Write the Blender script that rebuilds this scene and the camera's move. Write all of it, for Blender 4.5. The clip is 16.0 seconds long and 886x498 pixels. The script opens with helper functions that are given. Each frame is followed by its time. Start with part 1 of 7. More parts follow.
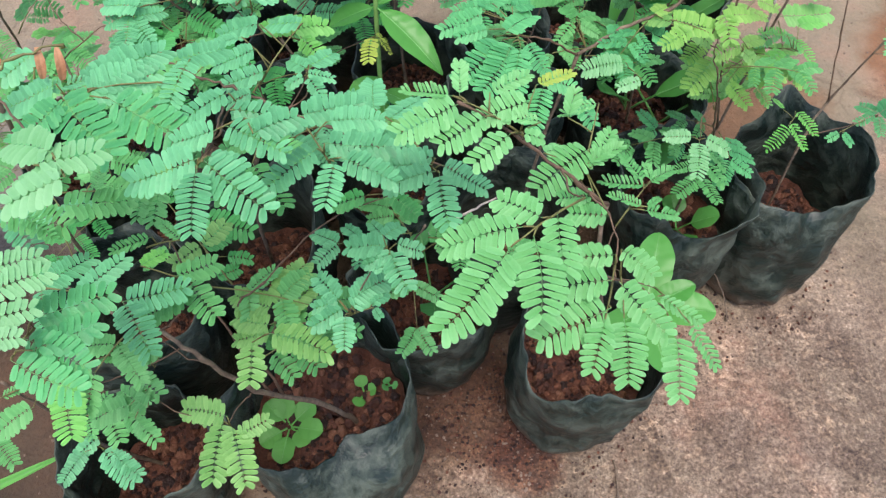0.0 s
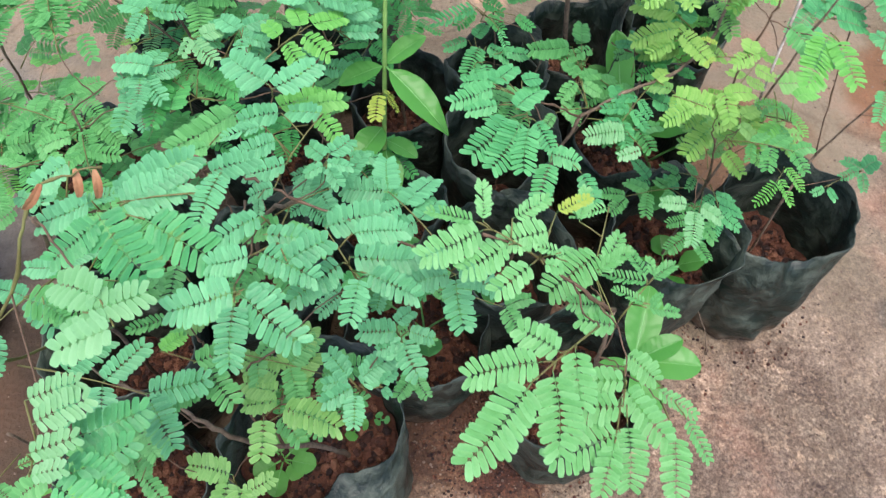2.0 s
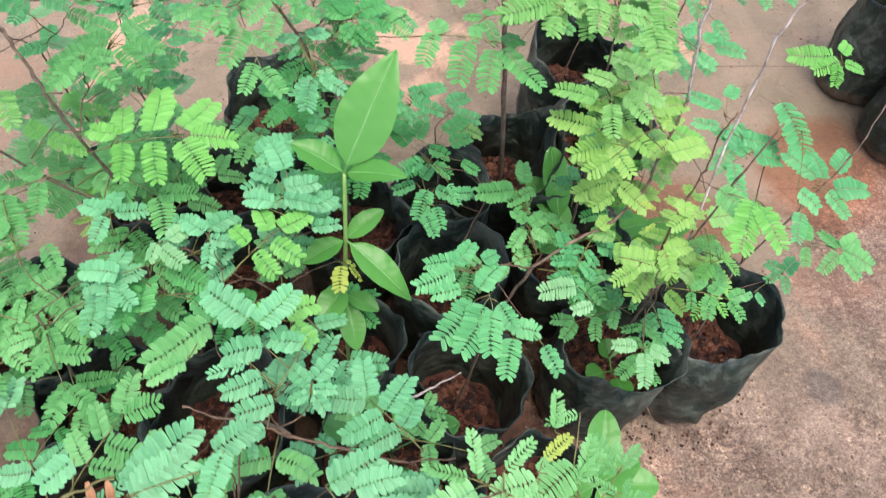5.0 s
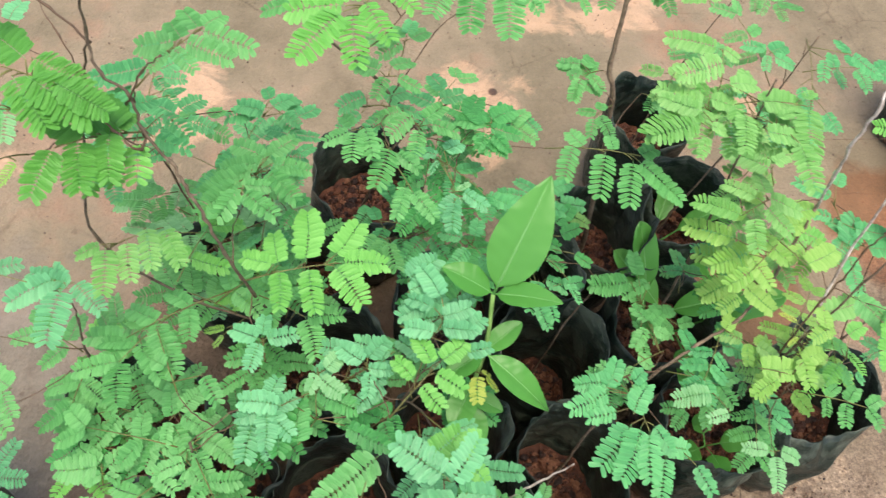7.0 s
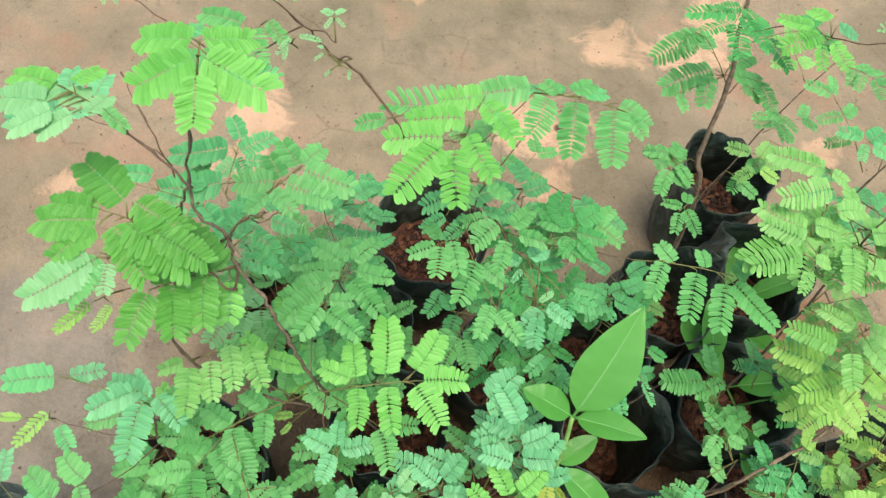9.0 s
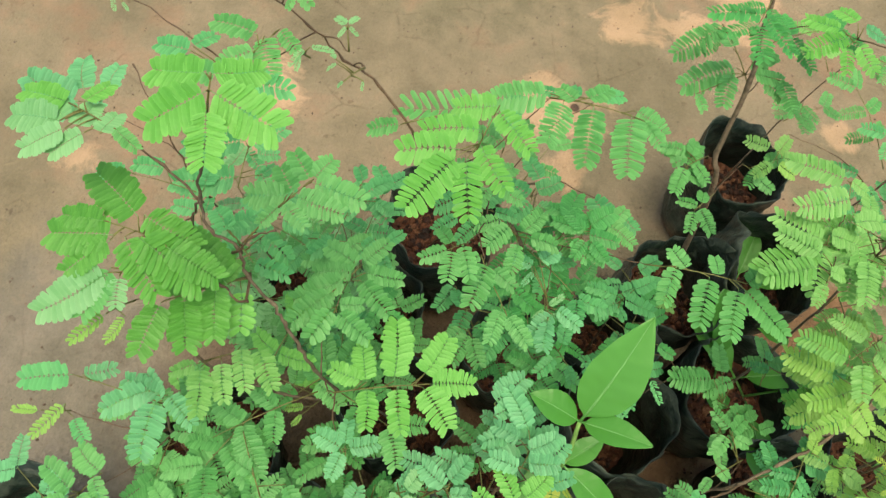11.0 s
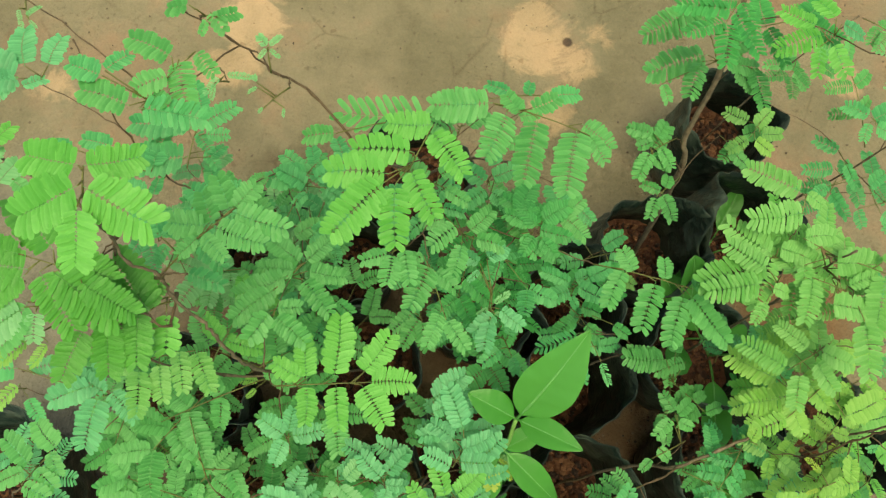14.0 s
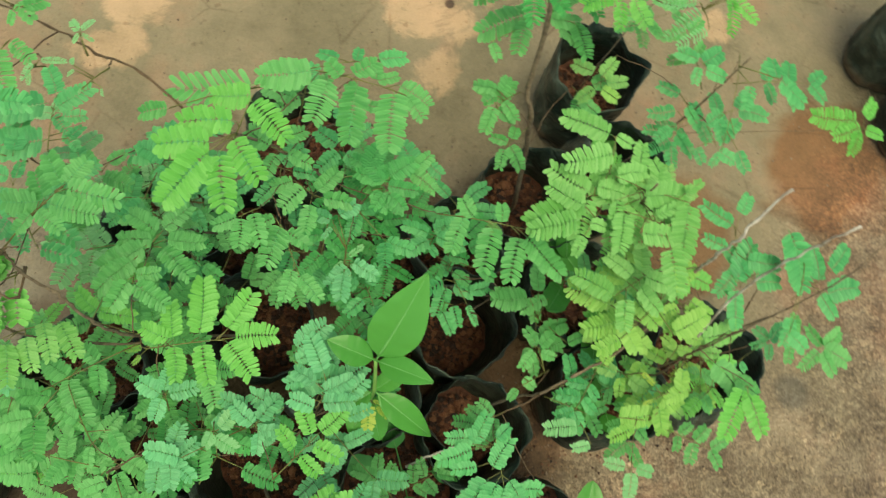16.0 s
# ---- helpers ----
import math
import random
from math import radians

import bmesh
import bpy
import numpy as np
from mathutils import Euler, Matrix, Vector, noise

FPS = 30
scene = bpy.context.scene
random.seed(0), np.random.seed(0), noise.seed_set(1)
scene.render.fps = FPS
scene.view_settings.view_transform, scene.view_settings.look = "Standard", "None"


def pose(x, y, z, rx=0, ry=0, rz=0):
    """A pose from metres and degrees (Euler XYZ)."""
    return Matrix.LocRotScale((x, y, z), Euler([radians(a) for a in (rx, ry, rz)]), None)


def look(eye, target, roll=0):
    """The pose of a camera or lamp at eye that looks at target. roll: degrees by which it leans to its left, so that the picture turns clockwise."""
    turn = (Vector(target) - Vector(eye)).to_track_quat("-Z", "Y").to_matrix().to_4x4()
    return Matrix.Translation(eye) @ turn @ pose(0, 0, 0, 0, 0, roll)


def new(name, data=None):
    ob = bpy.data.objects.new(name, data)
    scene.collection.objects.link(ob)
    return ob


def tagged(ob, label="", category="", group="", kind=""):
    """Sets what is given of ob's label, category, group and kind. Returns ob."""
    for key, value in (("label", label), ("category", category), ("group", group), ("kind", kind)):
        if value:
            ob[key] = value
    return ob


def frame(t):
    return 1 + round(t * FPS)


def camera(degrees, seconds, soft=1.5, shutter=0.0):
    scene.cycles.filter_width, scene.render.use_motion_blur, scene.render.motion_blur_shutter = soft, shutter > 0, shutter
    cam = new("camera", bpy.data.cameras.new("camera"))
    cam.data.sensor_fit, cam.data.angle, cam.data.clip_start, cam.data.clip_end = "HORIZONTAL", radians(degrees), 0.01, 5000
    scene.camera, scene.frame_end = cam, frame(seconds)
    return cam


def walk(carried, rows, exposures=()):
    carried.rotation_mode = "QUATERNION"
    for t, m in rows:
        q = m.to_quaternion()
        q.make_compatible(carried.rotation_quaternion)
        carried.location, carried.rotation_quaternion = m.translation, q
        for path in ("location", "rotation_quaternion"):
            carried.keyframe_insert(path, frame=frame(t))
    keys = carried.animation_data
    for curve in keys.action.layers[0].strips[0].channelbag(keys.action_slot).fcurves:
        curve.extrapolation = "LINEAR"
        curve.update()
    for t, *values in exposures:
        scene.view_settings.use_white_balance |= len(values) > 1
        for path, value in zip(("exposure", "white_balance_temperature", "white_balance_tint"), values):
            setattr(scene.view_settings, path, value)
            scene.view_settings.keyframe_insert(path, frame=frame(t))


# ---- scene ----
cam = camera(62.1, 16.0, soft=1.28, shutter=0.45)
PATH = [
    (0, (0.076, 0.055, 0.8), (0.069, 1.015, -0.954), -0.4),
    (0.5, (0.069, 0.059, 0.802), (0.069, 1.018, -0.952), 0.6),
    (1, (0.064, 0.069, 0.813), (0.093, 1.016, -0.949), 2.0),
    (1.5, (0.058, 0.091, 0.83), (0.123, 1.021, -0.94), 3.4),
    (2, (0.054, 0.105, 0.842), (0.118, 1.004, -0.944), 5.4),
    (2.5, (0.046, 0.123, 0.849), (0.111, 1.02, -0.937), 6.2),
    (3, (0.046, 0.136, 0.85), (0.139, 1.043, -0.93), 7.2),
    (3.5, (0.047, 0.144, 0.866), (0.164, 1.063, -0.906), 8.4),
    (4, (0.046, 0.16, 0.885), (0.204, 1.092, -0.878), 8.7),
    (4.2, (0.045, 0.165, 0.889), (0.22, 1.1, -0.871), 8.9),
    (6.3, (-0.041, 0.254, 0.951), (0.306, 1.205, -0.774), 14.4),
    (6.5, (-0.052, 0.26, 0.95), (0.276, 1.219, -0.774), 13.2),
    (7, (-0.085, 0.284, 0.946), (0.186, 1.225, -0.798), 11.4),
    (7.5, (-0.095, 0.313, 0.948), (0.157, 1.214, -0.82), 10.0),
    (8, (-0.089, 0.333, 0.954), (0.152, 1.207, -0.829), 9.4),
    (8.5, (-0.1, 0.36, 0.966), (0.11, 1.241, -0.817), 10.1),
    (9, (-0.117, 0.385, 0.977), (0.061, 1.267, -0.809), 10.7),
    (9.2, (-0.121, 0.388, 0.98), (0.063, 1.276, -0.803), 10.9),
    (11.3, (-0.114, 0.422, 0.989), (0.011, 1.14, -0.873), 11.1),
    (11.5, (-0.11, 0.429, 0.987), (-0.008, 1.086, -0.899), 10.7),
    (12, (-0.106, 0.463, 0.991), (-0.007, 1.05, -0.919), 11.1),
    (12.5, (-0.113, 0.478, 1.009), (-0.061, 1.023, -0.914), 7.7),
    (13, (-0.096, 0.487, 1.025), (-0.036, 1.006, -0.906), 8.1),
    (13.5, (-0.074, 0.489, 1.016), (0.028, 0.999, -0.915), 13.6),
    (14, (-0.068, 0.494, 1.015), (0.05, 0.984, -0.921), 15.6),
    (14.5, (-0.055, 0.496, 1.023), (0.071, 0.971, -0.915), 16.4),
    (15, (-0.025, 0.487, 1.032), (0.119, 0.918, -0.916), 19.6),
    (15.5, (0.008, 0.481, 1.046), (0.177, 0.914, -0.899), 22.7),
    (16, (0.007, 0.474, 1.064), (0.256, 0.87, -0.881), 29.4),
]
TONE = [(0, 1.27, 6550, 21), (2, 1.28, 6550, 21), (4.2, 1.41, 6650, 27), (6.5, 1.34, 7100, 20), (8, 1.31, 7450, 13), (9.2, 1.32, 7400, 12), (11.3, 0.99, 8800, 3), (12.5, 0.92, 9800, -5), (15.2, 0.86, 9700, -14), (16, 0.87, 8900, -8)]
walk(cam, [(t, look(eye, target, roll)) for t, eye, target, roll in PATH], TONE)

# ---- light ----
world = bpy.data.worlds.new("open_sky")
scene.world = world
world.use_nodes = True
wn = world.node_tree
sky = wn.nodes.new("ShaderNodeTexSky")
sky.sky_type = "NISHITA"
sky.sun_disc = False
sky.sun_elevation, sky.sun_rotation = radians(77), radians(207)
sky.dust_density = 3.0
wn.links.new(sky.outputs[0], wn.nodes["Background"].inputs[0])
wn.nodes["Background"].inputs[1].default_value = 0.13
sun = new("sun", bpy.data.lights.new("sun", "SUN"))
sun.data.energy, sun.data.angle, sun.data.color = 1.5, radians(30), (1.0, 0.95, 0.87)
sun.matrix_world = look((0.21, -0.41, 2.0), (0, 0, 0))


# ---- materials ----
def nodes_of(name):
    m = bpy.data.materials.new(name)
    m.use_nodes = True
    return m, m.node_tree.nodes, m.node_tree.links, m.node_tree.nodes["Principled BSDF"]


def ramp(n, stops):
    r = n.new("ShaderNodeValToRGB")
    while len(r.color_ramp.elements) < len(stops):
        r.color_ramp.elements.new(0.5)
    for e, (p, c) in zip(r.color_ramp.elements, stops):
        e.position, e.color = p, (*c, 1) if len(c) == 3 else c
    return r


def noise_node(n, l, coords, scale, detail=4.0, rough=0.55, distort=0.0):
    t = n.new("ShaderNodeTexNoise")
    t.inputs["Scale"].default_value, t.inputs["Detail"].default_value = scale, detail
    t.inputs["Roughness"].default_value, t.inputs["Distortion"].default_value = rough, distort
    l.new(coords, t.inputs["Vector"])
    return t


def mix(n, l, fac, a, b, mode="MIX"):
    x = n.new("ShaderNodeMix")
    x.data_type, x.blend_type = "RGBA", mode
    for socket, v in ((x.inputs[0], fac), (x.inputs[6], a), (x.inputs[7], b)):
        if isinstance(v, (int, float)):
            socket.default_value = v
        elif isinstance(v, tuple):
            socket.default_value = (*v, 1)
        else:
            l.new(v, socket)
    return x.outputs[2]


def maths(n, l, op, a, b=0.0, clamp=False):
    x = n.new("ShaderNodeMath")
    x.operation, x.use_clamp = op, clamp
    for socket, v in ((x.inputs[0], a), (x.inputs[1], b)):
        if isinstance(v, (int, float)):
            socket.default_value = v
        else:
            l.new(v, socket)
    return x.outputs[0]


def bump(n, l, height, strength, distance, bsdf):
    b = n.new("ShaderNodeBump")
    b.inputs["Strength"].default_value, b.inputs["Distance"].default_value = strength, distance
    l.new(height, b.inputs["Height"])
    l.new(b.outputs[0], bsdf.inputs["Normal"])


def leaf_material(name, dark, light, rough=0.42, through_light=0.28, mottle=0.5):
    """Green blade: two tones by leaf, fine mottling, some light passing through."""
    m, n, l, p = nodes_of(name)
    info = n.new("ShaderNodeObjectInfo")
    tc = n.new("ShaderNodeTexCoord")
    geo = n.new("ShaderNodeNewGeometry")
    mott = noise_node(n, l, tc.outputs["Object"], 9.0, 3.0)
    island = maths(n, l, "MULTIPLY", geo.outputs["Random Per Island"], 0.62)
    f = maths(n, l, "ADD", maths(n, l, "MULTIPLY", info.outputs["Random"], 0.6), island)
    f = maths(n, l, "ADD", f, maths(n, l, "MULTIPLY", maths(n, l, "SUBTRACT", mott.outputs[0], 0.62), mottle), True)
    blade_map = n.new("ShaderNodeUVMap")
    blade_map.uv_map = "blade"
    pos = n.new("ShaderNodeSeparateXYZ")
    l.new(blade_map.outputs[0], pos.inputs[0])
    edge = maths(n, l, "ADD", maths(n, l, "MULTIPLY", maths(n, l, "POWER", pos.outputs[0], 2.0), 0.34), maths(n, l, "MULTIPLY", pos.outputs[1], 0.30))
    f = maths(n, l, "ADD", maths(n, l, "SUBTRACT", f, 0.24), edge, True)
    col = mix(n, l, f, dark, light)
    l.new(col, p.inputs["Base Color"])
    p.inputs["Roughness"].default_value = rough
    p.inputs["Specular IOR Level"].default_value = 0.30
    bump(n, l, mott.outputs[0], 0.12, 0.02, p)
    tr = n.new("ShaderNodeBsdfTranslucent")
    l.new(mix(n, l, 0.35, col, (0.22, 0.48, 0.12)), tr.inputs[0])
    mx = n.new("ShaderNodeMixShader")
    mx.inputs[0].default_value = through_light
    l.new(p.outputs[0], mx.inputs[1])
    l.new(tr.outputs[0], mx.inputs[2])
    l.new(mx.outputs[0], n["Material Output"].inputs[0])
    return m


LEAF = {
    "B": leaf_material("leaflet_blue_green", (0.057, 0.270, 0.115), (0.130, 0.465, 0.216), 0.40),
    "G": leaf_material("leaflet_mid_green", (0.053, 0.260, 0.070), (0.123, 0.415, 0.133)),
    "D": leaf_material("leaflet_deep_green", (0.029, 0.230, 0.060), (0.068, 0.370, 0.101)),
    "K": leaf_material("leaflet_bright_green", (0.075, 0.330, 0.053), (0.157, 0.480, 0.109), 0.45, 0.27),
    "F": leaf_material("leaflet_fresh_green", (0.082, 0.315, 0.086), (0.168, 0.470, 0.176), 0.45, 0.25),
    "Y": leaf_material("leaflet_yellow_green", (0.094, 0.310, 0.068), (0.188, 0.450, 0.136), 0.45, 0.25),
    "O": leaf_material("leaflet_olive", (0.098, 0.280, 0.066), (0.190, 0.420, 0.120)),
    "T": leaf_material("leaflet_teal", (0.039, 0.260, 0.092), (0.100, 0.435, 0.158), 0.42),
    "L": leaf_material("leaflet_lime_yellow", (0.132, 0.345, 0.060), (0.236, 0.460, 0.110), 0.48, 0.24),
    "A": leaf_material("leaflet_ageing_yellow", (0.238, 0.380, 0.055), (0.352, 0.460, 0.092), 0.5, 0.3),
    "W": leaf_material("leaflet_pale", (0.123, 0.360, 0.143), (0.202, 0.480, 0.225), 0.45),
    "H": leaf_material("herb_leaf_green", (0.066, 0.250, 0.046), (0.106, 0.340, 0.074), 0.5, 0.22),
    # E: shade on the large high leaf, put into its green
    "E": leaf_material("leaflet_shaded_green", (0.050, 0.235, 0.036), (0.092, 0.335, 0.062), 0.45, 0.22),
    "V": leaf_material("broad_leaf_green", (0.046, 0.225, 0.036), (0.086, 0.310, 0.066), 0.36, 0.22, 0.15),
}


def plain_grain(name, a, b, scale, rough, bump_by=0.3, spec=0.3):
    m, n, l, p = nodes_of(name)
    tc = n.new("ShaderNodeTexCoord")
    t = noise_node(n, l, tc.outputs["Object"], scale, 5.0, 0.65)
    r = ramp(n, [(0.3, a), (0.7, b)])
    l.new(t.outputs[0], r.inputs[0])
    l.new(r.outputs[0], p.inputs["Base Color"])
    p.inputs["Roughness"].default_value = rough
    p.inputs["Specular IOR Level"].default_value = spec
    bump(n, l, t.outputs[0], bump_by, 0.002, p)
    return m


BARK = plain_grain("grey_brown_bark", (0.06, 0.046, 0.032), (0.20, 0.155, 0.105), 160, 0.75)
TWIG = plain_grain("red_brown_twig", (0.06, 0.040, 0.025), (0.16, 0.105, 0.065), 200, 0.6)
RIB = plain_grain("reddish_green_rib", (0.08, 0.24, 0.07), (0.13, 0.34, 0.12), 90, 0.5, 0.05)
STALK = plain_grain("red_green_leaf_stalk", (0.10, 0.085, 0.03), (0.16, 0.19, 0.06), 90, 0.5, 0.05)
WEEDSTEM = plain_grain("pale_green_stem", (0.13, 0.28, 0.07), (0.20, 0.38, 0.11), 120, 0.5, 0.1)
VEIN = plain_grain("green_midrib", (0.10, 0.29, 0.085), (0.14, 0.36, 0.12), 90, 0.5, 0.05)
DRYPOD = plain_grain("dry_orange_sheath", (0.26, 0.11, 0.05), (0.42, 0.24, 0.12), 140, 0.6)
PALEBARK = plain_grain("lichen_pale_bark", (0.10, 0.075, 0.052), (0.66, 0.62, 0.56), 70, 0.8)


def soil_material():
    m, n, l, p = nodes_of("red_laterite_soil")
    tc = n.new("ShaderNodeTexCoord")
    geo = n.new("ShaderNodeNewGeometry")
    big = noise_node(n, l, tc.outputs["Object"], 45, 4)
    fine = noise_node(n, l, tc.outputs["Object"], 420, 5, 0.7)
    f = maths(n, l, "ADD", maths(n, l, "MULTIPLY", big.outputs[0], 0.42), maths(n, l, "MULTIPLY", fine.outputs[0], 0.45))
    f = maths(n, l, "ADD", f, maths(n, l, "MULTIPLY", geo.outputs["Random Per Island"], 0.62))
    r = ramp(n, [(0.40, (0.005, 0.0015, 0.001)), (0.58, (0.017, 0.0045, 0.002)), (0.73, (0.047, 0.013, 0.0055)), (0.88, (0.104, 0.035, 0.015)), (1.0, (0.150, 0.066, 0.034))])
    l.new(f, r.inputs[0])
    l.new(r.outputs[0], p.inputs["Base Color"])
    p.inputs["Roughness"].default_value = 0.68
    bump(n, l, f, 1.0, 0.005, p)
    return m


def plastic_material():
    m, n, l, p = nodes_of("dusty_black_polythene")
    tc = n.new("ShaderNodeTexCoord")
    info = n.new("ShaderNodeObjectInfo")
    co = n.new("ShaderNodeVectorMath")
    co.operation = "ADD"
    l.new(tc.outputs["Object"], co.inputs[0])
    l.new(info.outputs["Random"], co.inputs[1])
    big = noise_node(n, l, co.outputs[0], 17, 5, 0.6, 0.4)
    fine = noise_node(n, l, co.outputs[0], 60, 5, 0.65, 0.5)
    base = mix(n, l, big.outputs[0], (0.004, 0.011, 0.008), (0.012, 0.028, 0.021))
    dust = ramp(n, [(0.46, (0, 0, 0)), (0.60, (1, 1, 1))])
    l.new(maths(n, l, "ADD", maths(n, l, "MULTIPLY", big.outputs[0], 0.55), maths(n, l, "MULTIPLY", fine.outputs[0], 0.45)), dust.inputs[0])
    col = mix(n, l, maths(n, l, "MULTIPLY", dust.outputs[0], 0.60), base, (0.108, 0.138, 0.104))
    # red soil splashed up from the foot
    sep = n.new("ShaderNodeSeparateXYZ")
    l.new(tc.outputs["Object"], sep.inputs[0])
    level = maths(n, l, "ADD", maths(n, l, "MULTIPLY", big.outputs[0], 0.09), -0.010)
    splash = maths(n, l, "MULTIPLY", maths(n, l, "SUBTRACT", level, sep.outputs[2]), 28.0, True)
    col = mix(n, l, maths(n, l, "MULTIPLY", splash, 0.75), col, (0.17, 0.095, 0.056))
    l.new(col, p.inputs["Base Color"])
    rr = ramp(n, [(0.35, (0.36, 0.36, 0.36)), (0.7, (0.66, 0.66, 0.66))])
    l.new(fine.outputs[0], rr.inputs[0])
    l.new(rr.outputs[0], p.inputs["Roughness"])
    p.inputs["Specular IOR Level"].default_value = 0.38
    h = maths(n, l, "ADD", big.outputs[0], maths(n, l, "MULTIPLY", fine.outputs[0], 0.12))
    for scale, gain in ((16, 0.55), (44, 0.30)):
        facet = n.new("ShaderNodeTexVoronoi")
        facet.inputs["Scale"].default_value = scale
        bent = mix(n, l, 0.06, co.outputs[0], big.outputs["Color"])
        l.new(bent, facet.inputs["Vector"])
        h = maths(n, l, "ADD", h, maths(n, l, "MULTIPLY", facet.outputs["Distance"], gain))
    bump(n, l, h, 0.7, 0.012, p)
    return m


def ground_material():
    """Worn red-dusted concrete: exposed grit on one side, smoother silt on the other, dry pale stains."""
    m, n, l, p = nodes_of("worn_concrete_ground")
    tc = n.new("ShaderNodeTexCoord")
    P = tc.outputs["Object"]
    sep = n.new("ShaderNodeSeparateXYZ")
    l.new(P, sep.inputs[0])
    big = noise_node(n, l, P, 2.6, 5, 0.6)
    mid = noise_node(n, l, P, 14, 5, 0.6)
    fine = noise_node(n, l, P, 150, 5, 0.7)
    grain = noise_node(n, l, P, 330, 3, 0.7)
    grit = n.new("ShaderNodeTexVoronoi")
    grit.inputs["Scale"].default_value = 190
    l.new(P, grit.inputs["Vector"])
    # silt, from brown damp to tan
    silt = ramp(n, [(0.30, (0.10, 0.080, 0.046)), (0.46, (0.182, 0.151, 0.096)), (0.58, (0.24, 0.193, 0.128)), (0.75, (0.33, 0.255, 0.175))])
    f = maths(n, l, "ADD", maths(n, l, "MULTIPLY", big.outputs[0], 0.45), maths(n, l, "MULTIPLY", mid.outputs[0], 0.35))
    f = maths(n, l, "ADD", f, maths(n, l, "MULTIPLY", fine.outputs[0], 0.2))
    l.new(f, silt.inputs[0])
    rough_c = ramp(n, [(0.38, (0.055, 0.034, 0.023)), (0.46, (0.140, 0.105, 0.073)), (0.55, (0.246, 0.194, 0.138)), (0.66, (0.50, 0.425, 0.325))])
    g = maths(n, l, "ADD", maths(n, l, "MULTIPLY", fine.outputs[0], 0.42), maths(n, l, "MULTIPLY", mid.outputs[0], 0.32))
    g = maths(n, l, "ADD", g, maths(n, l, "MULTIPLY", grain.outputs[0], 0.26))
    l.new(g, rough_c.inputs[0])
    # gritty side: towards +x and -y
    side = maths(n, l, "ADD", maths(n, l, "MULTIPLY", sep.outputs[0], 3.0), maths(n, l, "MULTIPLY", sep.outputs[1], -4.2))
    side = maths(n, l, "ADD", side, maths(n, l, "MULTIPLY", maths(n, l, "SUBTRACT", big.outputs[0], 0.5), 2.5))
    drift = noise_node(n, l, P, 0.55, 3, 0.6)
    far = maths(n, l, "MULTIPLY", maths(n, l, "SUBTRACT", drift.outputs[0], 0.5), maths(n, l, "MULTIPLY", maths(n, l, "ABSOLUTE", sep.outputs[0]), 14.0))
    side = maths(n, l, "ADD", maths(n, l, "ADD", side, far), 1.6, True)
    patch = noise_node(n, l, P, 24, 4, 0.65, 0.4)
    worn = ramp(n, [(0.38, (0.66, 0.60, 0.56)), (0.56, (1, 1, 1)), (0.70, (1.12, 1.08, 1.02))])
    l.new(patch.outputs[0], worn.inputs[0])
    col = mix(n, l, side, silt.outputs[0], mix(n, l, 0.8, rough_c.outputs[0], worn.outputs[0], "MULTIPLY"))
    speck = ramp(n, [(0.36, (0.35, 0.30, 0.27)), (0.50, (1, 1, 1)), (0.66, (1.35, 1.28, 1.2))])
    l.new(grain.outputs[0], speck.inputs[0])
    # exposed pebbles and pits of the rough side
    cell = n.new("ShaderNodeTexVoronoi")
    cell.inputs["Scale"].default_value = 170
    wobble = n.new("ShaderNodeVectorMath")
    wobble.operation = "MULTIPLY_ADD"
    l.new(mid.outputs["Color"], wobble.inputs[0])
    wobble.inputs[1].default_value = (0.02, 0.02, 0.0)
    l.new(P, wobble.inputs[2])
    l.new(wobble.outputs[0], cell.inputs["Vector"])
    tone = n.new("ShaderNodeSeparateColor")
    l.new(cell.outputs["Color"], tone.inputs[0])
    pebble = ramp(n, [(0.05, (0.42, 0.36, 0.32)), (0.30, (0.85, 0.82, 0.80)), (0.72, (1.08, 1.05, 1.0)), (0.97, (1.75, 1.68, 1.58))])
    l.new(tone.outputs[0], pebble.inputs[0])
    where = ramp(n, [(0.40, (0, 0, 0)), (0.60, (1, 1, 1))])
    l.new(noise_node(n, l, P, 19, 4, 0.6).outputs[0], where.inputs[0])
    col = mix(n, l, maths(n, l, "MULTIPLY", maths(n, l, "MULTIPLY", where.outputs[0], side), 0.75), col, pebble.outputs[0], "MULTIPLY")
    # red soil washed out round the bags
    red = ramp(n, [(0.52, (0, 0, 0)), (0.68, (1, 1, 1))])
    l.new(maths(n, l, "ADD", maths(n, l, "MULTIPLY", big.outputs[0], 0.6), maths(n, l, "MULTIPLY", mid.outputs[0], 0.4)), red.inputs[0])
    col = mix(n, l, maths(n, l, "MULTIPLY", red.outputs[0], 0.55), col, (0.25, 0.10, 0.055))
    # dry pale stains with ragged edges
    wob = noise_node(n, l, P, 13, 6, 0.65, 0.6)
    stain = 0.0
    for cx, cy, sx, sy in STAINS:
        dx = maths(n, l, "DIVIDE", maths(n, l, "SUBTRACT", sep.outputs[0], cx), sx)
        dy = maths(n, l, "DIVIDE", maths(n, l, "SUBTRACT", sep.outputs[1], cy), sy)
        d = maths(n, l, "ADD", maths(n, l, "MULTIPLY", dx, dx), maths(n, l, "MULTIPLY", dy, dy))
        d = maths(n, l, "ADD", d, maths(n, l, "MULTIPLY", maths(n, l, "SUBTRACT", wob.outputs[0], 0.5), 5.5))
        stain = maths(n, l, "MAXIMUM", stain, maths(n, l, "MULTIPLY", maths(n, l, "SUBTRACT", 1.0, d), 1.5, True))
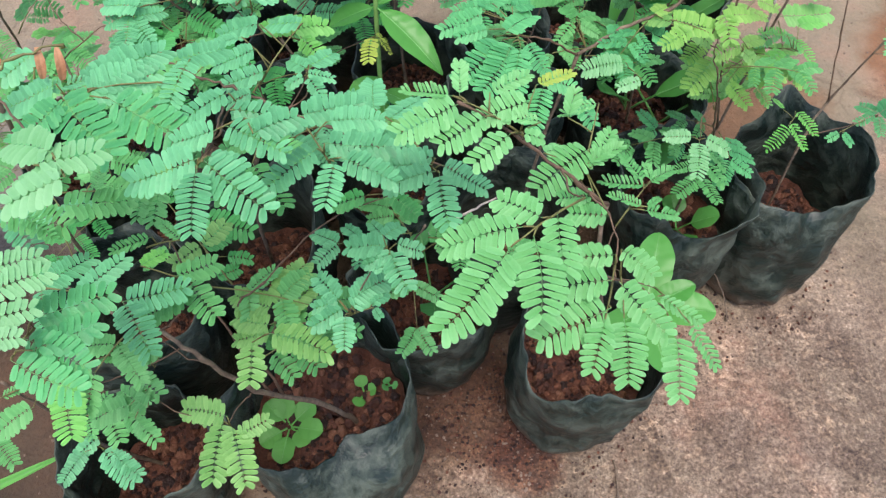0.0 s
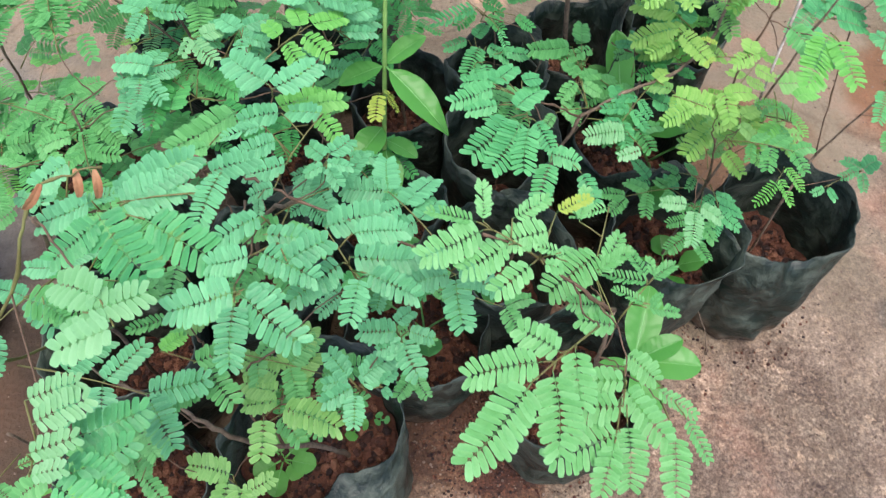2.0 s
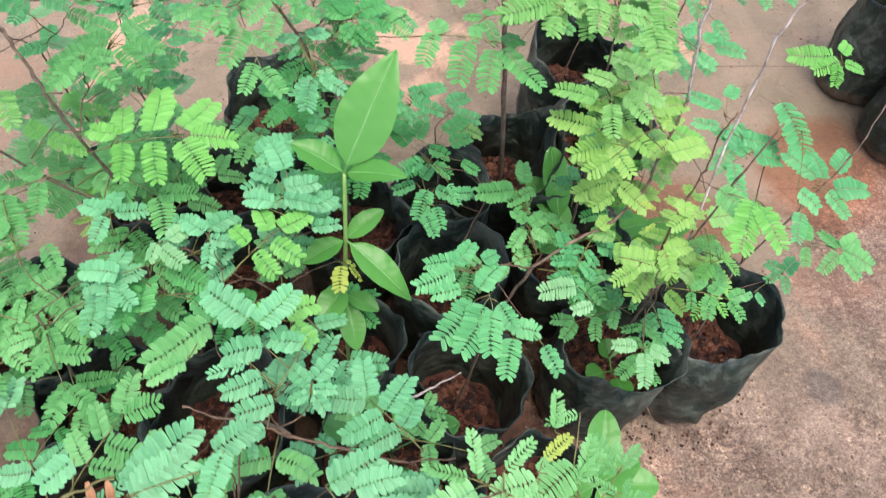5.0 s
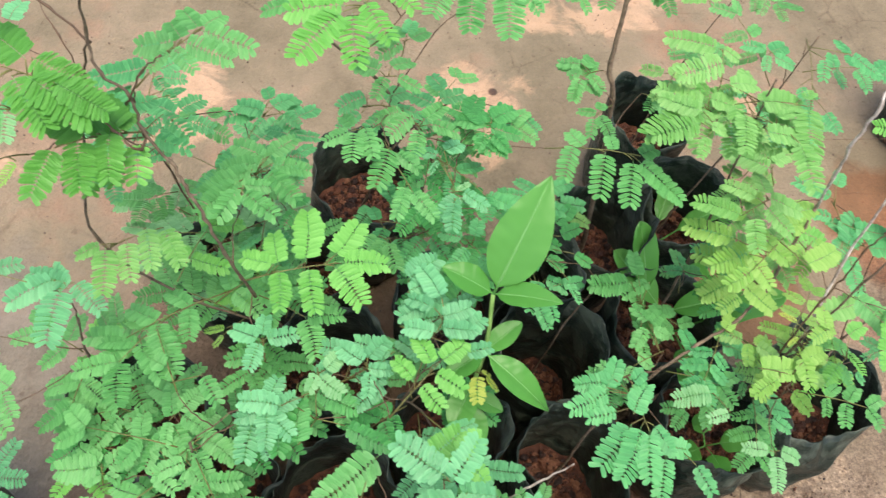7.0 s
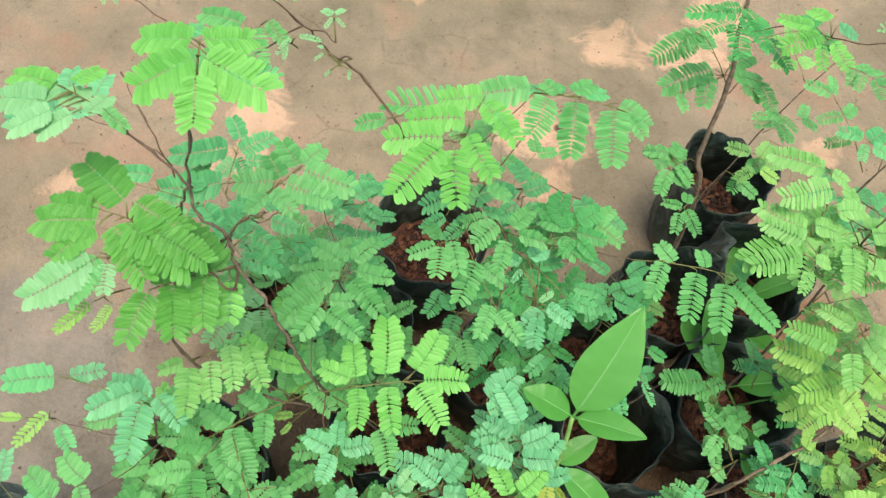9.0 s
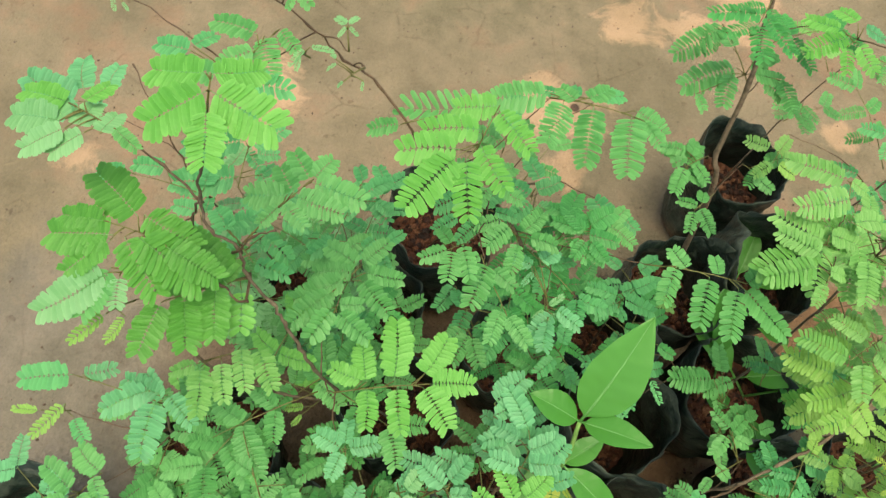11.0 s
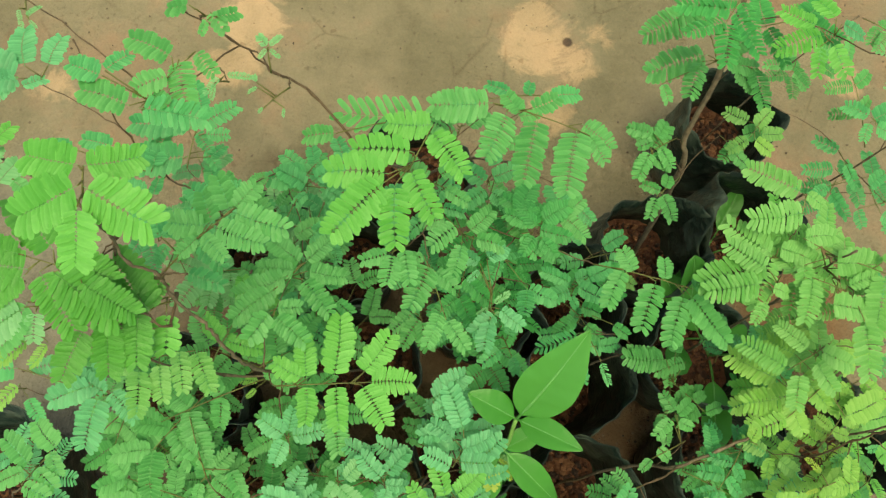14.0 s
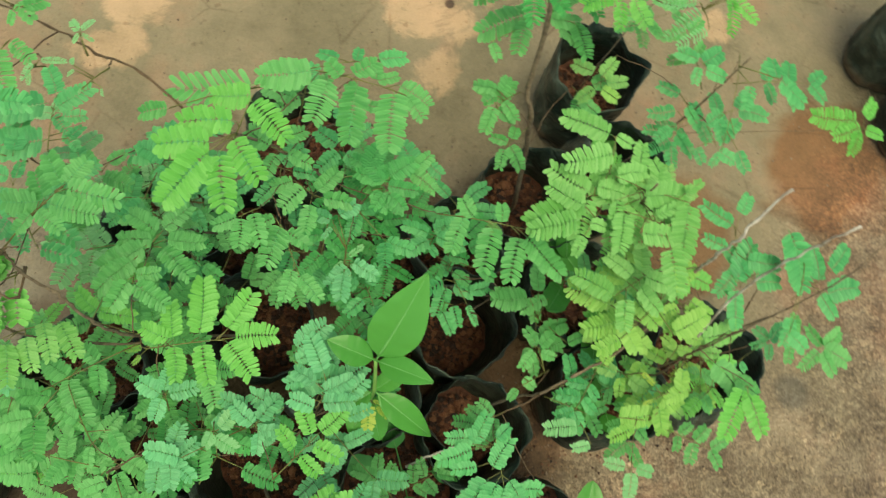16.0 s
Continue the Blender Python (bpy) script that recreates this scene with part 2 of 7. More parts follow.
    col = mix(n, l, maths(n, l, "MULTIPLY", stain, maths(n, l, "ADD", maths(n, l, "MULTIPLY", mid.outputs[0], 0.5), 0.42)), col, (0.49, 0.325, 0.205))
    pits = ramp(n, [(0.66, (1, 1, 1)), (0.73, (0.66, 0.61, 0.57))])
    l.new(noise_node(n, l, P, 62, 2, 0.5).outputs[0], pits.inputs[0])
    col = mix(n, l, 0.7, col, pits.outputs[0], "MULTIPLY")
    chip = n.new("ShaderNodeTexVoronoi")
    chip.feature = "DISTANCE_TO_EDGE"
    chip.inputs["Scale"].default_value = 11
    l.new(wobble.outputs[0], chip.inputs["Vector"])
    crack = ramp(n, [(0.0, (0.62, 0.58, 0.54)), (0.012, (0.80, 0.78, 0.75)), (0.03, (1, 1, 1))])
    l.new(chip.outputs["Distance"], crack.inputs[0])
    parts = ramp(n, [(0.50, (0, 0, 0)), (0.62, (1, 1, 1))])
    l.new(noise_node(n, l, P, 7.5, 4, 0.6).outputs[0], parts.inputs[0])
    col = mix(n, l, maths(n, l, "MULTIPLY", parts.outputs[0], 0.7), col, crack.outputs[0], "MULTIPLY")
    dots = ramp(n, [(0.60, (1, 1, 1)), (0.68, (0.68, 0.64, 0.60))])
    l.new(noise_node(n, l, P, 105, 3, 0.6).outputs[0], dots.inputs[0])
    col = mix(n, l, maths(n, l, "MULTIPLY", parts.outputs[0], 0.75), col, dots.outputs[0], "MULTIPLY")
    damp = ramp(n, [(0.40, (0.74, 0.76, 0.72)), (0.58, (1, 1, 1))])
    l.new(noise_node(n, l, P, 5.5, 4, 0.6, 0.5).outputs[0], damp.inputs[0])
    col = mix(n, l, 0.8, col, damp.outputs[0], "MULTIPLY")
    # tinted spots: real stains, and shade under the crowded bags painted dark
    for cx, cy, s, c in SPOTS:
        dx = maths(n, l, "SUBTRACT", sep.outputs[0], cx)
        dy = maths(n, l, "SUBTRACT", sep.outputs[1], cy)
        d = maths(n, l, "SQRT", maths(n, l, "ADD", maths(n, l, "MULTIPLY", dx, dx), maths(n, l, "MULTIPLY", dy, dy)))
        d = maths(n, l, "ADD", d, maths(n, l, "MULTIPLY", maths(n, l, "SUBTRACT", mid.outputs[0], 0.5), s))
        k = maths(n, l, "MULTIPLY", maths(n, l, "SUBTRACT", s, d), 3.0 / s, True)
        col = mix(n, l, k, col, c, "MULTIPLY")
    col = mix(n, l, maths(n, l, "ADD", maths(n, l, "MULTIPLY", side, 0.22), 0.10), col, speck.outputs[0], "MULTIPLY")
    l.new(col, p.inputs["Base Color"])
    p.inputs["Roughness"].default_value = 0.8
    h = maths(n, l, "ADD", maths(n, l, "MULTIPLY", fine.outputs[0], 0.7), maths(n, l, "MULTIPLY", grit.outputs["Distance"], 0.35))
    h = maths(n, l, "ADD", h, maths(n, l, "MULTIPLY", mid.outputs[0], 0.8))
    bump(n, l, h, 0.7, 0.005, p)
    return m


STAINS = [(0.150, 1.085, 0.085, 0.06), (-0.30, 1.10, 0.045, 0.10), (-0.36, 1.015, 0.06, 0.03), (-0.57, 0.97, 0.045, 0.03), (0.285, 1.275, 0.06, 0.06),
          (0.40, 1.255, 0.11, 0.045), (0.51, 1.335, 0.07, 0.07), (0.15, 0.97, 0.035, 0.05), (0.62, 1.05, 0.05, 0.03), (-0.06, 1.40, 0.07, 0.04)]
# damp and soil-stained concrete, plus painted shade between bags: x, y, size, tint
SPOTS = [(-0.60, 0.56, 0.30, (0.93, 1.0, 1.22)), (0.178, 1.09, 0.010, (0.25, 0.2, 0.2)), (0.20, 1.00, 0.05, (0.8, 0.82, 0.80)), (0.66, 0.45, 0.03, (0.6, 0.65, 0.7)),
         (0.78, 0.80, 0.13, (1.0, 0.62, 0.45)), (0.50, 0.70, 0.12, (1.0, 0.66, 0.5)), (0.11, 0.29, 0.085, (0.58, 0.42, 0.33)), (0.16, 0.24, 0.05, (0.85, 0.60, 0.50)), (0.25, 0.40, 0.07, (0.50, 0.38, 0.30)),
         # broad spots at (-0.10, 0.50) and (0.18, 0.60) paint shade under the bags
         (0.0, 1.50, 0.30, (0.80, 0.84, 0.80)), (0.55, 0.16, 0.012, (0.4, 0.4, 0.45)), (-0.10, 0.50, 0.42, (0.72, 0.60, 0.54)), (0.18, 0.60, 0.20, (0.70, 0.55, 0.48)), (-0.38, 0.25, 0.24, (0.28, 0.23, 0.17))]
SOIL = soil_material()
PLASTIC = plastic_material()
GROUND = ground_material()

# ---- builders ----
ORIGIN = {}


def link_mesh(name, verts, faces, mats, parent=None, at=(0, 0, 0), label="", smooth=True, indices=None):
    """One mesh object whose vertices are given in world places; its origin is put at `at`."""
    me = bpy.data.meshes.new(name)
    o = Vector(at)
    me.from_pydata([tuple(Vector(v) - o) for v in verts], [], faces)
    for mt in mats:
        me.materials.append(mt)
    if indices:
        me.polygons.foreach_set("material_index", indices)
    me.polygons.foreach_set("use_smooth", [smooth] * len(me.polygons))
    me.update()
    return place(new(name, me), o, parent, label)


def place(ob, at, parent=None, label=""):
    o = Vector(at)
    ORIGIN[ob.name] = o
    if parent:
        ob.parent = parent
        ob.location = o - ORIGIN[parent.name]
    else:
        ob.location = o
    if label:
        tagged(ob, label)
    return ob


def tube(points, radii, sides=6):
    """Vertices and faces of a closed, tapering round rod along points."""
    pts = [Vector(p) for p in points]
    verts, faces = [], []
    ref = Vector((0.31, 0.87, 0.38))
    for i, p in enumerate(pts):
        d = (pts[min(i + 1, len(pts) - 1)] - pts[max(i - 1, 0)]).normalized()
        u = d.cross(ref).normalized()
        w = d.cross(u)
        for k in range(sides):
            a = 2 * math.pi * k / sides
            verts.append(p + (u * math.cos(a) + w * math.sin(a)) * radii[i])
    for i in range(len(pts) - 1):
        for k in range(sides):
            a, b = i * sides + k, i * sides + (k + 1) % sides
            faces.append((a, b, b + sides, a + sides))
    faces.append(tuple(range(sides))[::-1])
    faces.append(tuple(range((len(pts) - 1) * sides, len(pts) * sides)))
    return verts, faces


def smooth_path(points, step=6):
    """Catmull-Rom through the given points."""
    p = [Vector(q) for q in points]
    p = [p[0] * 2 - p[1], *p, p[-1] * 2 - p[-2]]
    out = []
    for i in range(1, len(p) - 2):
        for k in range(step):
            t = k / step
            out.append(0.5 * (2 * p[i] + (p[i + 1] - p[i - 1]) * t + (2 * p[i - 1] - 5 * p[i] + 4 * p[i + 1] - p[i + 2]) * t * t
                              + (3 * p[i] - p[i - 1] - 3 * p[i + 1] + p[i + 2]) * t ** 3))
    return out + [p[-2]]


def knotty(path, amount, rng):
    """A little crookedness, as twigs have at their nodes."""
    return [q + Vector((rng.uniform(-1, 1), rng.uniform(-1, 1), rng.uniform(-1, 1))) * (amount if 0 < i < len(path) - 1 else 0) for i, q in enumerate(path)]


LEAFLET = ((0.0, 0.42), (0.08, 0.80), (0.30, 1.04), (0.68, 1.13), (0.92, 0.95), (1.0, 0.46))


def add_leaflet(verts, faces, root, along, across, length, width, lift, tip_droop):
    """An oblong blade, narrow at its stalk and round at its end, folded slightly on its midrib."""
    up = along.cross(across).normalized()
    if up.z < 0:
        up = -up
    o = len(verts)
    for s, w in LEAFLET:
        c = root + along * (length * s) - up * (tip_droop * length * s * s)
        for k in (-1, 0, 1):
            verts.append(c + across * (0.5 * width * w * k) + up * (lift * width * abs(k)))
    for r in range(5):
        for k in range(2):
            a = o + r * 3 + k
            faces.append((a, a + 1, a + 4, a + 3))


def pinna_mesh(name, n, wide, fill, lean, seed, fold=0.1, sag=0.12, lost=0.0, taper=0.4):
    """A feather one unit long: a rib with n pairs of leaflets that lie edge to edge."""
    rng = random.Random(seed)
    verts, faces = [], []
    curve = rng.uniform(-0.05, 0.05)

    def rib(x):
        return Vector((x, curve * math.sin(3.14 * x), -sag * x * x))
    rv, rf = tube([rib(i / 6) for i in range(7)], [0.0060 - 0.0006 * i for i in range(7)], 4)
    verts += rv
    faces += rf
    marks = len(rf)
    gap = 0.90 / n
    for i in range(n):
        x = 0.07 + gap * (i + 0.3)
        prof = min(1.0, 0.64 + 1.6 * x) * (1 - taper * max(0.0, (x - 0.55) / 0.45) ** 2)
        for sgn in (-1, 1):
            if rng.random() < lost:
                continue
            deg = lean + rng.uniform(-5, 5) - 40 * max(0.0, (x - 0.66) / 0.34) ** 1.6
            a = radians(deg)
            along = Vector((math.cos(a), sgn * math.sin(a), fold + rng.uniform(-0.06, 0.06))).normalized()
            across = Vector((math.sin(a), -sgn * math.cos(a), 0.20 + rng.uniform(-0.12, 0.12))).normalized()
            add_leaflet(verts, faces, rib(x) + Vector((0, sgn * 0.007, 0.004)), along, across,
                        wide * prof * rng.uniform(0.88, 1.10), gap * fill * (0.96 if i < n - 1 else 1.08), 0.10, 0.12)
    me = bpy.data.meshes.new(name)
    me.from_pydata(verts, [], faces)
    me.materials.append(LEAF["G"])
    me.materials.append(RIB)
    me.polygons.foreach_set("material_index", [1] * marks + [0] * (len(faces) - marks))
    me.polygons.foreach_set("use_smooth", [True] * len(faces))
    uv = me.uv_layers.new(name="blade")
    base = len(rv)
    for loop in me.loops:
        k = loop.vertex_index - base
        if k >= 0:
            uv.data[loop.index].uv = (abs(k % 3 - 1), LEAFLET[k // 3 % 6][0])
    me.update()
    return me


def family(n, wide, fill, lean, fold, sag, taper, count, seed, lost=0.0):
    return [pinna_mesh("pinna", n + k % 3 - 1, wide * (1 + 0.05 * (k % 2)), fill, lean + 2 * (k % 3), seed + k, fold * (0.4 + 0.5 * (k % 3)), sag * (0.6 + 0.3 * (k % 4)), lost, taper)
            for k in range(count)]


KINDS = {"full": family(11, 0.268, 1.0, 74, 0.08, 0.12, 0.42, 6, 1), "large": family(14, 0.250, 1.10, 75, 0.07, 0.12, 0.5, 5, 21),
         "broad": family(14, 0.300, 1.22, 74, 0.06, 0.10, 0.35, 4, 131), "wide": family(13, 0.36, 1.36, 76, 0.05, 0.06, 0.3, 3, 41), "narrow": family(10, 0.21, 0.66, 56, 0.6, 0.08, 0.45, 5, 61, 0.03),
         "short": family(8, 0.31, 0.98, 71, 0.08, 0.10, 0.35, 6, 81), "tiny": family(5, 0.37, 1.03, 62, 0.08, 0.08, 0.25, 4, 101)}
RNG = random.Random(11)


def pinna(leaf_ob, at, way, up, length, colour, kind):
    x = way.normalized()
    y = up.cross(x).normalized()
    z = x.cross(y)
    rot = Matrix((x, y, z)).transposed()
    if kind in ("full", "short", "large"):
        kind = "large" if length > 0.040 else "full" if length > 0.026 else "short" if length > 0.015 else "tiny"
    ob = new("pinna", RNG.choice(KINDS[kind]))
    ob.parent = leaf_ob
    w = length * RNG.uniform(0.90, 1.10)
    ob.matrix_basis = Matrix.Translation(at - ORIGIN[leaf_ob.name]) @ rot.to_4x4() @ Matrix.Diagonal((length, w, length, 1))
    ob.material_slots[0].link = "OBJECT"
    ob.material_slots[0].material = LEAF[colour]


PLANTS = []


def leaf_at(base, colour, items):
    """A compound leaf on the seedling whose wood passes nearest below its foot."""
    b = Vector(base)
    near = min(PLANTS, key=lambda q: min((s - b).length + 1.2 * max(0.0, s.z - b.z + 0.01) for s in q.nodes))
    near.feathers(b, colour, items)


class Plant:
    """A seedling in its bag: the empty at the bag's foot that everything hangs on."""

    def __init__(self, x, y, label, category="seedling"):
        self.top = new("potted_seedling")
        place(self.top, (x, y, 0))
        self.top.empty_display_size = 0.05
        tagged(self.top, label, category, "seedlings in nursery bags")
        self.x, self.y = x, y
        self.nodes, self.twigs = [], []
        PLANTS.append(self)

    def stem(self, points, r0=0.0036, r1=0.0016, mat=None, name="stem", label=""):
        rng = random.Random(int(abs(points[-1][0] * 7919 + points[-1][2] * 104729)))
        points = [Vector(q) for q in points]
        if name == "stem" and points[0].z > self.floor:
            points.insert(0, points[0] * 1.3 - points[1] * 0.3)
            points[0].z = self.floor - 0.004
        path = knotty(smooth_path(points, 5), 0.0010, rng)
        k = len(path) - 1
        radii = [0.54 * (r0 + (r1 - r0) * i / k) + (0.0004 if i % 5 == 0 else 0) for i in range(k + 1)]
        v, f = tube(path, radii, 7)
        ob = link_mesh(name, v, f, [mat or BARK], self.top, path[0], label)
        self.nodes += path
        return ob

    def leaf(self, base, tip, pairs=3, length=0.03, colour="G", kind="full", bare=0.3, tilt=0.0, spread=68, end=None, droop=0.22, twig=True):
        """A compound leaf: rachis from base to tip with pairs of feathers; a twig ties it to the stem."""
        b, t = Vector(base), Vector(tip)
        if twig and self.nodes:
            q = min(self.nodes + self.twigs, key=lambda s: (s - b).length + 1.2 * max(0.0, s.z - b.z + 0.01))
            gap = (q - b).length
            if gap > 0.006:
                bend = (q + b) / 2 + Vector((RNG.uniform(-1, 1), RNG.uniform(-1, 1), RNG.uniform(-0.2, 0.6))) * gap * 0.12
                path = knotty(smooth_path([q, bend, b], 4), 0.0010, RNG)
                v, f = tube(path, [0.00058 - 0.00022 * i / (len(path) - 1) for i in range(len(path))], 5)
                link_mesh("twig", v, f, [TWIG], self.top, q)
                self.twigs += path[2:]
        d = t - b
        arch = Vector((0, 0, 1)) * d.length * 0.06
        path = [b, b + d * 0.33 + arch, b + d * 0.66 + arch, t]
        v, f = tube(path, [0.0006, 0.0005, 0.0004, 0.0003], 5)
        ob = link_mesh("leaf", v, f, [STALK], self.top, b)
        d = d.normalized()
        side = d.cross(Vector((0, 0, 1)))
        if side.length < 0.2:
            side = d.cross(Vector((0, 1, 0)))
        side.normalize()
        up = side.cross(d).normalized()
        if up.z < 0:
            up = -up
        up = (up + side * tilt + Vector((0, 0, 0.8))).normalized()
        for i in range(pairs):
            s = 1.0 if pairs == 1 else bare + (1 - bare) * i / (pairs - 1)
            at = b + (t - b) * s + arch * (4 * s * (1 - s)) * 0.8
            a = spread if i < pairs - 1 else spread * 0.55
            for sgn in (-1, 1):
                ang = radians(a + RNG.uniform(-10, 10))
                way = d * math.cos(ang) + side * (sgn * math.sin(ang)) - Vector((0, 0, droop + RNG.uniform(-0.12, 0.15)))
                n = (up + Vector((RNG.uniform(-1, 1), RNG.uniform(-1, 1), 0)) * 0.22).normalized()
                size = 1.1 * length * RNG.uniform(0.84, 1.08) * (0.85 if i == 0 and pairs > 2 else 1.0)
                c = end if end and i >= pairs - 1 else colour
                pinna(ob, at, way, n, size, c, kind)
        return ob

    def feathers(self, base, colour, items):
        """A compound leaf whose feathers are set one by one: (root, tip, kind, colour) each, the last two where they differ."""
        b = Vector(base)
        roots = [Vector(q[0]) for q in items]
        far = max(roots, key=lambda q: (q - b).length)
        ob = self.leaf(b, far, 0)
        line = far - b
        for q in roots:
            k = max(0.15, min(1.0, (q - b).dot(line) / max(line.length_squared, 1e-9) - 0.12))
            foot = b + line * k + Vector((0, 0, line.length * 0.24 * k * (1 - k)))
            if (q - foot).length > 0.0015:
                v, f = tube([foot, (foot + q) / 2 + Vector((0, 0, 0.0006)), q], [0.0005, 0.0004, 0.00035], 4)
                link_mesh("leaf_stalk", v, f, [STALK], ob, foot)
        for q in items:
            r, t = Vector(q[0]), Vector(q[1])
            n = (Vector((0, -0.15, 1)) + Vector((RNG.uniform(-1, 1), RNG.uniform(-1, 1), 0)) * 0.16).normalized()
            pinna(ob, r, t - r, n, (t - r).length * 1.04, q[3] if len(q) > 3 else colour, q[2] if len(q) > 2 else "full")
        return ob

    def fill(self, low, high, n, length=0.026, colours="G", reach=0.06, kind="full", pairs=(2, 3), turn=(0, 360), rise=0.25):
        """Leaves set round the stem between two heights."""
        inside = [q for q in self.nodes if low <= q.z <= high] or [self.nodes[-1]]
        n = int(n)
        for i in range(n):
            q = inside[int((i + 0.5) / n * len(inside)) % len(inside)]
            a = radians(turn[0] + (turn[1] - turn[0]) * ((i * 0.618 + RNG.uniform(0, 0.15)) % 1.0))
            r = reach * RNG.uniform(0.6, 1.7)
            way = Vector((math.cos(a), math.sin(a), rise + RNG.uniform(-0.3, 0.25)))
            self.leaf(q + way * r * 0.12, q + way * r, RNG.choice(pairs), 1.1 * length * RNG.uniform(0.85, 1.15), RNG.choice(colours), kind, 0.4, twig=False)

    def bag(self, r=0.062, h=0.195, soil=0.150, seed=1, lean=(0.0, 0.0), flare=1.04, oval=1.0, turn=0.0, flap=()):
        """Polythene grow bag: thin wrinkled wall with an uneven rim, filled with red soil. flap: (angle, height, outward) tongues of the rim."""
        self.floor = soil
        rng = random.Random(seed)
        segs, levels = 88, 26
        ph = [rng.uniform(0, 6.28) for _ in range(6)]
        verts, faces = [], []

        def wall(a, s, inset, top):
            z = top * s
            wr = 0.020 * math.sin(3 * a + ph[0] + 2 * s) + 0.016 * math.sin(5 * a + ph[1] - 3 * s) + 0.010 * math.sin(11 * a + ph[2] + 5 * s)
            crease = 0.09 * noise.noise(Vector((math.cos(a) * 1.8, math.sin(a) * 1.8, s * 3 + seed * 3.7))) + 0.045 * noise.noise(Vector((math.cos(a) * 5, math.sin(a) * 5, s * 7 + seed * 1.3)))
            fold = 0.16 * (0.22 - abs(noise.noise(Vector((math.cos(a) * 1.5 + s, math.sin(a) * 1.5 - 0.6 * s, s * 1.6 + seed * 2.3))))) + 0.05 * (0.2 - abs(noise.noise(Vector((math.cos(a) * 3.4 - s, math.sin(a) * 3.4, s * 3.6 + seed * 5.1)))))
            bulge = 0.90 + 0.13 * math.sin(min(1.0, s * 1.4) * math.pi / 2) + (flare - 1.03) * s * s
            rim = max(0.0, s - 0.72) / 0.28
            rr = r * (bulge + wr * (0.5 + 0.9 * rim) + crease * (1 + 0.4 * rim) + fold) - inset
            if s < 0.06:
                rr *= 0.86 + 0.14 * (s / 0.06) ** 0.5
            for fa, fh, fo, *fw in flap:
                k = math.exp(-((math.atan2(math.sin(a - radians(fa)), math.cos(a - radians(fa)))) / (fw[0] if fw else 0.45)) ** 2)
                rr += fo * k * rim * rim
            ex, ey = math.cos(a) * oval, math.sin(a) / oval
            ct, st = math.cos(radians(turn)), math.sin(radians(turn))
            return Vector((self.x + lean[0] * s + rr * (ex * ct - ey * st), self.y + lean[1] * s + rr * (ex * st + ey * ct), z + 0.001))

        def top_of(a):
            t = h + 0.010 * math.sin(2 * a + ph[3]) + 0.006 * math.sin(5 * a + ph[4]) + 0.0012 * math.sin(9 * a + ph[5])
            for fa, fh, fo, *fw in flap:
                t += fh * math.exp(-((math.atan2(math.sin(a - radians(fa)), math.cos(a - radians(fa)))) / (fw[0] if fw else 0.45)) ** 2)
            return t
        low = (soil - 0.012) / h
        ring = 0
        for inset, steps in ((0.0, [k / (levels - 1) for k in range(levels)]), (0.0011, [1 - (1 - low) * k / 5 for k in range(6)])):
            for s in steps:
                for k in range(segs):
                    a = 2 * math.pi * k / segs
                    verts.append(wall(a, s, inset, top_of(a)))
                ring += 1
        for j in range(ring - 1):
            for k in range(segs):
                a, b = j * segs + k, j * segs + (k + 1) % segs
                faces.append((a, b, b + segs, a + segs))
        faces.append(tuple(range(segs))[::-1])
        link_mesh("bag", verts, faces, [PLASTIC], self.top, (self.x, self.y, 0), "dusty black polythene grow bag")
        # soil heaped a little in the middle
        sv, sf = [Vector((self.x + lean[0] * low, self.y + lean[1] * low, soil + 0.004))], []
        rings = 9
        for j in range(1, rings + 1):
            for k in range(segs):
                a = 2 * math.pi * k / segs
                edge = wall(a, soil / top_of(a), 0.0022, top_of(a))
                c = sv[0]
                q = c.lerp(edge, j / rings)
                q.z = soil + 0.004 * (1 - j / rings) + 0.005 * noise.noise(q * 60) + 0.005 * noise.noise(q * 190)
                sv.append(q)
        for k in range(segs):
            sf.append((0, 1 + k, 1 + (k + 1) % segs))
        for j in range(rings - 1):
            for k in range(segs):
                a, b = 1 + j * segs + k, 1 + j * segs + (k + 1) % segs
                sf.append((a, b, b + segs, a + segs))
        so = link_mesh("soil", sv, sf, [SOIL], self.top, (self.x, self.y, soil), "crumbly red laterite soil")
        cv, cf = [], []
        for _ in range(620):
            a, q = rng.uniform(0, 6.28), math.sqrt(rng.random()) * 0.88
            c = sv[0].lerp(wall(a, soil / top_of(a), 0.003, top_of(a)), q)
            clod(cv, cf, Vector((c.x, c.y, soil + 0.004)), rng.choice((0.0010, 0.0012, 0.0014, 0.0016, 0.0018, 0.0022, 0.0028, 0.0036, 0.0046, 0.0060)), rng)
        tagged(link_mesh("loose_soil", cv, cf, [SOIL], so, (self.x, self.y, soil), "", False), kind="stuff")


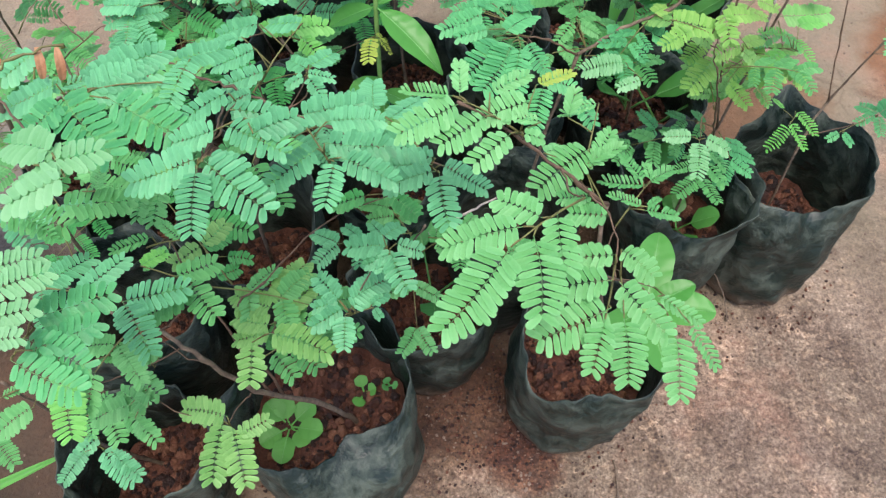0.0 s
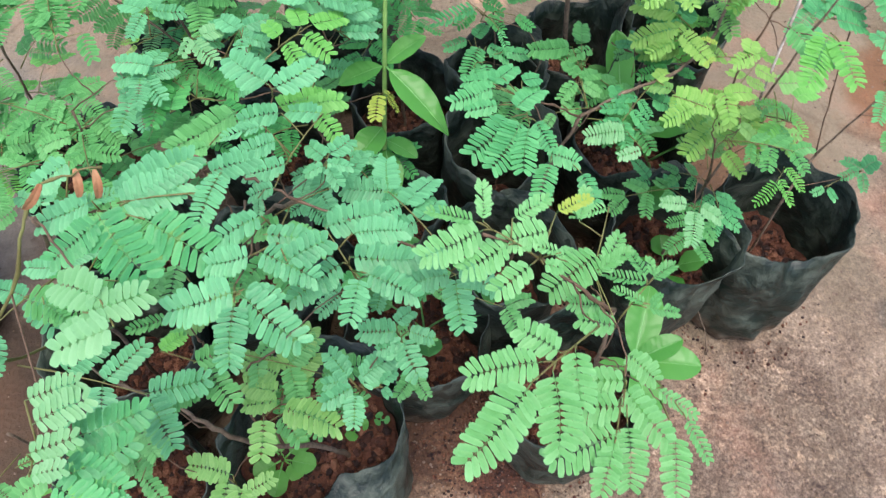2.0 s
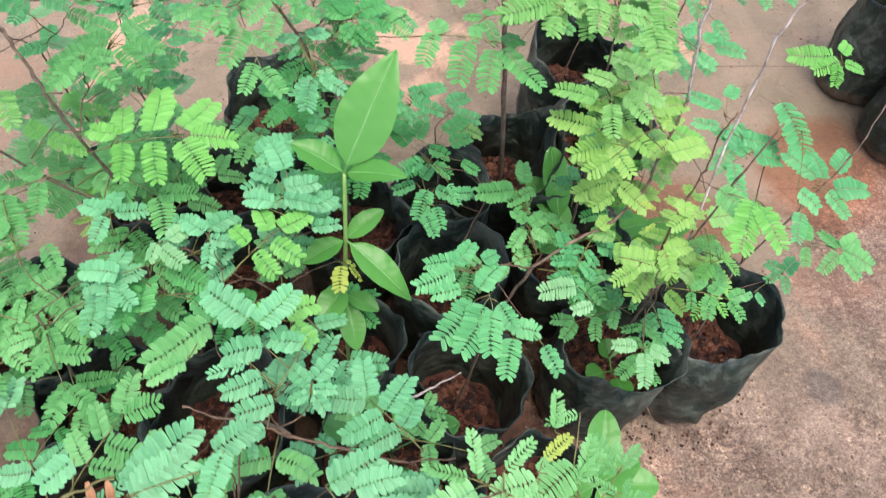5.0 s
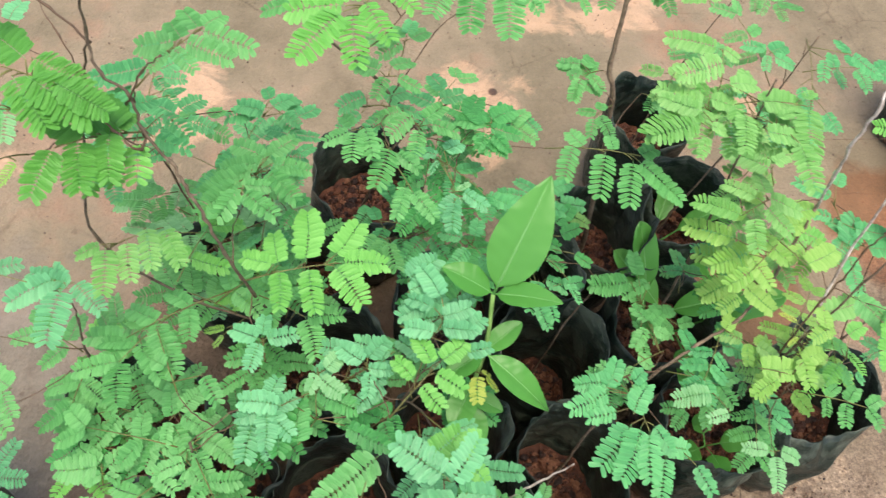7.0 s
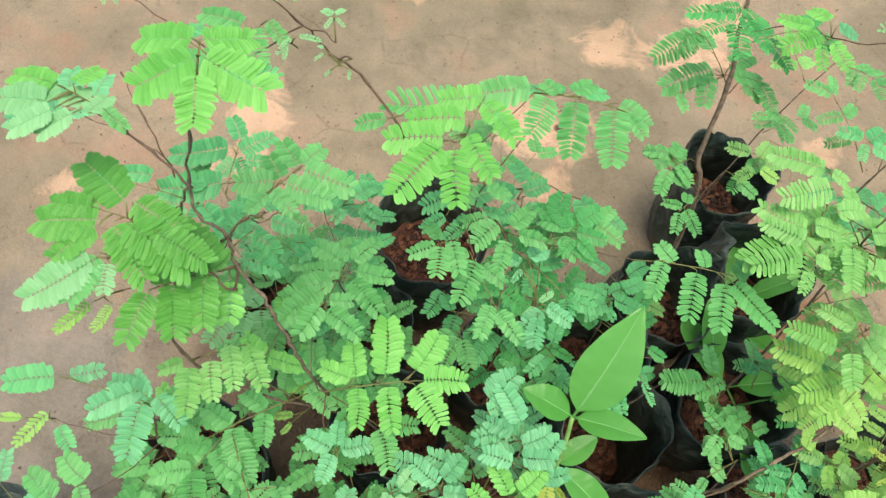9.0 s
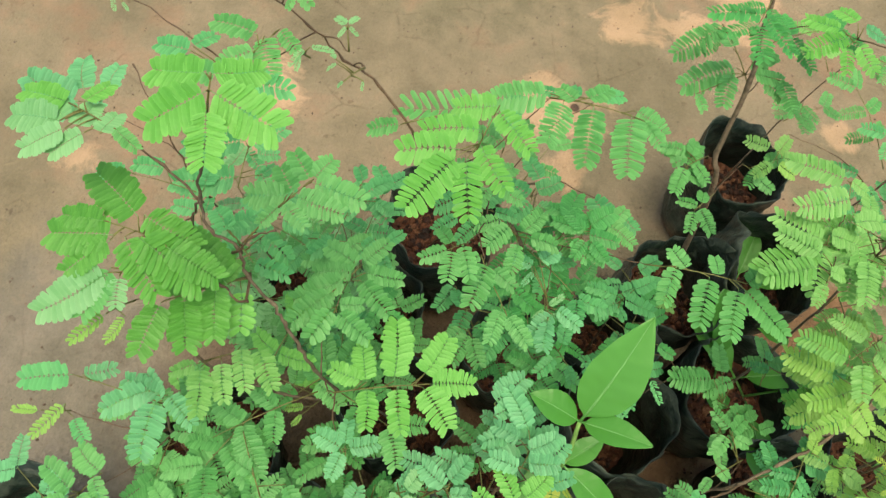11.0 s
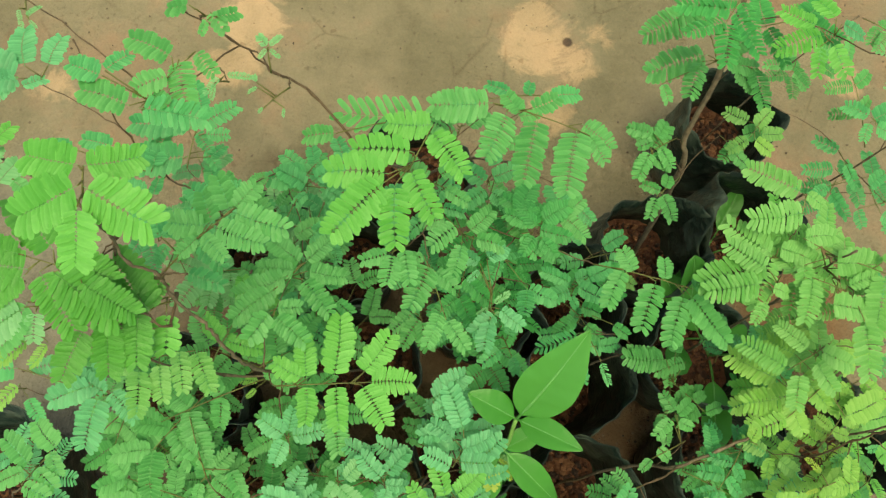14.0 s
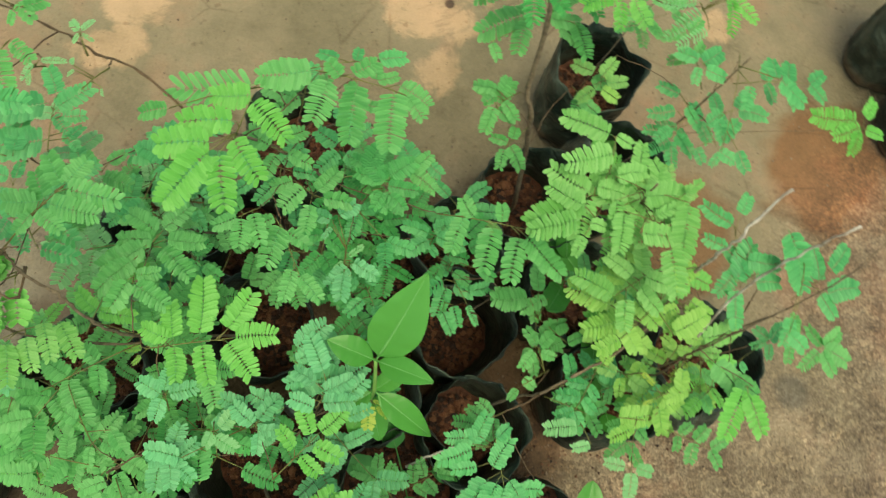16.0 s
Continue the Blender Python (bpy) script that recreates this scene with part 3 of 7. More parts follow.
def clod(verts, faces, at, size, rng):
    """A rough twelve-cornered lump."""
    o = len(verts)
    g = (1 + 5 ** 0.5) / 2
    corners = [(-1, g, 0), (1, g, 0), (-1, -g, 0), (1, -g, 0), (0, -1, g), (0, 1, g), (0, -1, -g), (0, 1, -g), (g, 0, -1), (g, 0, 1), (-g, 0, -1), (-g, 0, 1)]
    sx, sy, sz = (rng.uniform(0.7, 1.2) for _ in range(3))
    turn = Euler((rng.uniform(0, 6), rng.uniform(0, 6), rng.uniform(0, 6))).to_matrix()
    for c in corners:
        verts.append(at + turn @ (Vector((c[0] * sx, c[1] * sy, c[2] * sz)) * size * 0.55 * rng.uniform(0.8, 1.15)))
    for f in ((0, 11, 5), (0, 5, 1), (0, 1, 7), (0, 7, 10), (0, 10, 11), (1, 5, 9), (5, 11, 4), (11, 10, 2), (10, 7, 6), (7, 1, 8),
              (3, 9, 4), (3, 4, 2), (3, 2, 6), (3, 6, 8), (3, 8, 9), (4, 9, 5), (2, 4, 11), (6, 2, 10), (8, 6, 7), (9, 8, 1)):
        faces.append(tuple(o + k for k in f))


def blade(parent, base, tip, width, mat, label="", up=(0, 0, 1), belly=0.42, sag=0.10, petiole=0.08, name="leaf", pointed=1.0):
    """A broad simple leaf with a raised midrib, side veins and slightly wavy margins."""
    b, t = Vector(base), Vector(tip)
    d = t - b
    length = d.length
    x = d.normalized()
    y = Vector(up).cross(x).normalized()
    z = x.cross(y)
    rows, cols = 44, 4
    verts, faces = [], []
    for i in range(rows + 1):
        s = i / rows
        u = max(0.0, (s - petiole) / (1 - petiole))
        w = (u ** 0.75) * ((1 - u) ** (0.85 * pointed)) / ((belly ** 0.75) * ((1 - belly) ** 0.85)) if 0 < u < 1 else 0.0
        half = 0.5 * width * min(w, 1.08) + (0.0009 if u < 1 else 0.0002)
        c = b + x * (length * s) + z * (sag * length * (4 * s * (1 - s)) * 0.6)
        for k in range(-cols, cols + 1):
            q = k / cols
            ripple = 0.016 * length * math.sin(s * 26 + k) * abs(q) * (w if w < 1 else 1)
            vein = 0.022 * length * abs(math.sin((s - 0.13 * abs(q)) * 29)) * (0 < abs(q) < 1)
            verts.append(c + y * (half * q) + z * (0.22 * half * abs(q) + ripple * 0.4 + vein * 0.35 - (0.004 * length if k == 0 else 0)))
    m = 2 * cols + 1
    for i in range(rows):
        for k in range(2 * cols):
            a = i * m + k
            faces.append((a, a + 1, a + m + 1, a + m))
    ob = link_mesh(name, verts, faces, [mat], parent, b, label)
    if length > 0.03:
        line = [b + x * (length * s) + z * (sag * length * (4 * s * (1 - s)) * 0.6 - 0.002 * length) for s in (0, 0.2, 0.4, 0.6, 0.8, 0.96)]
        v2, f2 = tube(line, [length * r for r in (0.013, 0.010, 0.008, 0.006, 0.004, 0.002)], 5)
        link_mesh("midrib", v2, f2, [VEIN], ob, b)
    return ob


# ---- ground ----
def ground():
    verts, faces = [], []
    xs = [-60, -20, -6, -2.5] + [-1.4 + 0.05 * i for i in range(57)] + [2.5, 6, 20, 60]
    ys = [-60, -20, -6, -2.0] + [-0.6 + 0.05 * i for i in range(57)] + [3.2, 7, 20, 60]
    for y in ys:
        for x in xs:
            verts.append(Vector((x, y, 0.0014 * noise.noise(Vector((x * 5, y * 5, 0))))))
    m = len(xs)
    for j in range(len(ys) - 1):
        for i in range(m - 1):
            a = j * m + i
            faces.append((a, a + 1, a + m + 1, a + m))
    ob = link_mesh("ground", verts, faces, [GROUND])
    tagged(ob, "worn concrete yard dusted with red soil and silt", "ground", kind="structure")


ground()

# ---- seedlings, front row first ----
# yellow-green one leaning over the open concrete
p = Plant(0.205, 0.300, "yellow-green feathery seedling leaning out of a black grow bag", "seedling")
p.bag(0.066, 0.185, 0.104, 3, lean=(0.0, 0.002), flap=((190, 0.01, -0.006), (-85, -0.006, -0.014)))
p.stem([(0.205, 0.30, 0.135), (0.20, 0.285, 0.25), (0.178, 0.262, 0.36), (0.155, 0.235, 0.45), (0.156, 0.250, 0.490)], 0.0034, 0.0022)
p.stem([(0.156, 0.250, 0.490), (0.140, 0.247, 0.510), (0.112, 0.259, 0.530), (0.081, 0.252, 0.565)], 0.0022, 0.0009, TWIG, "branch")

# heavy one with the slanting grey stem, nearest to the path
p = Plant(-0.025, 0.235, "green feathery seedling with slanting grey stem in crumpled bag")
p.bag(0.078, 0.176, 0.110, 5, lean=(-0.008, 0.014), flare=1.06, flap=((-60, -0.004, -0.046, 0.8), (90, 0.016, 0.004)))
p.stem([(-0.012, 0.243, 0.137), (-0.03, 0.232, 0.22), (-0.056, 0.214, 0.306), (-0.069, 0.208, 0.385), (-0.088, 0.216, 0.408), (-0.113, 0.222, 0.424), (-0.135, 0.232, 0.436)], 0.0050, 0.0011)
p.stem([(-0.045, 0.222, 0.27), (-0.059, 0.246, 0.360), (-0.036, 0.256, 0.390)], 0.002, 0.0012, TWIG, "branch")
p.stem([(-0.05, 0.218, 0.28), (-0.084, 0.262, 0.360), (-0.082, 0.259, 0.400)], 0.0018, 0.0011, TWIG, "branch")
p.fill(0.27, 0.42, 4, 0.024, "GO", 0.05)

# lower left corner
p = Plant(-0.192, 0.205, "small seedling in a sunken grow bag on stained concrete")
p.bag(0.061, 0.165, 0.050, 6)
p.stem([(-0.205, 0.220, 0.050), (-0.225, 0.217, 0.12), (-0.230, 0.215, 0.18), (-0.233, 0.219, 0.25), (-0.225, 0.215, 0.32)], 0.0042, 0.0016)
p.fill(0.20, 0.30, 2, 0.022, "GB", 0.045)

# blue-green one whose boughs reach over the middle
p = Plant(-0.106, 0.412, "blue-green feathery seedling with forked grey twigs in black bag")
p.bag(0.064, 0.20, 0.080, 7, flap=((-14, 0.068, 0.004, 0.36), (60, 0.02, 0.0)))
p.stem([(-0.10, 0.405, 0.145), (-0.085, 0.385, 0.27), (-0.05, 0.35, 0.40), (-0.012, 0.305, 0.497)], 0.0038, 0.0024)
p.stem([(-0.012, 0.305, 0.497), (0.017, 0.298, 0.490), (0.049, 0.291, 0.475), (0.086, 0.295, 0.455)], 0.0014, 0.0008, TWIG, "branch")
p.stem([(-0.012, 0.305, 0.497), (-0.035, 0.312, 0.505), (-0.050, 0.314, 0.510), (-0.067, 0.320, 0.515)], 0.0015, 0.0008, TWIG, "branch")
p.stem([(-0.038, 0.299, 0.505), (-0.036, 0.275, 0.515), (-0.036, 0.252, 0.525)], 0.0011, 0.0008, TWIG, "branch")
p.fill(0.32, 0.48, 3, 0.026, "BBG", 0.05)

# tall one close to the lens on the left, with dry sheaths
p = Plant(-0.215, 0.330, "tall blue-green seedling with dry orange sheaths in black bag")
p.bag(0.064, 0.212, 0.055, 8)
p.stem([(-0.21, 0.325, 0.14), (-0.19, 0.31, 0.30), (-0.15, 0.28, 0.45), (-0.105, 0.25, 0.57)], 0.0040, 0.0018)
p.stem([(-0.15, 0.28, 0.45), (-0.113, 0.262, 0.540), (-0.088, 0.263, 0.555)], 0.0012, 0.0007, TWIG, "branch")
p.stem([(-0.19, 0.31, 0.30), (-0.169, 0.226, 0.450), (-0.117, 0.235, 0.550), (-0.108, 0.253, 0.572), (-0.098, 0.264, 0.578), (-0.079, 0.271, 0.578)], 0.0018, 0.0008, STALK, "branch", "reddish young shoot")
p.fill(0.30, 0.50, 4, 0.026, "BGB", 0.06)
for a, b in (((-0.090, 0.270, 0.578), (-0.090, 0.262, 0.568)), ((-0.082, 0.270, 0.578), (-0.083, 0.263, 0.566)), ((-0.108, 0.252, 0.574), (-0.098, 0.258, 0.585))):
    blade(p.top, a, b, 0.0020, DRYPOD, "dry orange-brown leaf sheath", up=(0.6, -0.7, 0.5), belly=0.45, sag=0.25, petiole=0.05, name="dry_sheath")

# bag behind the gap
p = Plant(0.055, 0.365, "short seedling in a low grow bag on red-stained concrete")
p.bag(0.070, 0.170, 0.075, 9, flap=((-70, 0.014, 0.002, 0.8),))
p.stem([(0.05, 0.375, 0.13), (0.045, 0.37, 0.22), (0.06, 0.35, 0.30)], 0.0028, 0.0014)
p.fill(0.2, 0.3, 5, 0.022, "BG", 0.045)

# right-hand pair with small yellow-green leaves
p = Plant(0.440, 0.470, "sparse seedling with bent grey stem in wide crumpled grow bag")
p.bag(0.068, 0.182, 0.086, 10, flap=((5, 0.012, 0.006), (90, 0.034, 0.010), (-88, 0.0, -0.022, 0.6)), lean=(-0.005, 0.018))
p.stem([(0.430, 0.480, 0.088), (0.43, 0.50, 0.20), (0.452, 0.53, 0.235), (0.478, 0.545, 0.30), (0.51, 0.57, 0.37), (0.53, 0.60, 0.42)], 0.0030, 0.0012)
p.stem([(0.452, 0.53, 0.235), (0.44, 0.555, 0.30), (0.43, 0.575, 0.36)], 0.0014, 0.0009, TWIG, "branch")

p = Plant(0.315, 0.455, "yellow-green small-leaved seedling in a folded black grow bag")
p.bag(0.064, 0.185, 0.105, 12, flap=((-25, 0.018, 0.010), (-95, -0.008, -0.016), (90, 0.02, 0.006)), lean=(0.0, 0.012))
p.stem([(0.322, 0.468, 0.106), (0.33, 0.485, 0.24), (0.34, 0.50, 0.33), (0.352, 0.515, 0.42), (0.37, 0.53, 0.48)], 0.0030, 0.0014)
p.stem([(0.33, 0.485, 0.24), (0.30, 0.45, 0.32), (0.28, 0.44, 0.38)], 0.0018, 0.001, TWIG, "branch")
p.stem([(0.34, 0.50, 0.33), (0.347, 0.540, 0.42), (0.347, 0.558, 0.494), (0.342, 0.562, 0.54), (0.351, 0.568, 0.570), (0.362, 0.574, 0.600)], 0.0022, 0.0014, PALEBARK, "branch", "pale lichen-grey bough")
p.stem([(0.33, 0.485, 0.25), (0.30, 0.485, 0.37), (0.303, 0.498, 0.425), (0.308, 0.505, 0.455), (0.304, 0.509, 0.493), (0.309, 0.513, 0.516)], 0.0018, 0.0010, TWIG, "branch")
p.fill(0.24, 0.40, 6, 0.018, "YOLG", 0.045, "short")
p.fill(0.19, 0.25, 4, 0.020, "GTG", 0.055, "short", turn=(150, 280))

# grey forked one in the middle
p = Plant(0.142, 0.432, "teal-green seedling with forked grey branches in black bag")
p.bag(0.060, 0.198, 0.050, 14, flap=((150, 0.02, 0.0),))
p.stem([(0.148, 0.445, 0.10), (0.165, 0.468, 0.26), (0.181, 0.472, 0.36)], 0.0034, 0.0026)
p.stem([(0.181, 0.472, 0.36), (0.215, 0.487, 0.372), (0.255, 0.506, 0.376), (0.284, 0.527, 0.386), (0.295, 0.548, 0.418), (0.309, 0.571, 0.457)], 0.0026, 0.0024, None, "branch")
p.stem([(0.309, 0.571, 0.457), (0.294, 0.569, 0.510), (0.283, 0.568, 0.545), (0.283, 0.574, 0.583), (0.285, 0.581, 0.598), (0.294, 0.593, 0.632)], 0.0024, 0.0017, PALEBARK, "branch", "pale lichen-grey bough")
p.stem([(0.181, 0.472, 0.36), (0.155, 0.462, 0.385), (0.125, 0.455, 0.40)], 0.0018, 0.001, TWIG, "branch")
p.fill(0.34, 0.42, 5, 0.020, "TGY", 0.045, "short")

p = Plant(0.136, 0.556, "small seedling shaded among crowded black grow bags")
p.bag(0.059, 0.210, 0.036, 15, flap=((100, 0.015, 0.0),))
p.stem([(0.14, 0.565, 0.05), (0.15, 0.575, 0.22), (0.165, 0.58, 0.31)], 0.0026, 0.0013)

p = Plant(0.285, 0.595, "yellow-green seedling with long fine leaves in black grow bag")
p.bag(0.064, 0.185, 0.109, 16, flap=((160, 0.02, 0.0),))
p.stem([(0.285, 0.60, 0.145), (0.275, 0.61, 0.28), (0.26, 0.615, 0.40), (0.245, 0.62, 0.50), (0.235, 0.62, 0.56)], 0.0034, 0.0012)
p.stem([(0.275, 0.61, 0.28), (0.245, 0.59, 0.31), (0.225, 0.58, 0.33)], 0.0016, 0.0009, TWIG, "branch")
p.fill(0.36, 0.50, 3, 0.022, "YOK", 0.05)

p = Plant(0.138, 0.655, "weak seedling deep in the crowd of black grow bags")
p.bag(0.054, 0.212, 0.060, 41, flap=((-60, 0.02, 0.0),))
p.stem([(0.135, 0.66, 0.12), (0.13, 0.665, 0.22), (0.12, 0.67, 0.30)], 0.0026, 0.0013)

# tall one whose stem leans in front of the back bag
p = Plant(0.228, 0.720, "deep green seedling with knobbly brown stem in black bag")
p.bag(0.061, 0.19, 0.092, 17, flap=((30, 0.03, 0.0), (-30, 0.03, 0.004)))
p.stem([(0.222, 0.722, 0.15), (0.205, 0.73, 0.28), (0.187, 0.741, 0.397), (0.178, 0.755, 0.43), (0.181, 0.781, 0.498), (0.175, 0.804, 0.546), (0.17, 0.82, 0.60)], 0.0062, 0.0030)
p.fill(0.5, 0.6, 2, 0.030, "DGD", 0.05)

p = Plant(0.345, 0.750, "seedling with weeds in an open black grow bag")
p.bag(0.066, 0.190, 0.084, 18, flap=((165, 0.045, -0.022, 0.6), (100, 0.01, 0.0)))
p.stem([(0.35, 0.755, 0.145), (0.37, 0.76, 0.26), (0.39, 0.77, 0.36), (0.40, 0.78, 0.44)], 0.0030, 0.0012)
p.fill(0.25, 0.42, 4, 0.028, "TGT", 0.055, "short")

p = Plant(0.348, 0.895, "seedling bag standing at the back on silted concrete")
p.bag(0.060, 0.182, 0.080, 19, flap=((120, 0.012, 0.0),))
p.stem([(0.345, 0.90, 0.15), (0.37, 0.92, 0.26), (0.40, 0.93, 0.36)], 0.0026, 0.0012)
p.fill(0.22, 0.38, 4, 0.026, "GTY", 0.05, "short")

# back row
p = Plant(-0.052, 0.795, "seedling in a round-mouthed black grow bag")
p.bag(0.066, 0.195, 0.109, 20, flap=((130, 0.02, 0.0),))
p.stem([(-0.055, 0.79, 0.145), (-0.03, 0.775, 0.26), (0.0, 0.75, 0.36), (0.03, 0.72, 0.43)], 0.0034, 0.0016)
p.fill(0.36, 0.43, 2, 0.024, "DGT", 0.045)

p = Plant(0.035, 0.640, "bushy deep green seedling in a black grow bag")
p.bag(0.059, 0.18, 0.104, 21)
p.stem([(0.03, 0.64, 0.14), (0.02, 0.65, 0.28), (-0.005, 0.665, 0.42), (-0.05, 0.675, 0.50), (-0.099, 0.675, 0.561)], 0.0036, 0.002)
p.stem([(-0.099, 0.675, 0.561), (-0.125, 0.695, 0.595), (-0.147, 0.699, 0.616), (-0.166, 0.705, 0.639), (-0.19, 0.71, 0.66)], 0.0018, 0.0008, TWIG, "branch")
p.fill(0.28, 0.44, 10, 0.024, "DTGD", 0.045, turn=(-120, 80))

# left side: the dark forked bough high over the rest
p = Plant(-0.210, 0.700, "tall seedling with dark forked bough in a black bag")
p.bag(0.064, 0.19, 0.109, 22, flap=((200, 0.02, 0.004),))
p.stem([(-0.205, 0.695, 0.145), (-0.215, 0.67, 0.26), (-0.20, 0.63, 0.36)], 0.0028, 0.0016)
p.stem([(-0.215, 0.67, 0.26), (-0.235, 0.688, 0.36), (-0.243, 0.691, 0.395), (-0.272, 0.703, 0.408), (-0.285, 0.716, 0.455), (-0.297, 0.734, 0.495), (-0.320, 0.775, 0.498)], 0.0019, 0.0009, TWIG, "branch")
p.fill(0.24, 0.37, 11, 0.026, "GWT", 0.055)

p = Plant(-0.105, 0.570, "crowded bright green seedling in a black grow bag")
p.bag(0.061, 0.185, 0.082, 23)
p.stem([(-0.105, 0.565, 0.14), (-0.135, 0.548, 0.30), (-0.155, 0.538, 0.42), (-0.165, 0.536, 0.49), (-0.171, 0.539, 0.528), (-0.179, 0.549, 0.550), (-0.185, 0.557, 0.566), (-0.198, 0.567, 0.586), (-0.200, 0.576, 0.606), (-0.212, 0.579, 0.622), (-0.213, 0.586, 0.645), (-0.203, 0.581, 0.69), (-0.187, 0.575, 0.740)], 0.0026, 0.0012)
p.stem([(-0.142, 0.543, 0.33), (-0.20, 0.535, 0.42), (-0.245, 0.543, 0.50), (-0.240, 0.567, 0.55), (-0.229, 0.592, 0.600), (-0.214, 0.588, 0.642)], 0.0020, 0.0013, None, "branch")
p.stem([(-0.198, 0.571, 0.578), (-0.196, 0.549, 0.590), (-0.208, 0.555, 0.600), (-0.215, 0.557, 0.620)], 0.0017, 0.0008, TWIG, "branch")
p.stem([(-0.204, 0.575, 0.600), (-0.188, 0.571, 0.630), (-0.174, 0.569, 0.645)], 0.0012, 0.0007, TWIG, "branch")
p.stem([(-0.214, 0.588, 0.635), (-0.235, 0.605, 0.645), (-0.265, 0.62, 0.665)], 0.0014, 0.0009, TWIG, "branch")
p.fill(0.30, 0.44, 11, 0.026, "GKG", 0.055)

p = Plant(-0.300, 0.525, "blue-green seedling at the edge of the block of grow bags")
p.bag(0.066, 0.185, 0.104, 24, flap=((160, 0.02, 0.004),))
p.stem([(-0.30, 0.525, 0.14), (-0.30, 0.52, 0.26), (-0.285, 0.51, 0.38), (-0.27, 0.51, 0.45)], 0.0032, 0.0014)
p.fill(0.22, 0.38, 8, 0.025, "GKG", 0.05)

p = Plant(-0.498, 0.414, "leafy seedling in a bag apart from the block")
p.bag(0.071, 0.180, 0.050, 25, flap=((95, 0.004, 0.026, 0.9),))
p.stem([(-0.485, 0.415, 0.12), (-0.43, 0.430, 0.24), (-0.37, 0.445, 0.33)], 0.0030, 0.0014)
p.fill(0.22, 0.34, 3, 0.026, "GGB", 0.045)

p = Plant(-0.225, 0.440, "dense green seedling in a black grow bag")
p.bag(0.061, 0.18, 0.082, 26)
p.stem([(-0.225, 0.435, 0.14), (-0.215, 0.43, 0.28), (-0.20, 0.43, 0.40)], 0.0032, 0.0014)
p.fill(0.22, 0.38, 13, 0.024, "GDG", 0.055)

p = Plant(0.018, 0.480, "low green seedling sharing its grow bag with a broad-leaved weed")
p.bag(0.057, 0.185, 0.078, 27, flap=((-30, 0.03, 0.0),))
p.stem([(0.01, 0.485, 0.14), (-0.02, 0.475, 0.28), (-0.045, 0.45, 0.40)], 0.0030, 0.0014)
p.fill(0.26, 0.40, 6, 0.024, "GDB", 0.05)

p = Plant(-0.130, 0.690, "leafy seedling between two grow bags at the back")
p.bag(0.053, 0.175, 0.082, 28)
p.stem([(-0.13, 0.685, 0.14), (-0.14, 0.66, 0.28), (-0.15, 0.64, 0.40)], 0.0028, 0.0013)
p.fill(0.26, 0.42, 9, 0.026, "GTW", 0.055, turn=(70, 300))

# far pair by the open yard
for x, y, s in ((0.895, 0.985, 30), (0.925, 0.86, 31)):
    p = Plant(x, y, "weedy seedling in a dusty grow bag standing alone")
    p.bag(0.066, 0.20, 0.114, s)
    p.stem([(x, y, 0.15), (x + 0.005, y + 0.01, 0.22), (x + 0.01, y, 0.28)], 0.0028, 0.0014)
    p.fill(0.18, 0.28, 6, 0.026, "YGO", 0.05, "short")


# ---- leaves set one by one ----
leaf_at((0.134, 0.221, 0.541), "F", [((0.114, 0.204, 0.553), (0.097, 0.216, 0.548)), ((0.106, 0.200, 0.553), (0.075, 0.195, 0.548)), ((0.101, 0.191, 0.553), (0.074, 0.160, 0.548)), ((0.110, 0.196, 0.553), (0.112, 0.164, 0.548)), ((0.120, 0.206, 0.553), (0.123, 0.183, 0.548))])
leaf_at((0.150, 0.205, 0.518), "F", [((0.147, 0.200, 0.530), (0.127, 0.201, 0.525)), ((0.144, 0.188, 0.530), (0.122, 0.187, 0.525))])
leaf_at((0.149, 0.197, 0.511), "F", [((0.144, 0.179, 0.523), (0.114, 0.167, 0.518)), ((0.141, 0.174, 0.523), (0.135, 0.153, 0.518))])
leaf_at((0.164, 0.224, 0.468), "F", [((0.160, 0.193, 0.480), (0.160, 0.163, 0.475)), ((0.163, 0.230, 0.480), (0.179, 0.217, 0.475)), ((0.160, 0.212, 0.480), (0.182, 0.187, 0.475))])
leaf_at((0.189, 0.214, 0.448), "F", [((0.190, 0.193, 0.460), (0.189, 0.162, 0.455))])
leaf_at((0.193, 0.234, 0.428), "G", [((0.190, 0.223, 0.440), (0.213, 0.210, 0.435), "narrow"), ((0.205, 0.207, 0.440), (0.217, 0.185, 0.435), "narrow")])
leaf_at((0.113, 0.248, 0.544), "F", [((0.082, 0.259, 0.556), (0.055, 0.248, 0.551)), ((0.079, 0.263, 0.556), (0.057, 0.271, 0.551), "narrow"), ((0.082, 0.263, 0.556), (0.082, 0.287, 0.551), "narrow"), ((0.093, 0.252, 0.556), (0.073, 0.242, 0.551)), ((0.103, 0.243, 0.556), (0.087, 0.232, 0.551)), ((0.112, 0.260, 0.556), (0.091, 0.256, 0.551)), ((0.095, 0.265, 0.556), (0.113, 0.280, 0.551), "narrow"), ((0.116, 0.249, 0.556), (0.099, 0.256, 0.551), "narrow"), ((0.108, 0.243, 0.556), (0.117, 0.244, 0.551)), ((0.115, 0.269, 0.556), (0.132, 0.281, 0.551), "narrow", "A")])
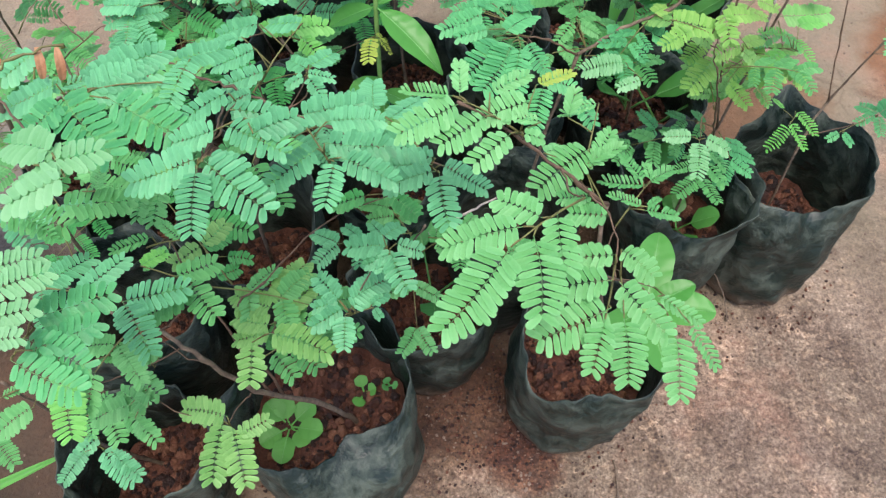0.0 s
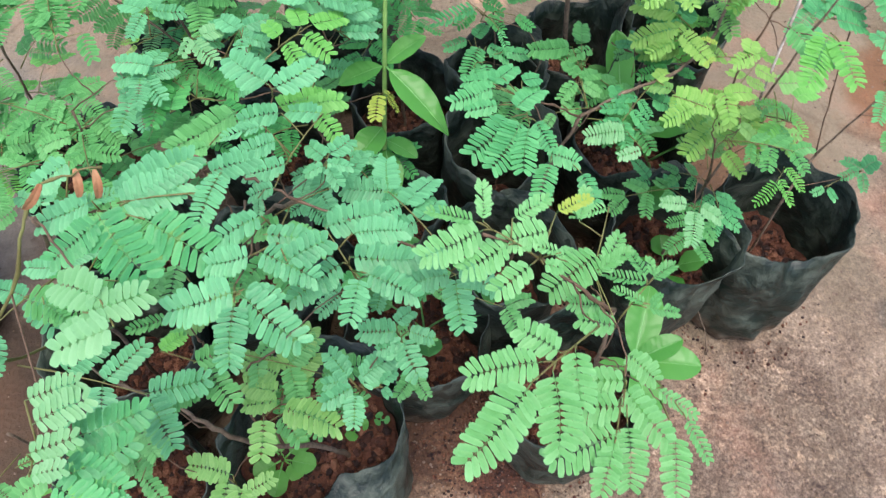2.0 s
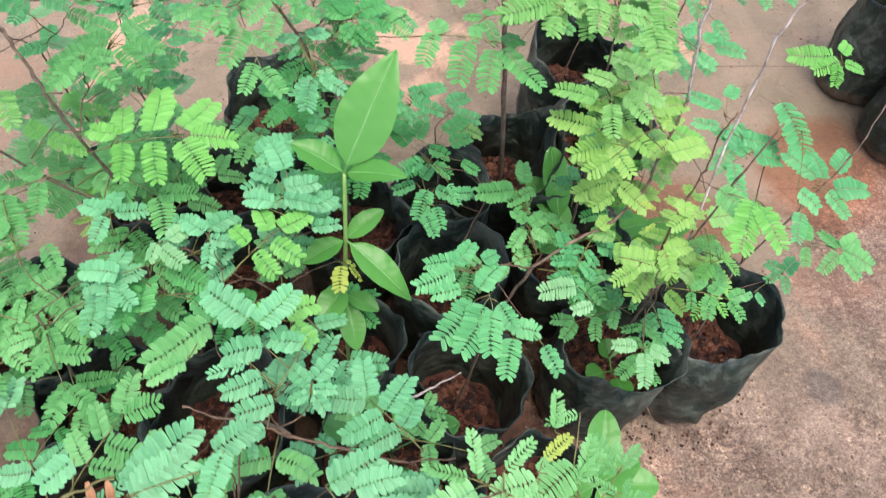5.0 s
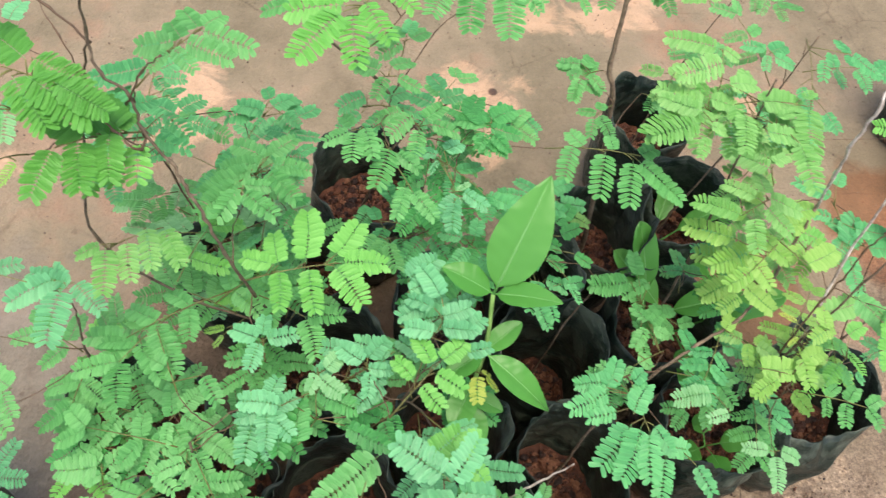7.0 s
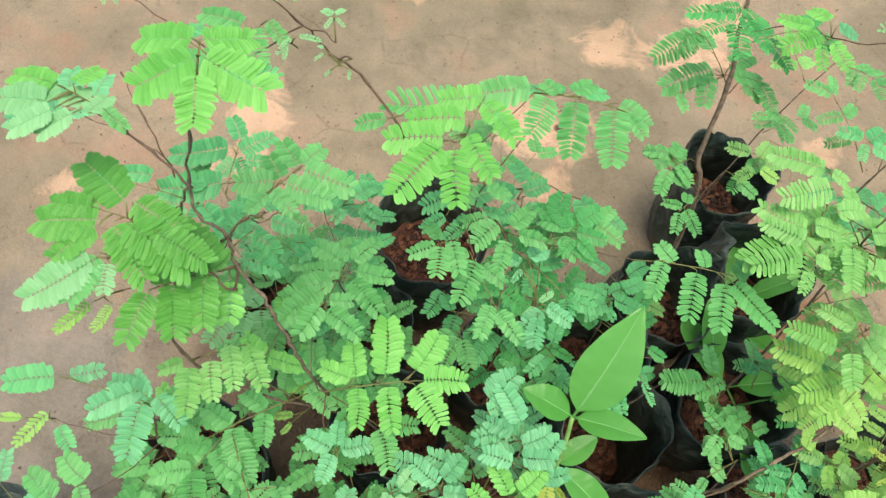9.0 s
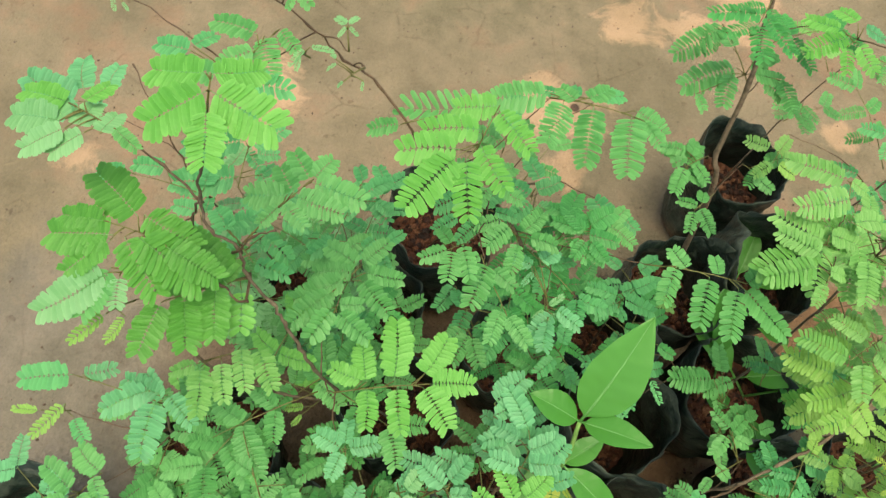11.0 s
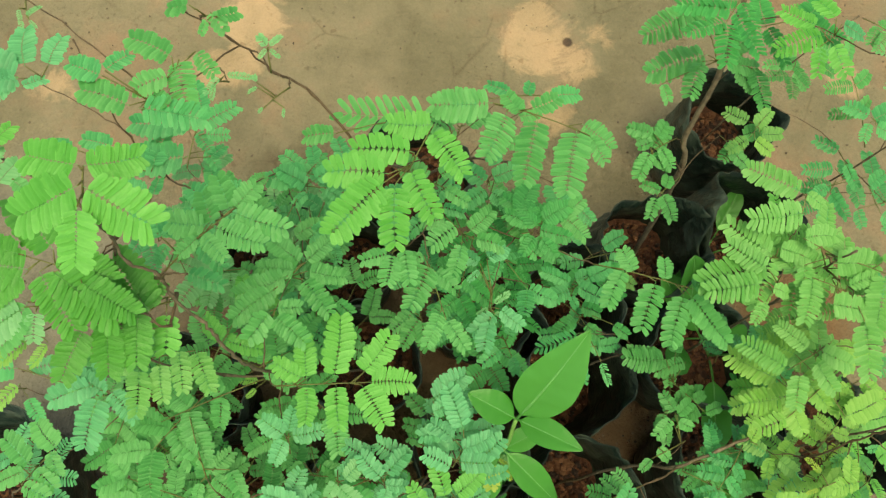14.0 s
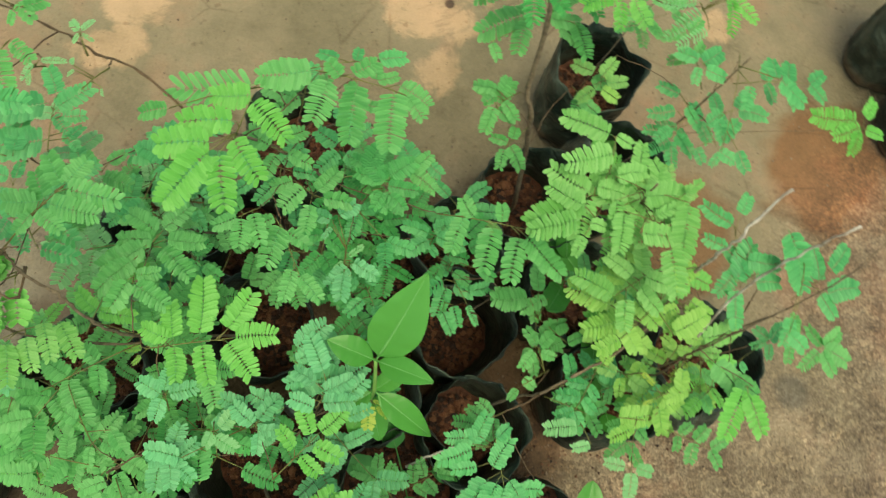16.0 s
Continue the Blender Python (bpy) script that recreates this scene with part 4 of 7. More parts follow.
leaf_at((0.145, 0.265, 0.488), "F", [((0.149, 0.277, 0.500), (0.122, 0.257, 0.495)), ((0.156, 0.306, 0.500), (0.136, 0.303, 0.495), "narrow"), ((0.139, 0.296, 0.500), (0.146, 0.321, 0.495), "narrow"), ((0.148, 0.265, 0.500), (0.162, 0.292, 0.495), "narrow"), ((0.147, 0.268, 0.500), (0.167, 0.283, 0.495), "narrow"), ((0.125, 0.274, 0.500), (0.137, 0.281, 0.495)), ((0.148, 0.249, 0.500), (0.132, 0.251, 0.495), "full", "G"), ((0.154, 0.237, 0.500), (0.136, 0.242, 0.495), "full", "G")])
leaf_at((0.169, 0.259, 0.453), "G", [((0.186, 0.278, 0.465), (0.162, 0.285, 0.460), "narrow"), ((0.184, 0.280, 0.465), (0.176, 0.302, 0.460), "narrow"), ((0.187, 0.279, 0.465), (0.204, 0.292, 0.460), "narrow"), ((0.188, 0.281, 0.465), (0.188, 0.296, 0.460), "narrow"), ((0.182, 0.262, 0.465), (0.202, 0.262, 0.460), "narrow"), ((0.182, 0.264, 0.465), (0.166, 0.275, 0.460), "narrow"), ((0.184, 0.264, 0.465), (0.193, 0.273, 0.460), "narrow")])
leaf_at((0.025, 0.248, 0.523), "B", [((0.019, 0.251, 0.535), (-0.004, 0.234, 0.530)), ((0.027, 0.244, 0.535), (0.023, 0.224, 0.530)), ((0.009, 0.269, 0.535), (0.037, 0.282, 0.530)), ((0.022, 0.266, 0.535), (0.047, 0.272, 0.530)), ((0.022, 0.254, 0.535), (0.051, 0.257, 0.530)), ((0.030, 0.246, 0.535), (0.054, 0.237, 0.530))])
leaf_at((0.063, 0.276, 0.488), "B", [((0.069, 0.267, 0.500), (0.038, 0.268, 0.495)), ((0.071, 0.263, 0.500), (0.046, 0.257, 0.495)), ((0.074, 0.267, 0.500), (0.097, 0.257, 0.495)), ((0.073, 0.262, 0.500), (0.078, 0.235, 0.495)), ((0.071, 0.271, 0.500), (0.051, 0.276, 0.495))])
leaf_at((0.042, 0.302, 0.418), "D", [((0.043, 0.294, 0.430), (0.059, 0.283, 0.425)), ((0.029, 0.294, 0.430), (0.008, 0.292, 0.425))])
leaf_at((-0.014, 0.263, 0.552), "B", [((-0.014, 0.258, 0.564), (-0.032, 0.249, 0.559)), ((-0.012, 0.249, 0.564), (0.007, 0.250, 0.559)), ((-0.013, 0.241, 0.564), (0.011, 0.232, 0.559)), ((-0.016, 0.239, 0.564), (-0.035, 0.237, 0.559)), ((-0.001, 0.237, 0.564), (0.015, 0.251, 0.559))])
leaf_at((-0.022, 0.228, 0.559), "B", [((-0.018, 0.220, 0.571), (-0.046, 0.213, 0.566)), ((-0.016, 0.219, 0.571), (0.008, 0.201, 0.566)), ((-0.018, 0.215, 0.571), (-0.018, 0.190, 0.566)), ((-0.015, 0.221, 0.571), (-0.002, 0.218, 0.566))])
leaf_at((-0.091, 0.299, 0.438), "G", [((-0.086, 0.288, 0.450), (-0.088, 0.265, 0.445)), ((-0.097, 0.287, 0.450), (-0.098, 0.268, 0.445))])
leaf_at((-0.038, 0.281, 0.543), "B", [((-0.080, 0.267, 0.555), (-0.053, 0.298, 0.550)), ((-0.079, 0.265, 0.555), (-0.053, 0.283, 0.550)), ((-0.037, 0.285, 0.555), (-0.046, 0.261, 0.550)), ((-0.043, 0.284, 0.555), (-0.025, 0.298, 0.550))])
leaf_at((-0.090, 0.264, 0.553), "T", [((-0.083, 0.257, 0.565), (-0.058, 0.230, 0.560)), ((-0.062, 0.254, 0.565), (-0.029, 0.239, 0.560)), ((-0.081, 0.253, 0.565), (-0.100, 0.236, 0.560)), ((-0.086, 0.262, 0.565), (-0.110, 0.254, 0.560), "full", "B")])
leaf_at((-0.106, 0.272, 0.548), "B", [((-0.103, 0.285, 0.560), (-0.119, 0.275, 0.555)), ((-0.097, 0.261, 0.560), (-0.081, 0.273, 0.555), "narrow")])
leaf_at((-0.061, 0.206, 0.583), "W", [((-0.064, 0.200, 0.595), (-0.046, 0.211, 0.590)), ((-0.059, 0.205, 0.595), (-0.079, 0.213, 0.590)), ((-0.054, 0.198, 0.595), (-0.072, 0.194, 0.590)), ((-0.052, 0.195, 0.595), (-0.073, 0.187, 0.590))])
leaf_at((-0.124, 0.265, 0.478), "G", [((-0.100, 0.258, 0.490), (-0.103, 0.278, 0.485), "narrow"), ((-0.116, 0.249, 0.490), (-0.085, 0.259, 0.485)), ((-0.145, 0.247, 0.490), (-0.113, 0.240, 0.485)), ((-0.134, 0.244, 0.490), (-0.115, 0.231, 0.485), "narrow")])
leaf_at((-0.090, 0.164, 0.548), "W", [((-0.094, 0.177, 0.560), (-0.078, 0.187, 0.555)), ((-0.089, 0.168, 0.560), (-0.073, 0.180, 0.555)), ((-0.088, 0.157, 0.560), (-0.074, 0.165, 0.555)), ((-0.085, 0.149, 0.560), (-0.076, 0.153, 0.555))])
leaf_at((-0.088, 0.168, 0.528), "T", [((-0.083, 0.167, 0.540), (-0.058, 0.182, 0.535)), ((-0.084, 0.159, 0.540), (-0.060, 0.148, 0.535)), ((-0.079, 0.154, 0.540), (-0.060, 0.168, 0.535)), ((-0.086, 0.150, 0.540), (-0.060, 0.140, 0.535))])
leaf_at((-0.129, 0.181, 0.408), "K", [((-0.127, 0.183, 0.420), (-0.121, 0.153, 0.415))])
leaf_at((-0.094, 0.218, 0.388), "G", [((-0.089, 0.213, 0.400), (-0.123, 0.206, 0.395), "narrow"), ((-0.173, 0.179, 0.400), (-0.158, 0.189, 0.395), "narrow"), ((-0.153, 0.174, 0.400), (-0.171, 0.162, 0.395))])
leaf_at((-0.033, 0.233, 0.363), "O", [((-0.031, 0.245, 0.375), (-0.017, 0.281, 0.370)), ((-0.028, 0.240, 0.375), (-0.013, 0.264, 0.370)), ((-0.033, 0.245, 0.375), (-0.061, 0.258, 0.370)), ((-0.033, 0.234, 0.375), (-0.058, 0.242, 0.370)), ((-0.032, 0.228, 0.375), (-0.056, 0.226, 0.370))])
leaf_at((-0.028, 0.221, 0.393), "O", [((-0.026, 0.216, 0.405), (0.009, 0.206, 0.400)), ((-0.035, 0.210, 0.405), (-0.035, 0.187, 0.400))])
leaf_at((-0.101, 0.321, 0.348), "D", [((-0.093, 0.321, 0.360), (-0.060, 0.315, 0.355)), ((-0.089, 0.296, 0.360), (-0.076, 0.309, 0.355)), ((-0.073, 0.290, 0.360), (-0.057, 0.291, 0.355)), ((-0.078, 0.275, 0.360), (-0.065, 0.284, 0.355))])
leaf_at((-0.059, 0.227, 0.448), "G", [((-0.064, 0.225, 0.460), (-0.046, 0.237, 0.455)), ((-0.056, 0.222, 0.460), (-0.041, 0.205, 0.455)), ((-0.055, 0.217, 0.460), (-0.080, 0.204, 0.455)), ((-0.083, 0.231, 0.460), (-0.074, 0.242, 0.455), "full", "K")])
leaf_at((-0.091, 0.253, 0.440), "G", [((-0.084, 0.253, 0.452), (-0.107, 0.247, 0.447), "narrow"), ((-0.073, 0.246, 0.452), (-0.087, 0.238, 0.447)), ((-0.068, 0.251, 0.452), (-0.083, 0.265, 0.447), "narrow")])
leaf_at((-0.069, 0.189, 0.313), "O", [((-0.067, 0.190, 0.325), (-0.099, 0.196, 0.320)), ((-0.069, 0.187, 0.325), (-0.072, 0.149, 0.320)), ((-0.063, 0.183, 0.325), (-0.051, 0.147, 0.320)), ((-0.059, 0.178, 0.325), (-0.041, 0.190, 0.320))])
leaf_at((-0.123, 0.205, 0.323), "G", [((-0.114, 0.235, 0.335), (-0.138, 0.221, 0.330)), ((-0.129, 0.216, 0.335), (-0.112, 0.203, 0.330)), ((-0.120, 0.204, 0.335), (-0.125, 0.187, 0.330)), ((-0.128, 0.195, 0.335), (-0.154, 0.186, 0.330)), ((-0.116, 0.193, 0.335), (-0.139, 0.206, 0.330)), ((-0.123, 0.186, 0.335), (-0.108, 0.172, 0.330)), ((-0.120, 0.224, 0.335), (-0.142, 0.226, 0.330))])
leaf_at((-0.202, 0.199, 0.208), "B", [((-0.198, 0.204, 0.220), (-0.216, 0.188, 0.215)), ((-0.206, 0.192, 0.220), (-0.221, 0.169, 0.215)), ((-0.193, 0.194, 0.220), (-0.166, 0.170, 0.215)), ((-0.184, 0.191, 0.220), (-0.162, 0.175, 0.215))])
leaf_at((0.019, 0.227, 0.404), "B", [((0.018, 0.227, 0.416), (-0.001, 0.218, 0.411)), ((0.015, 0.231, 0.416), (0.000, 0.249, 0.411)), ((0.022, 0.227, 0.416), (0.034, 0.242, 0.411)), ((0.021, 0.231, 0.416), (0.044, 0.249, 0.411)), ((0.019, 0.223, 0.416), (0.019, 0.204, 0.411)), ((0.015, 0.232, 0.416), (-0.001, 0.229, 0.411)), ((0.034, 0.229, 0.416), (0.041, 0.238, 0.411)), ((0.035, 0.227, 0.416), (0.039, 0.223, 0.411))])
leaf_at((0.042, 0.254, 0.438), "B", [((0.044, 0.249, 0.450), (0.021, 0.251, 0.445)), ((0.046, 0.247, 0.450), (0.042, 0.235, 0.445)), ((0.046, 0.245, 0.450), (0.056, 0.225, 0.445)), ((0.049, 0.250, 0.450), (0.063, 0.248, 0.445)), ((0.042, 0.254, 0.450), (0.051, 0.265, 0.445)), ((0.046, 0.243, 0.450), (0.032, 0.240, 0.445))])
leaf_at((-0.024, 0.323, 0.495), "B", [((-0.025, 0.355, 0.507), (-0.049, 0.353, 0.502)), ((-0.002, 0.356, 0.507), (-0.022, 0.361, 0.502)), ((-0.025, 0.337, 0.507), (-0.049, 0.331, 0.502)), ((-0.034, 0.346, 0.507), (-0.057, 0.342, 0.502), "narrow"), ((-0.018, 0.322, 0.507), (-0.041, 0.318, 0.502)), ((-0.023, 0.307, 0.507), (-0.037, 0.304, 0.502)), ((-0.031, 0.300, 0.507), (-0.031, 0.293, 0.502))])
leaf_at((-0.032, 0.369, 0.503), "B", [((-0.032, 0.368, 0.515), (-0.059, 0.392, 0.510)), ((-0.030, 0.365, 0.515), (-0.009, 0.390, 0.510))])
leaf_at((-0.008, 0.391, 0.455), "K", [((-0.038, 0.389, 0.467), (-0.012, 0.408, 0.462)), ((-0.019, 0.391, 0.467), (0.002, 0.402, 0.462)), ((-0.013, 0.386, 0.467), (-0.000, 0.373, 0.462))])
leaf_at((-0.001, 0.330, 0.482), "B", [((0.000, 0.335, 0.494), (-0.012, 0.348, 0.489)), ((0.001, 0.337, 0.494), (0.012, 0.352, 0.489)), ((0.000, 0.332, 0.494), (0.014, 0.333, 0.489)), ((-0.001, 0.330, 0.494), (-0.011, 0.327, 0.489)), ((0.001, 0.329, 0.494), (0.008, 0.320, 0.489))])
leaf_at((0.001, 0.468, 0.444), "B", [((-0.002, 0.463, 0.456), (0.018, 0.469, 0.451)), ((-0.003, 0.478, 0.456), (0.015, 0.493, 0.451)), ((-0.047, 0.487, 0.456), (-0.004, 0.498, 0.451))])
leaf_at((-0.033, 0.508, 0.455), "B", [((-0.039, 0.518, 0.467), (-0.014, 0.538, 0.462)), ((-0.040, 0.509, 0.467), (-0.017, 0.520, 0.462)), ((-0.027, 0.498, 0.467), (-0.047, 0.492, 0.462))])
leaf_at((-0.070, 0.400, 0.437), "G", [((-0.067, 0.399, 0.449), (-0.109, 0.373, 0.444)), ((-0.081, 0.371, 0.449), (-0.106, 0.361, 0.444))])
leaf_at((-0.080, 0.461, 0.428), "B", [((-0.051, 0.474, 0.440), (-0.079, 0.487, 0.435)), ((-0.058, 0.468, 0.440), (-0.066, 0.451, 0.435)), ((-0.079, 0.476, 0.440), (-0.102, 0.484, 0.435)), ((-0.108, 0.460, 0.440), (-0.093, 0.471, 0.435)), ((-0.132, 0.440, 0.440), (-0.161, 0.447, 0.435))])
leaf_at((-0.113, 0.439, 0.408), "D", [((-0.134, 0.452, 0.420), (-0.138, 0.414, 0.415)), ((-0.109, 0.456, 0.420), (-0.080, 0.441, 0.415)), ((-0.122, 0.417, 0.420), (-0.121, 0.449, 0.415)), ((-0.089, 0.428, 0.420), (-0.060, 0.413, 0.415))])
leaf_at((0.122, 0.436, 0.430), "T", [((0.102, 0.432, 0.442), (0.073, 0.423, 0.437)), ((0.108, 0.441, 0.442), (0.081, 0.441, 0.437)), ((0.101, 0.435, 0.442), (0.117, 0.459, 0.437)), ((0.105, 0.417, 0.442), (0.084, 0.415, 0.437)), ((0.121, 0.438, 0.442), (0.135, 0.447, 0.437)), ((0.113, 0.407, 0.442), (0.086, 0.381, 0.437)), ((0.120, 0.405, 0.442), (0.100, 0.371, 0.437)), ((0.125, 0.401, 0.442), (0.121, 0.368, 0.437)), ((0.129, 0.405, 0.442), (0.141, 0.386, 0.437)), ((0.116, 0.414, 0.442), (0.136, 0.437, 0.437))])
leaf_at((0.161, 0.394, 0.408), "T", [((0.142, 0.387, 0.420), (0.135, 0.358, 0.415)), ((0.140, 0.394, 0.420), (0.163, 0.391, 0.415)), ((0.163, 0.379, 0.420), (0.173, 0.359, 0.415))])
leaf_at((0.213, 0.448, 0.373), "W", [((0.210, 0.441, 0.385), (0.180, 0.439, 0.380)), ((0.220, 0.424, 0.385), (0.204, 0.421, 0.380))])
leaf_at((0.190, 0.553, 0.324), "G", [((0.186, 0.568, 0.336), (0.150, 0.570, 0.331)), ((0.195, 0.573, 0.336), (0.200, 0.603, 0.331)), ((0.205, 0.567, 0.336), (0.177, 0.556, 0.331)), ((0.182, 0.519, 0.336), (0.177, 0.504, 0.331)), ((0.193, 0.525, 0.336), (0.209, 0.542, 0.331)), ((0.216, 0.524, 0.336), (0.196, 0.511, 0.331)), ((0.209, 0.532, 0.336), (0.224, 0.538, 0.331)), ((0.220, 0.521, 0.336), (0.239, 0.526, 0.331))])
leaf_at((0.248, 0.587, 0.318), "T", [((0.245, 0.578, 0.330), (0.230, 0.585, 0.325)), ((0.242, 0.594, 0.330), (0.252, 0.593, 0.325))])
leaf_at((0.281, 0.525, 0.368), "K", [((0.285, 0.557, 0.380), (0.251, 0.578, 0.375)), ((0.276, 0.547, 0.380), (0.233, 0.542, 0.375)), ((0.297, 0.559, 0.380), (0.280, 0.568, 0.375))])
leaf_at((0.282, 0.544, 0.346), "D", [((0.270, 0.540, 0.358), (0.241, 0.550, 0.353)), ((0.263, 0.528, 0.358), (0.238, 0.524, 0.353)), ((0.266, 0.528, 0.358), (0.285, 0.527, 0.353))])
leaf_at((0.322, 0.575, 0.399), "K", [((0.324, 0.564, 0.411), (0.293, 0.560, 0.406)), ((0.315, 0.577, 0.411), (0.344, 0.564, 0.406)), ((0.308, 0.552, 0.411), (0.299, 0.544, 0.406))])
leaf_at((0.288, 0.471, 0.435), "L", [((0.292, 0.468, 0.447), (0.274, 0.461, 0.442)), ((0.284, 0.466, 0.447), (0.292, 0.484, 0.442)), ((0.262, 0.473, 0.447), (0.254, 0.484, 0.442), "narrow", "A"), ((0.259, 0.462, 0.447), (0.252, 0.458, 0.442), "narrow", "A")])
leaf_at((0.272, 0.442, 0.408), "L", [((0.235, 0.448, 0.420), (0.271, 0.447, 0.415)), ((0.274, 0.455, 0.420), (0.277, 0.432, 0.415)), ((0.250, 0.439, 0.420), (0.229, 0.429, 0.415)), ((0.273, 0.450, 0.420), (0.299, 0.459, 0.415))])
leaf_at((0.413, 0.508, 0.239), "K", [((0.397, 0.487, 0.251), (0.372, 0.463, 0.246), "narrow"), ((0.399, 0.491, 0.251), (0.410, 0.465, 0.246), "narrow"), ((0.407, 0.504, 0.251), (0.422, 0.479, 0.246), "narrow"), ((0.396, 0.506, 0.251), (0.393, 0.523, 0.246), "narrow")])
leaf_at((0.274, 0.405, 0.338), "W", [((0.264, 0.398, 0.350), (0.245, 0.403, 0.345)), ((0.268, 0.394, 0.350), (0.264, 0.366, 0.345)), ((0.273, 0.397, 0.350), (0.291, 0.389, 0.345))])
leaf_at((0.345, 0.468, 0.457), "K", [((0.331, 0.468, 0.469), (0.311, 0.427, 0.464)), ((0.333, 0.462, 0.469), (0.344, 0.428, 0.464))])
leaf_at((0.419, 0.582, 0.369), "T", [((0.404, 0.568, 0.381), (0.435, 0.567, 0.376)), ((0.396, 0.577, 0.381), (0.384, 0.606, 0.376)), ((0.384, 0.570, 0.381), (0.417, 0.608, 0.376)), ((0.383, 0.563, 0.381), (0.382, 0.524, 0.376))])
leaf_at((0.455, 0.595, 0.394), "T", [((0.433, 0.615, 0.406), (0.448, 0.557, 0.401)), ((0.417, 0.514, 0.406), (0.435, 0.498, 0.401))])
leaf_at((0.508, 0.524, 0.218), "T", [((0.500, 0.517, 0.230), (0.488, 0.533, 0.225)), ((0.500, 0.517, 0.230), (0.525, 0.534, 0.225)), ((0.499, 0.515, 0.230), (0.500, 0.496, 0.225)), ((0.497, 0.517, 0.230), (0.480, 0.512, 0.225)), ((0.456, 0.495, 0.230), (0.446, 0.491, 0.225)), ((0.459, 0.495, 0.230), (0.468, 0.485, 0.225))])
leaf_at((-0.276, 0.419, 0.338), "G", [((-0.276, 0.431, 0.350), (-0.310, 0.432, 0.345)), ((-0.275, 0.433, 0.350), (-0.295, 0.448, 0.345)), ((-0.273, 0.430, 0.350), (-0.242, 0.446, 0.345)), ((-0.274, 0.425, 0.350), (-0.289, 0.422, 0.345)), ((-0.272, 0.425, 0.350), (-0.263, 0.420, 0.345))])
leaf_at((-0.271, 0.481, 0.338), "G", [((-0.286, 0.472, 0.350), (-0.310, 0.491, 0.345)), ((-0.276, 0.464, 0.350), (-0.313, 0.460, 0.345)), ((-0.270, 0.468, 0.350), (-0.282, 0.487, 0.345)), ((-0.264, 0.470, 0.350), (-0.285, 0.448, 0.345)), ((-0.257, 0.465, 0.350), (-0.242, 0.477, 0.345)), ((-0.244, 0.464, 0.350), (-0.235, 0.469, 0.345)), ((-0.260, 0.472, 0.350), (-0.254, 0.457, 0.345))])
leaf_at((-0.222, 0.467, 0.373), "G", [((-0.217, 0.454, 0.385), (-0.223, 0.482, 0.380)), ((-0.213, 0.458, 0.385), (-0.198, 0.476, 0.380)), ((-0.211, 0.456, 0.385), (-0.190, 0.440, 0.380)), ((-0.219, 0.452, 0.385), (-0.222, 0.435, 0.380))])
leaf_at((-0.226, 0.422, 0.363), "G", [((-0.226, 0.436, 0.375), (-0.206, 0.431, 0.370)), ((-0.230, 0.438, 0.375), (-0.238, 0.421, 0.370)), ((-0.196, 0.442, 0.375), (-0.179, 0.429, 0.370)), ((-0.197, 0.434, 0.375), (-0.175, 0.433, 0.370)), ((-0.201, 0.417, 0.375), (-0.211, 0.407, 0.370)), ((-0.207, 0.418, 0.375), (-0.189, 0.405, 0.370)), ((-0.231, 0.416, 0.375), (-0.215, 0.403, 0.370))])
leaf_at((-0.075, 0.463, 0.443), "B", [((-0.071, 0.465, 0.455), (-0.056, 0.480, 0.450)), ((-0.073, 0.462, 0.455), (-0.090, 0.478, 0.450)), ((-0.072, 0.458, 0.455), (-0.055, 0.457, 0.450)), ((-0.070, 0.456, 0.455), (-0.073, 0.439, 0.450))])
leaf_at((-0.107, 0.467, 0.438), "W", [((-0.107, 0.459, 0.450), (-0.113, 0.448, 0.445)), ((-0.105, 0.456, 0.450), (-0.090, 0.444, 0.445)), ((-0.101, 0.460, 0.450), (-0.089, 0.474, 0.445))])
leaf_at((-0.059, 0.420, 0.460), "K", [((-0.028, 0.451, 0.472), (-0.036, 0.472, 0.467)), ((-0.022, 0.453, 0.472), (-0.002, 0.469, 0.467)), ((-0.041, 0.442, 0.472), (-0.053, 0.458, 0.467)), ((-0.027, 0.445, 0.472), (-0.008, 0.433, 0.467)), ((-0.037, 0.438, 0.472), (-0.024, 0.422, 0.467))])
leaf_at((-0.144, 0.477, 0.429), "B", [((-0.147, 0.490, 0.441), (-0.167, 0.502, 0.436)), ((-0.147, 0.488, 0.441), (-0.155, 0.470, 0.436)), ((-0.143, 0.490, 0.441), (-0.122, 0.495, 0.436)), ((-0.145, 0.492, 0.441), (-0.143, 0.511, 0.436))])
leaf_at((-0.145, 0.455, 0.420), "B", [((-0.141, 0.443, 0.432), (-0.160, 0.437, 0.427)), ((-0.139, 0.439, 0.432), (-0.123, 0.451, 0.427)), ((-0.143, 0.441, 0.432), (-0.144, 0.416, 0.427)), ((-0.141, 0.445, 0.432), (-0.135, 0.465, 0.427)), ((-0.139, 0.438, 0.432), (-0.126, 0.422, 0.427))])
leaf_at((-0.013, 0.489, 0.464), "B", [((-0.017, 0.498, 0.476), (-0.029, 0.529, 0.471)), ((-0.023, 0.491, 0.476), (-0.040, 0.502, 0.471)), ((-0.019, 0.484, 0.476), (0.005, 0.493, 0.471)), ((-0.024, 0.472, 0.476), (-0.044, 0.480, 0.471)), ((-0.020, 0.476, 0.476), (0.005, 0.476, 0.471))])
leaf_at((0.205, 0.624, 0.518), "Y", [((0.189, 0.620, 0.530), (0.144, 0.603, 0.525)), ((0.191, 0.620, 0.530), (0.183, 0.585, 0.525)), ((0.194, 0.623, 0.530), (0.166, 0.647, 0.525)), ((0.198, 0.628, 0.530), (0.225, 0.622, 0.525))])
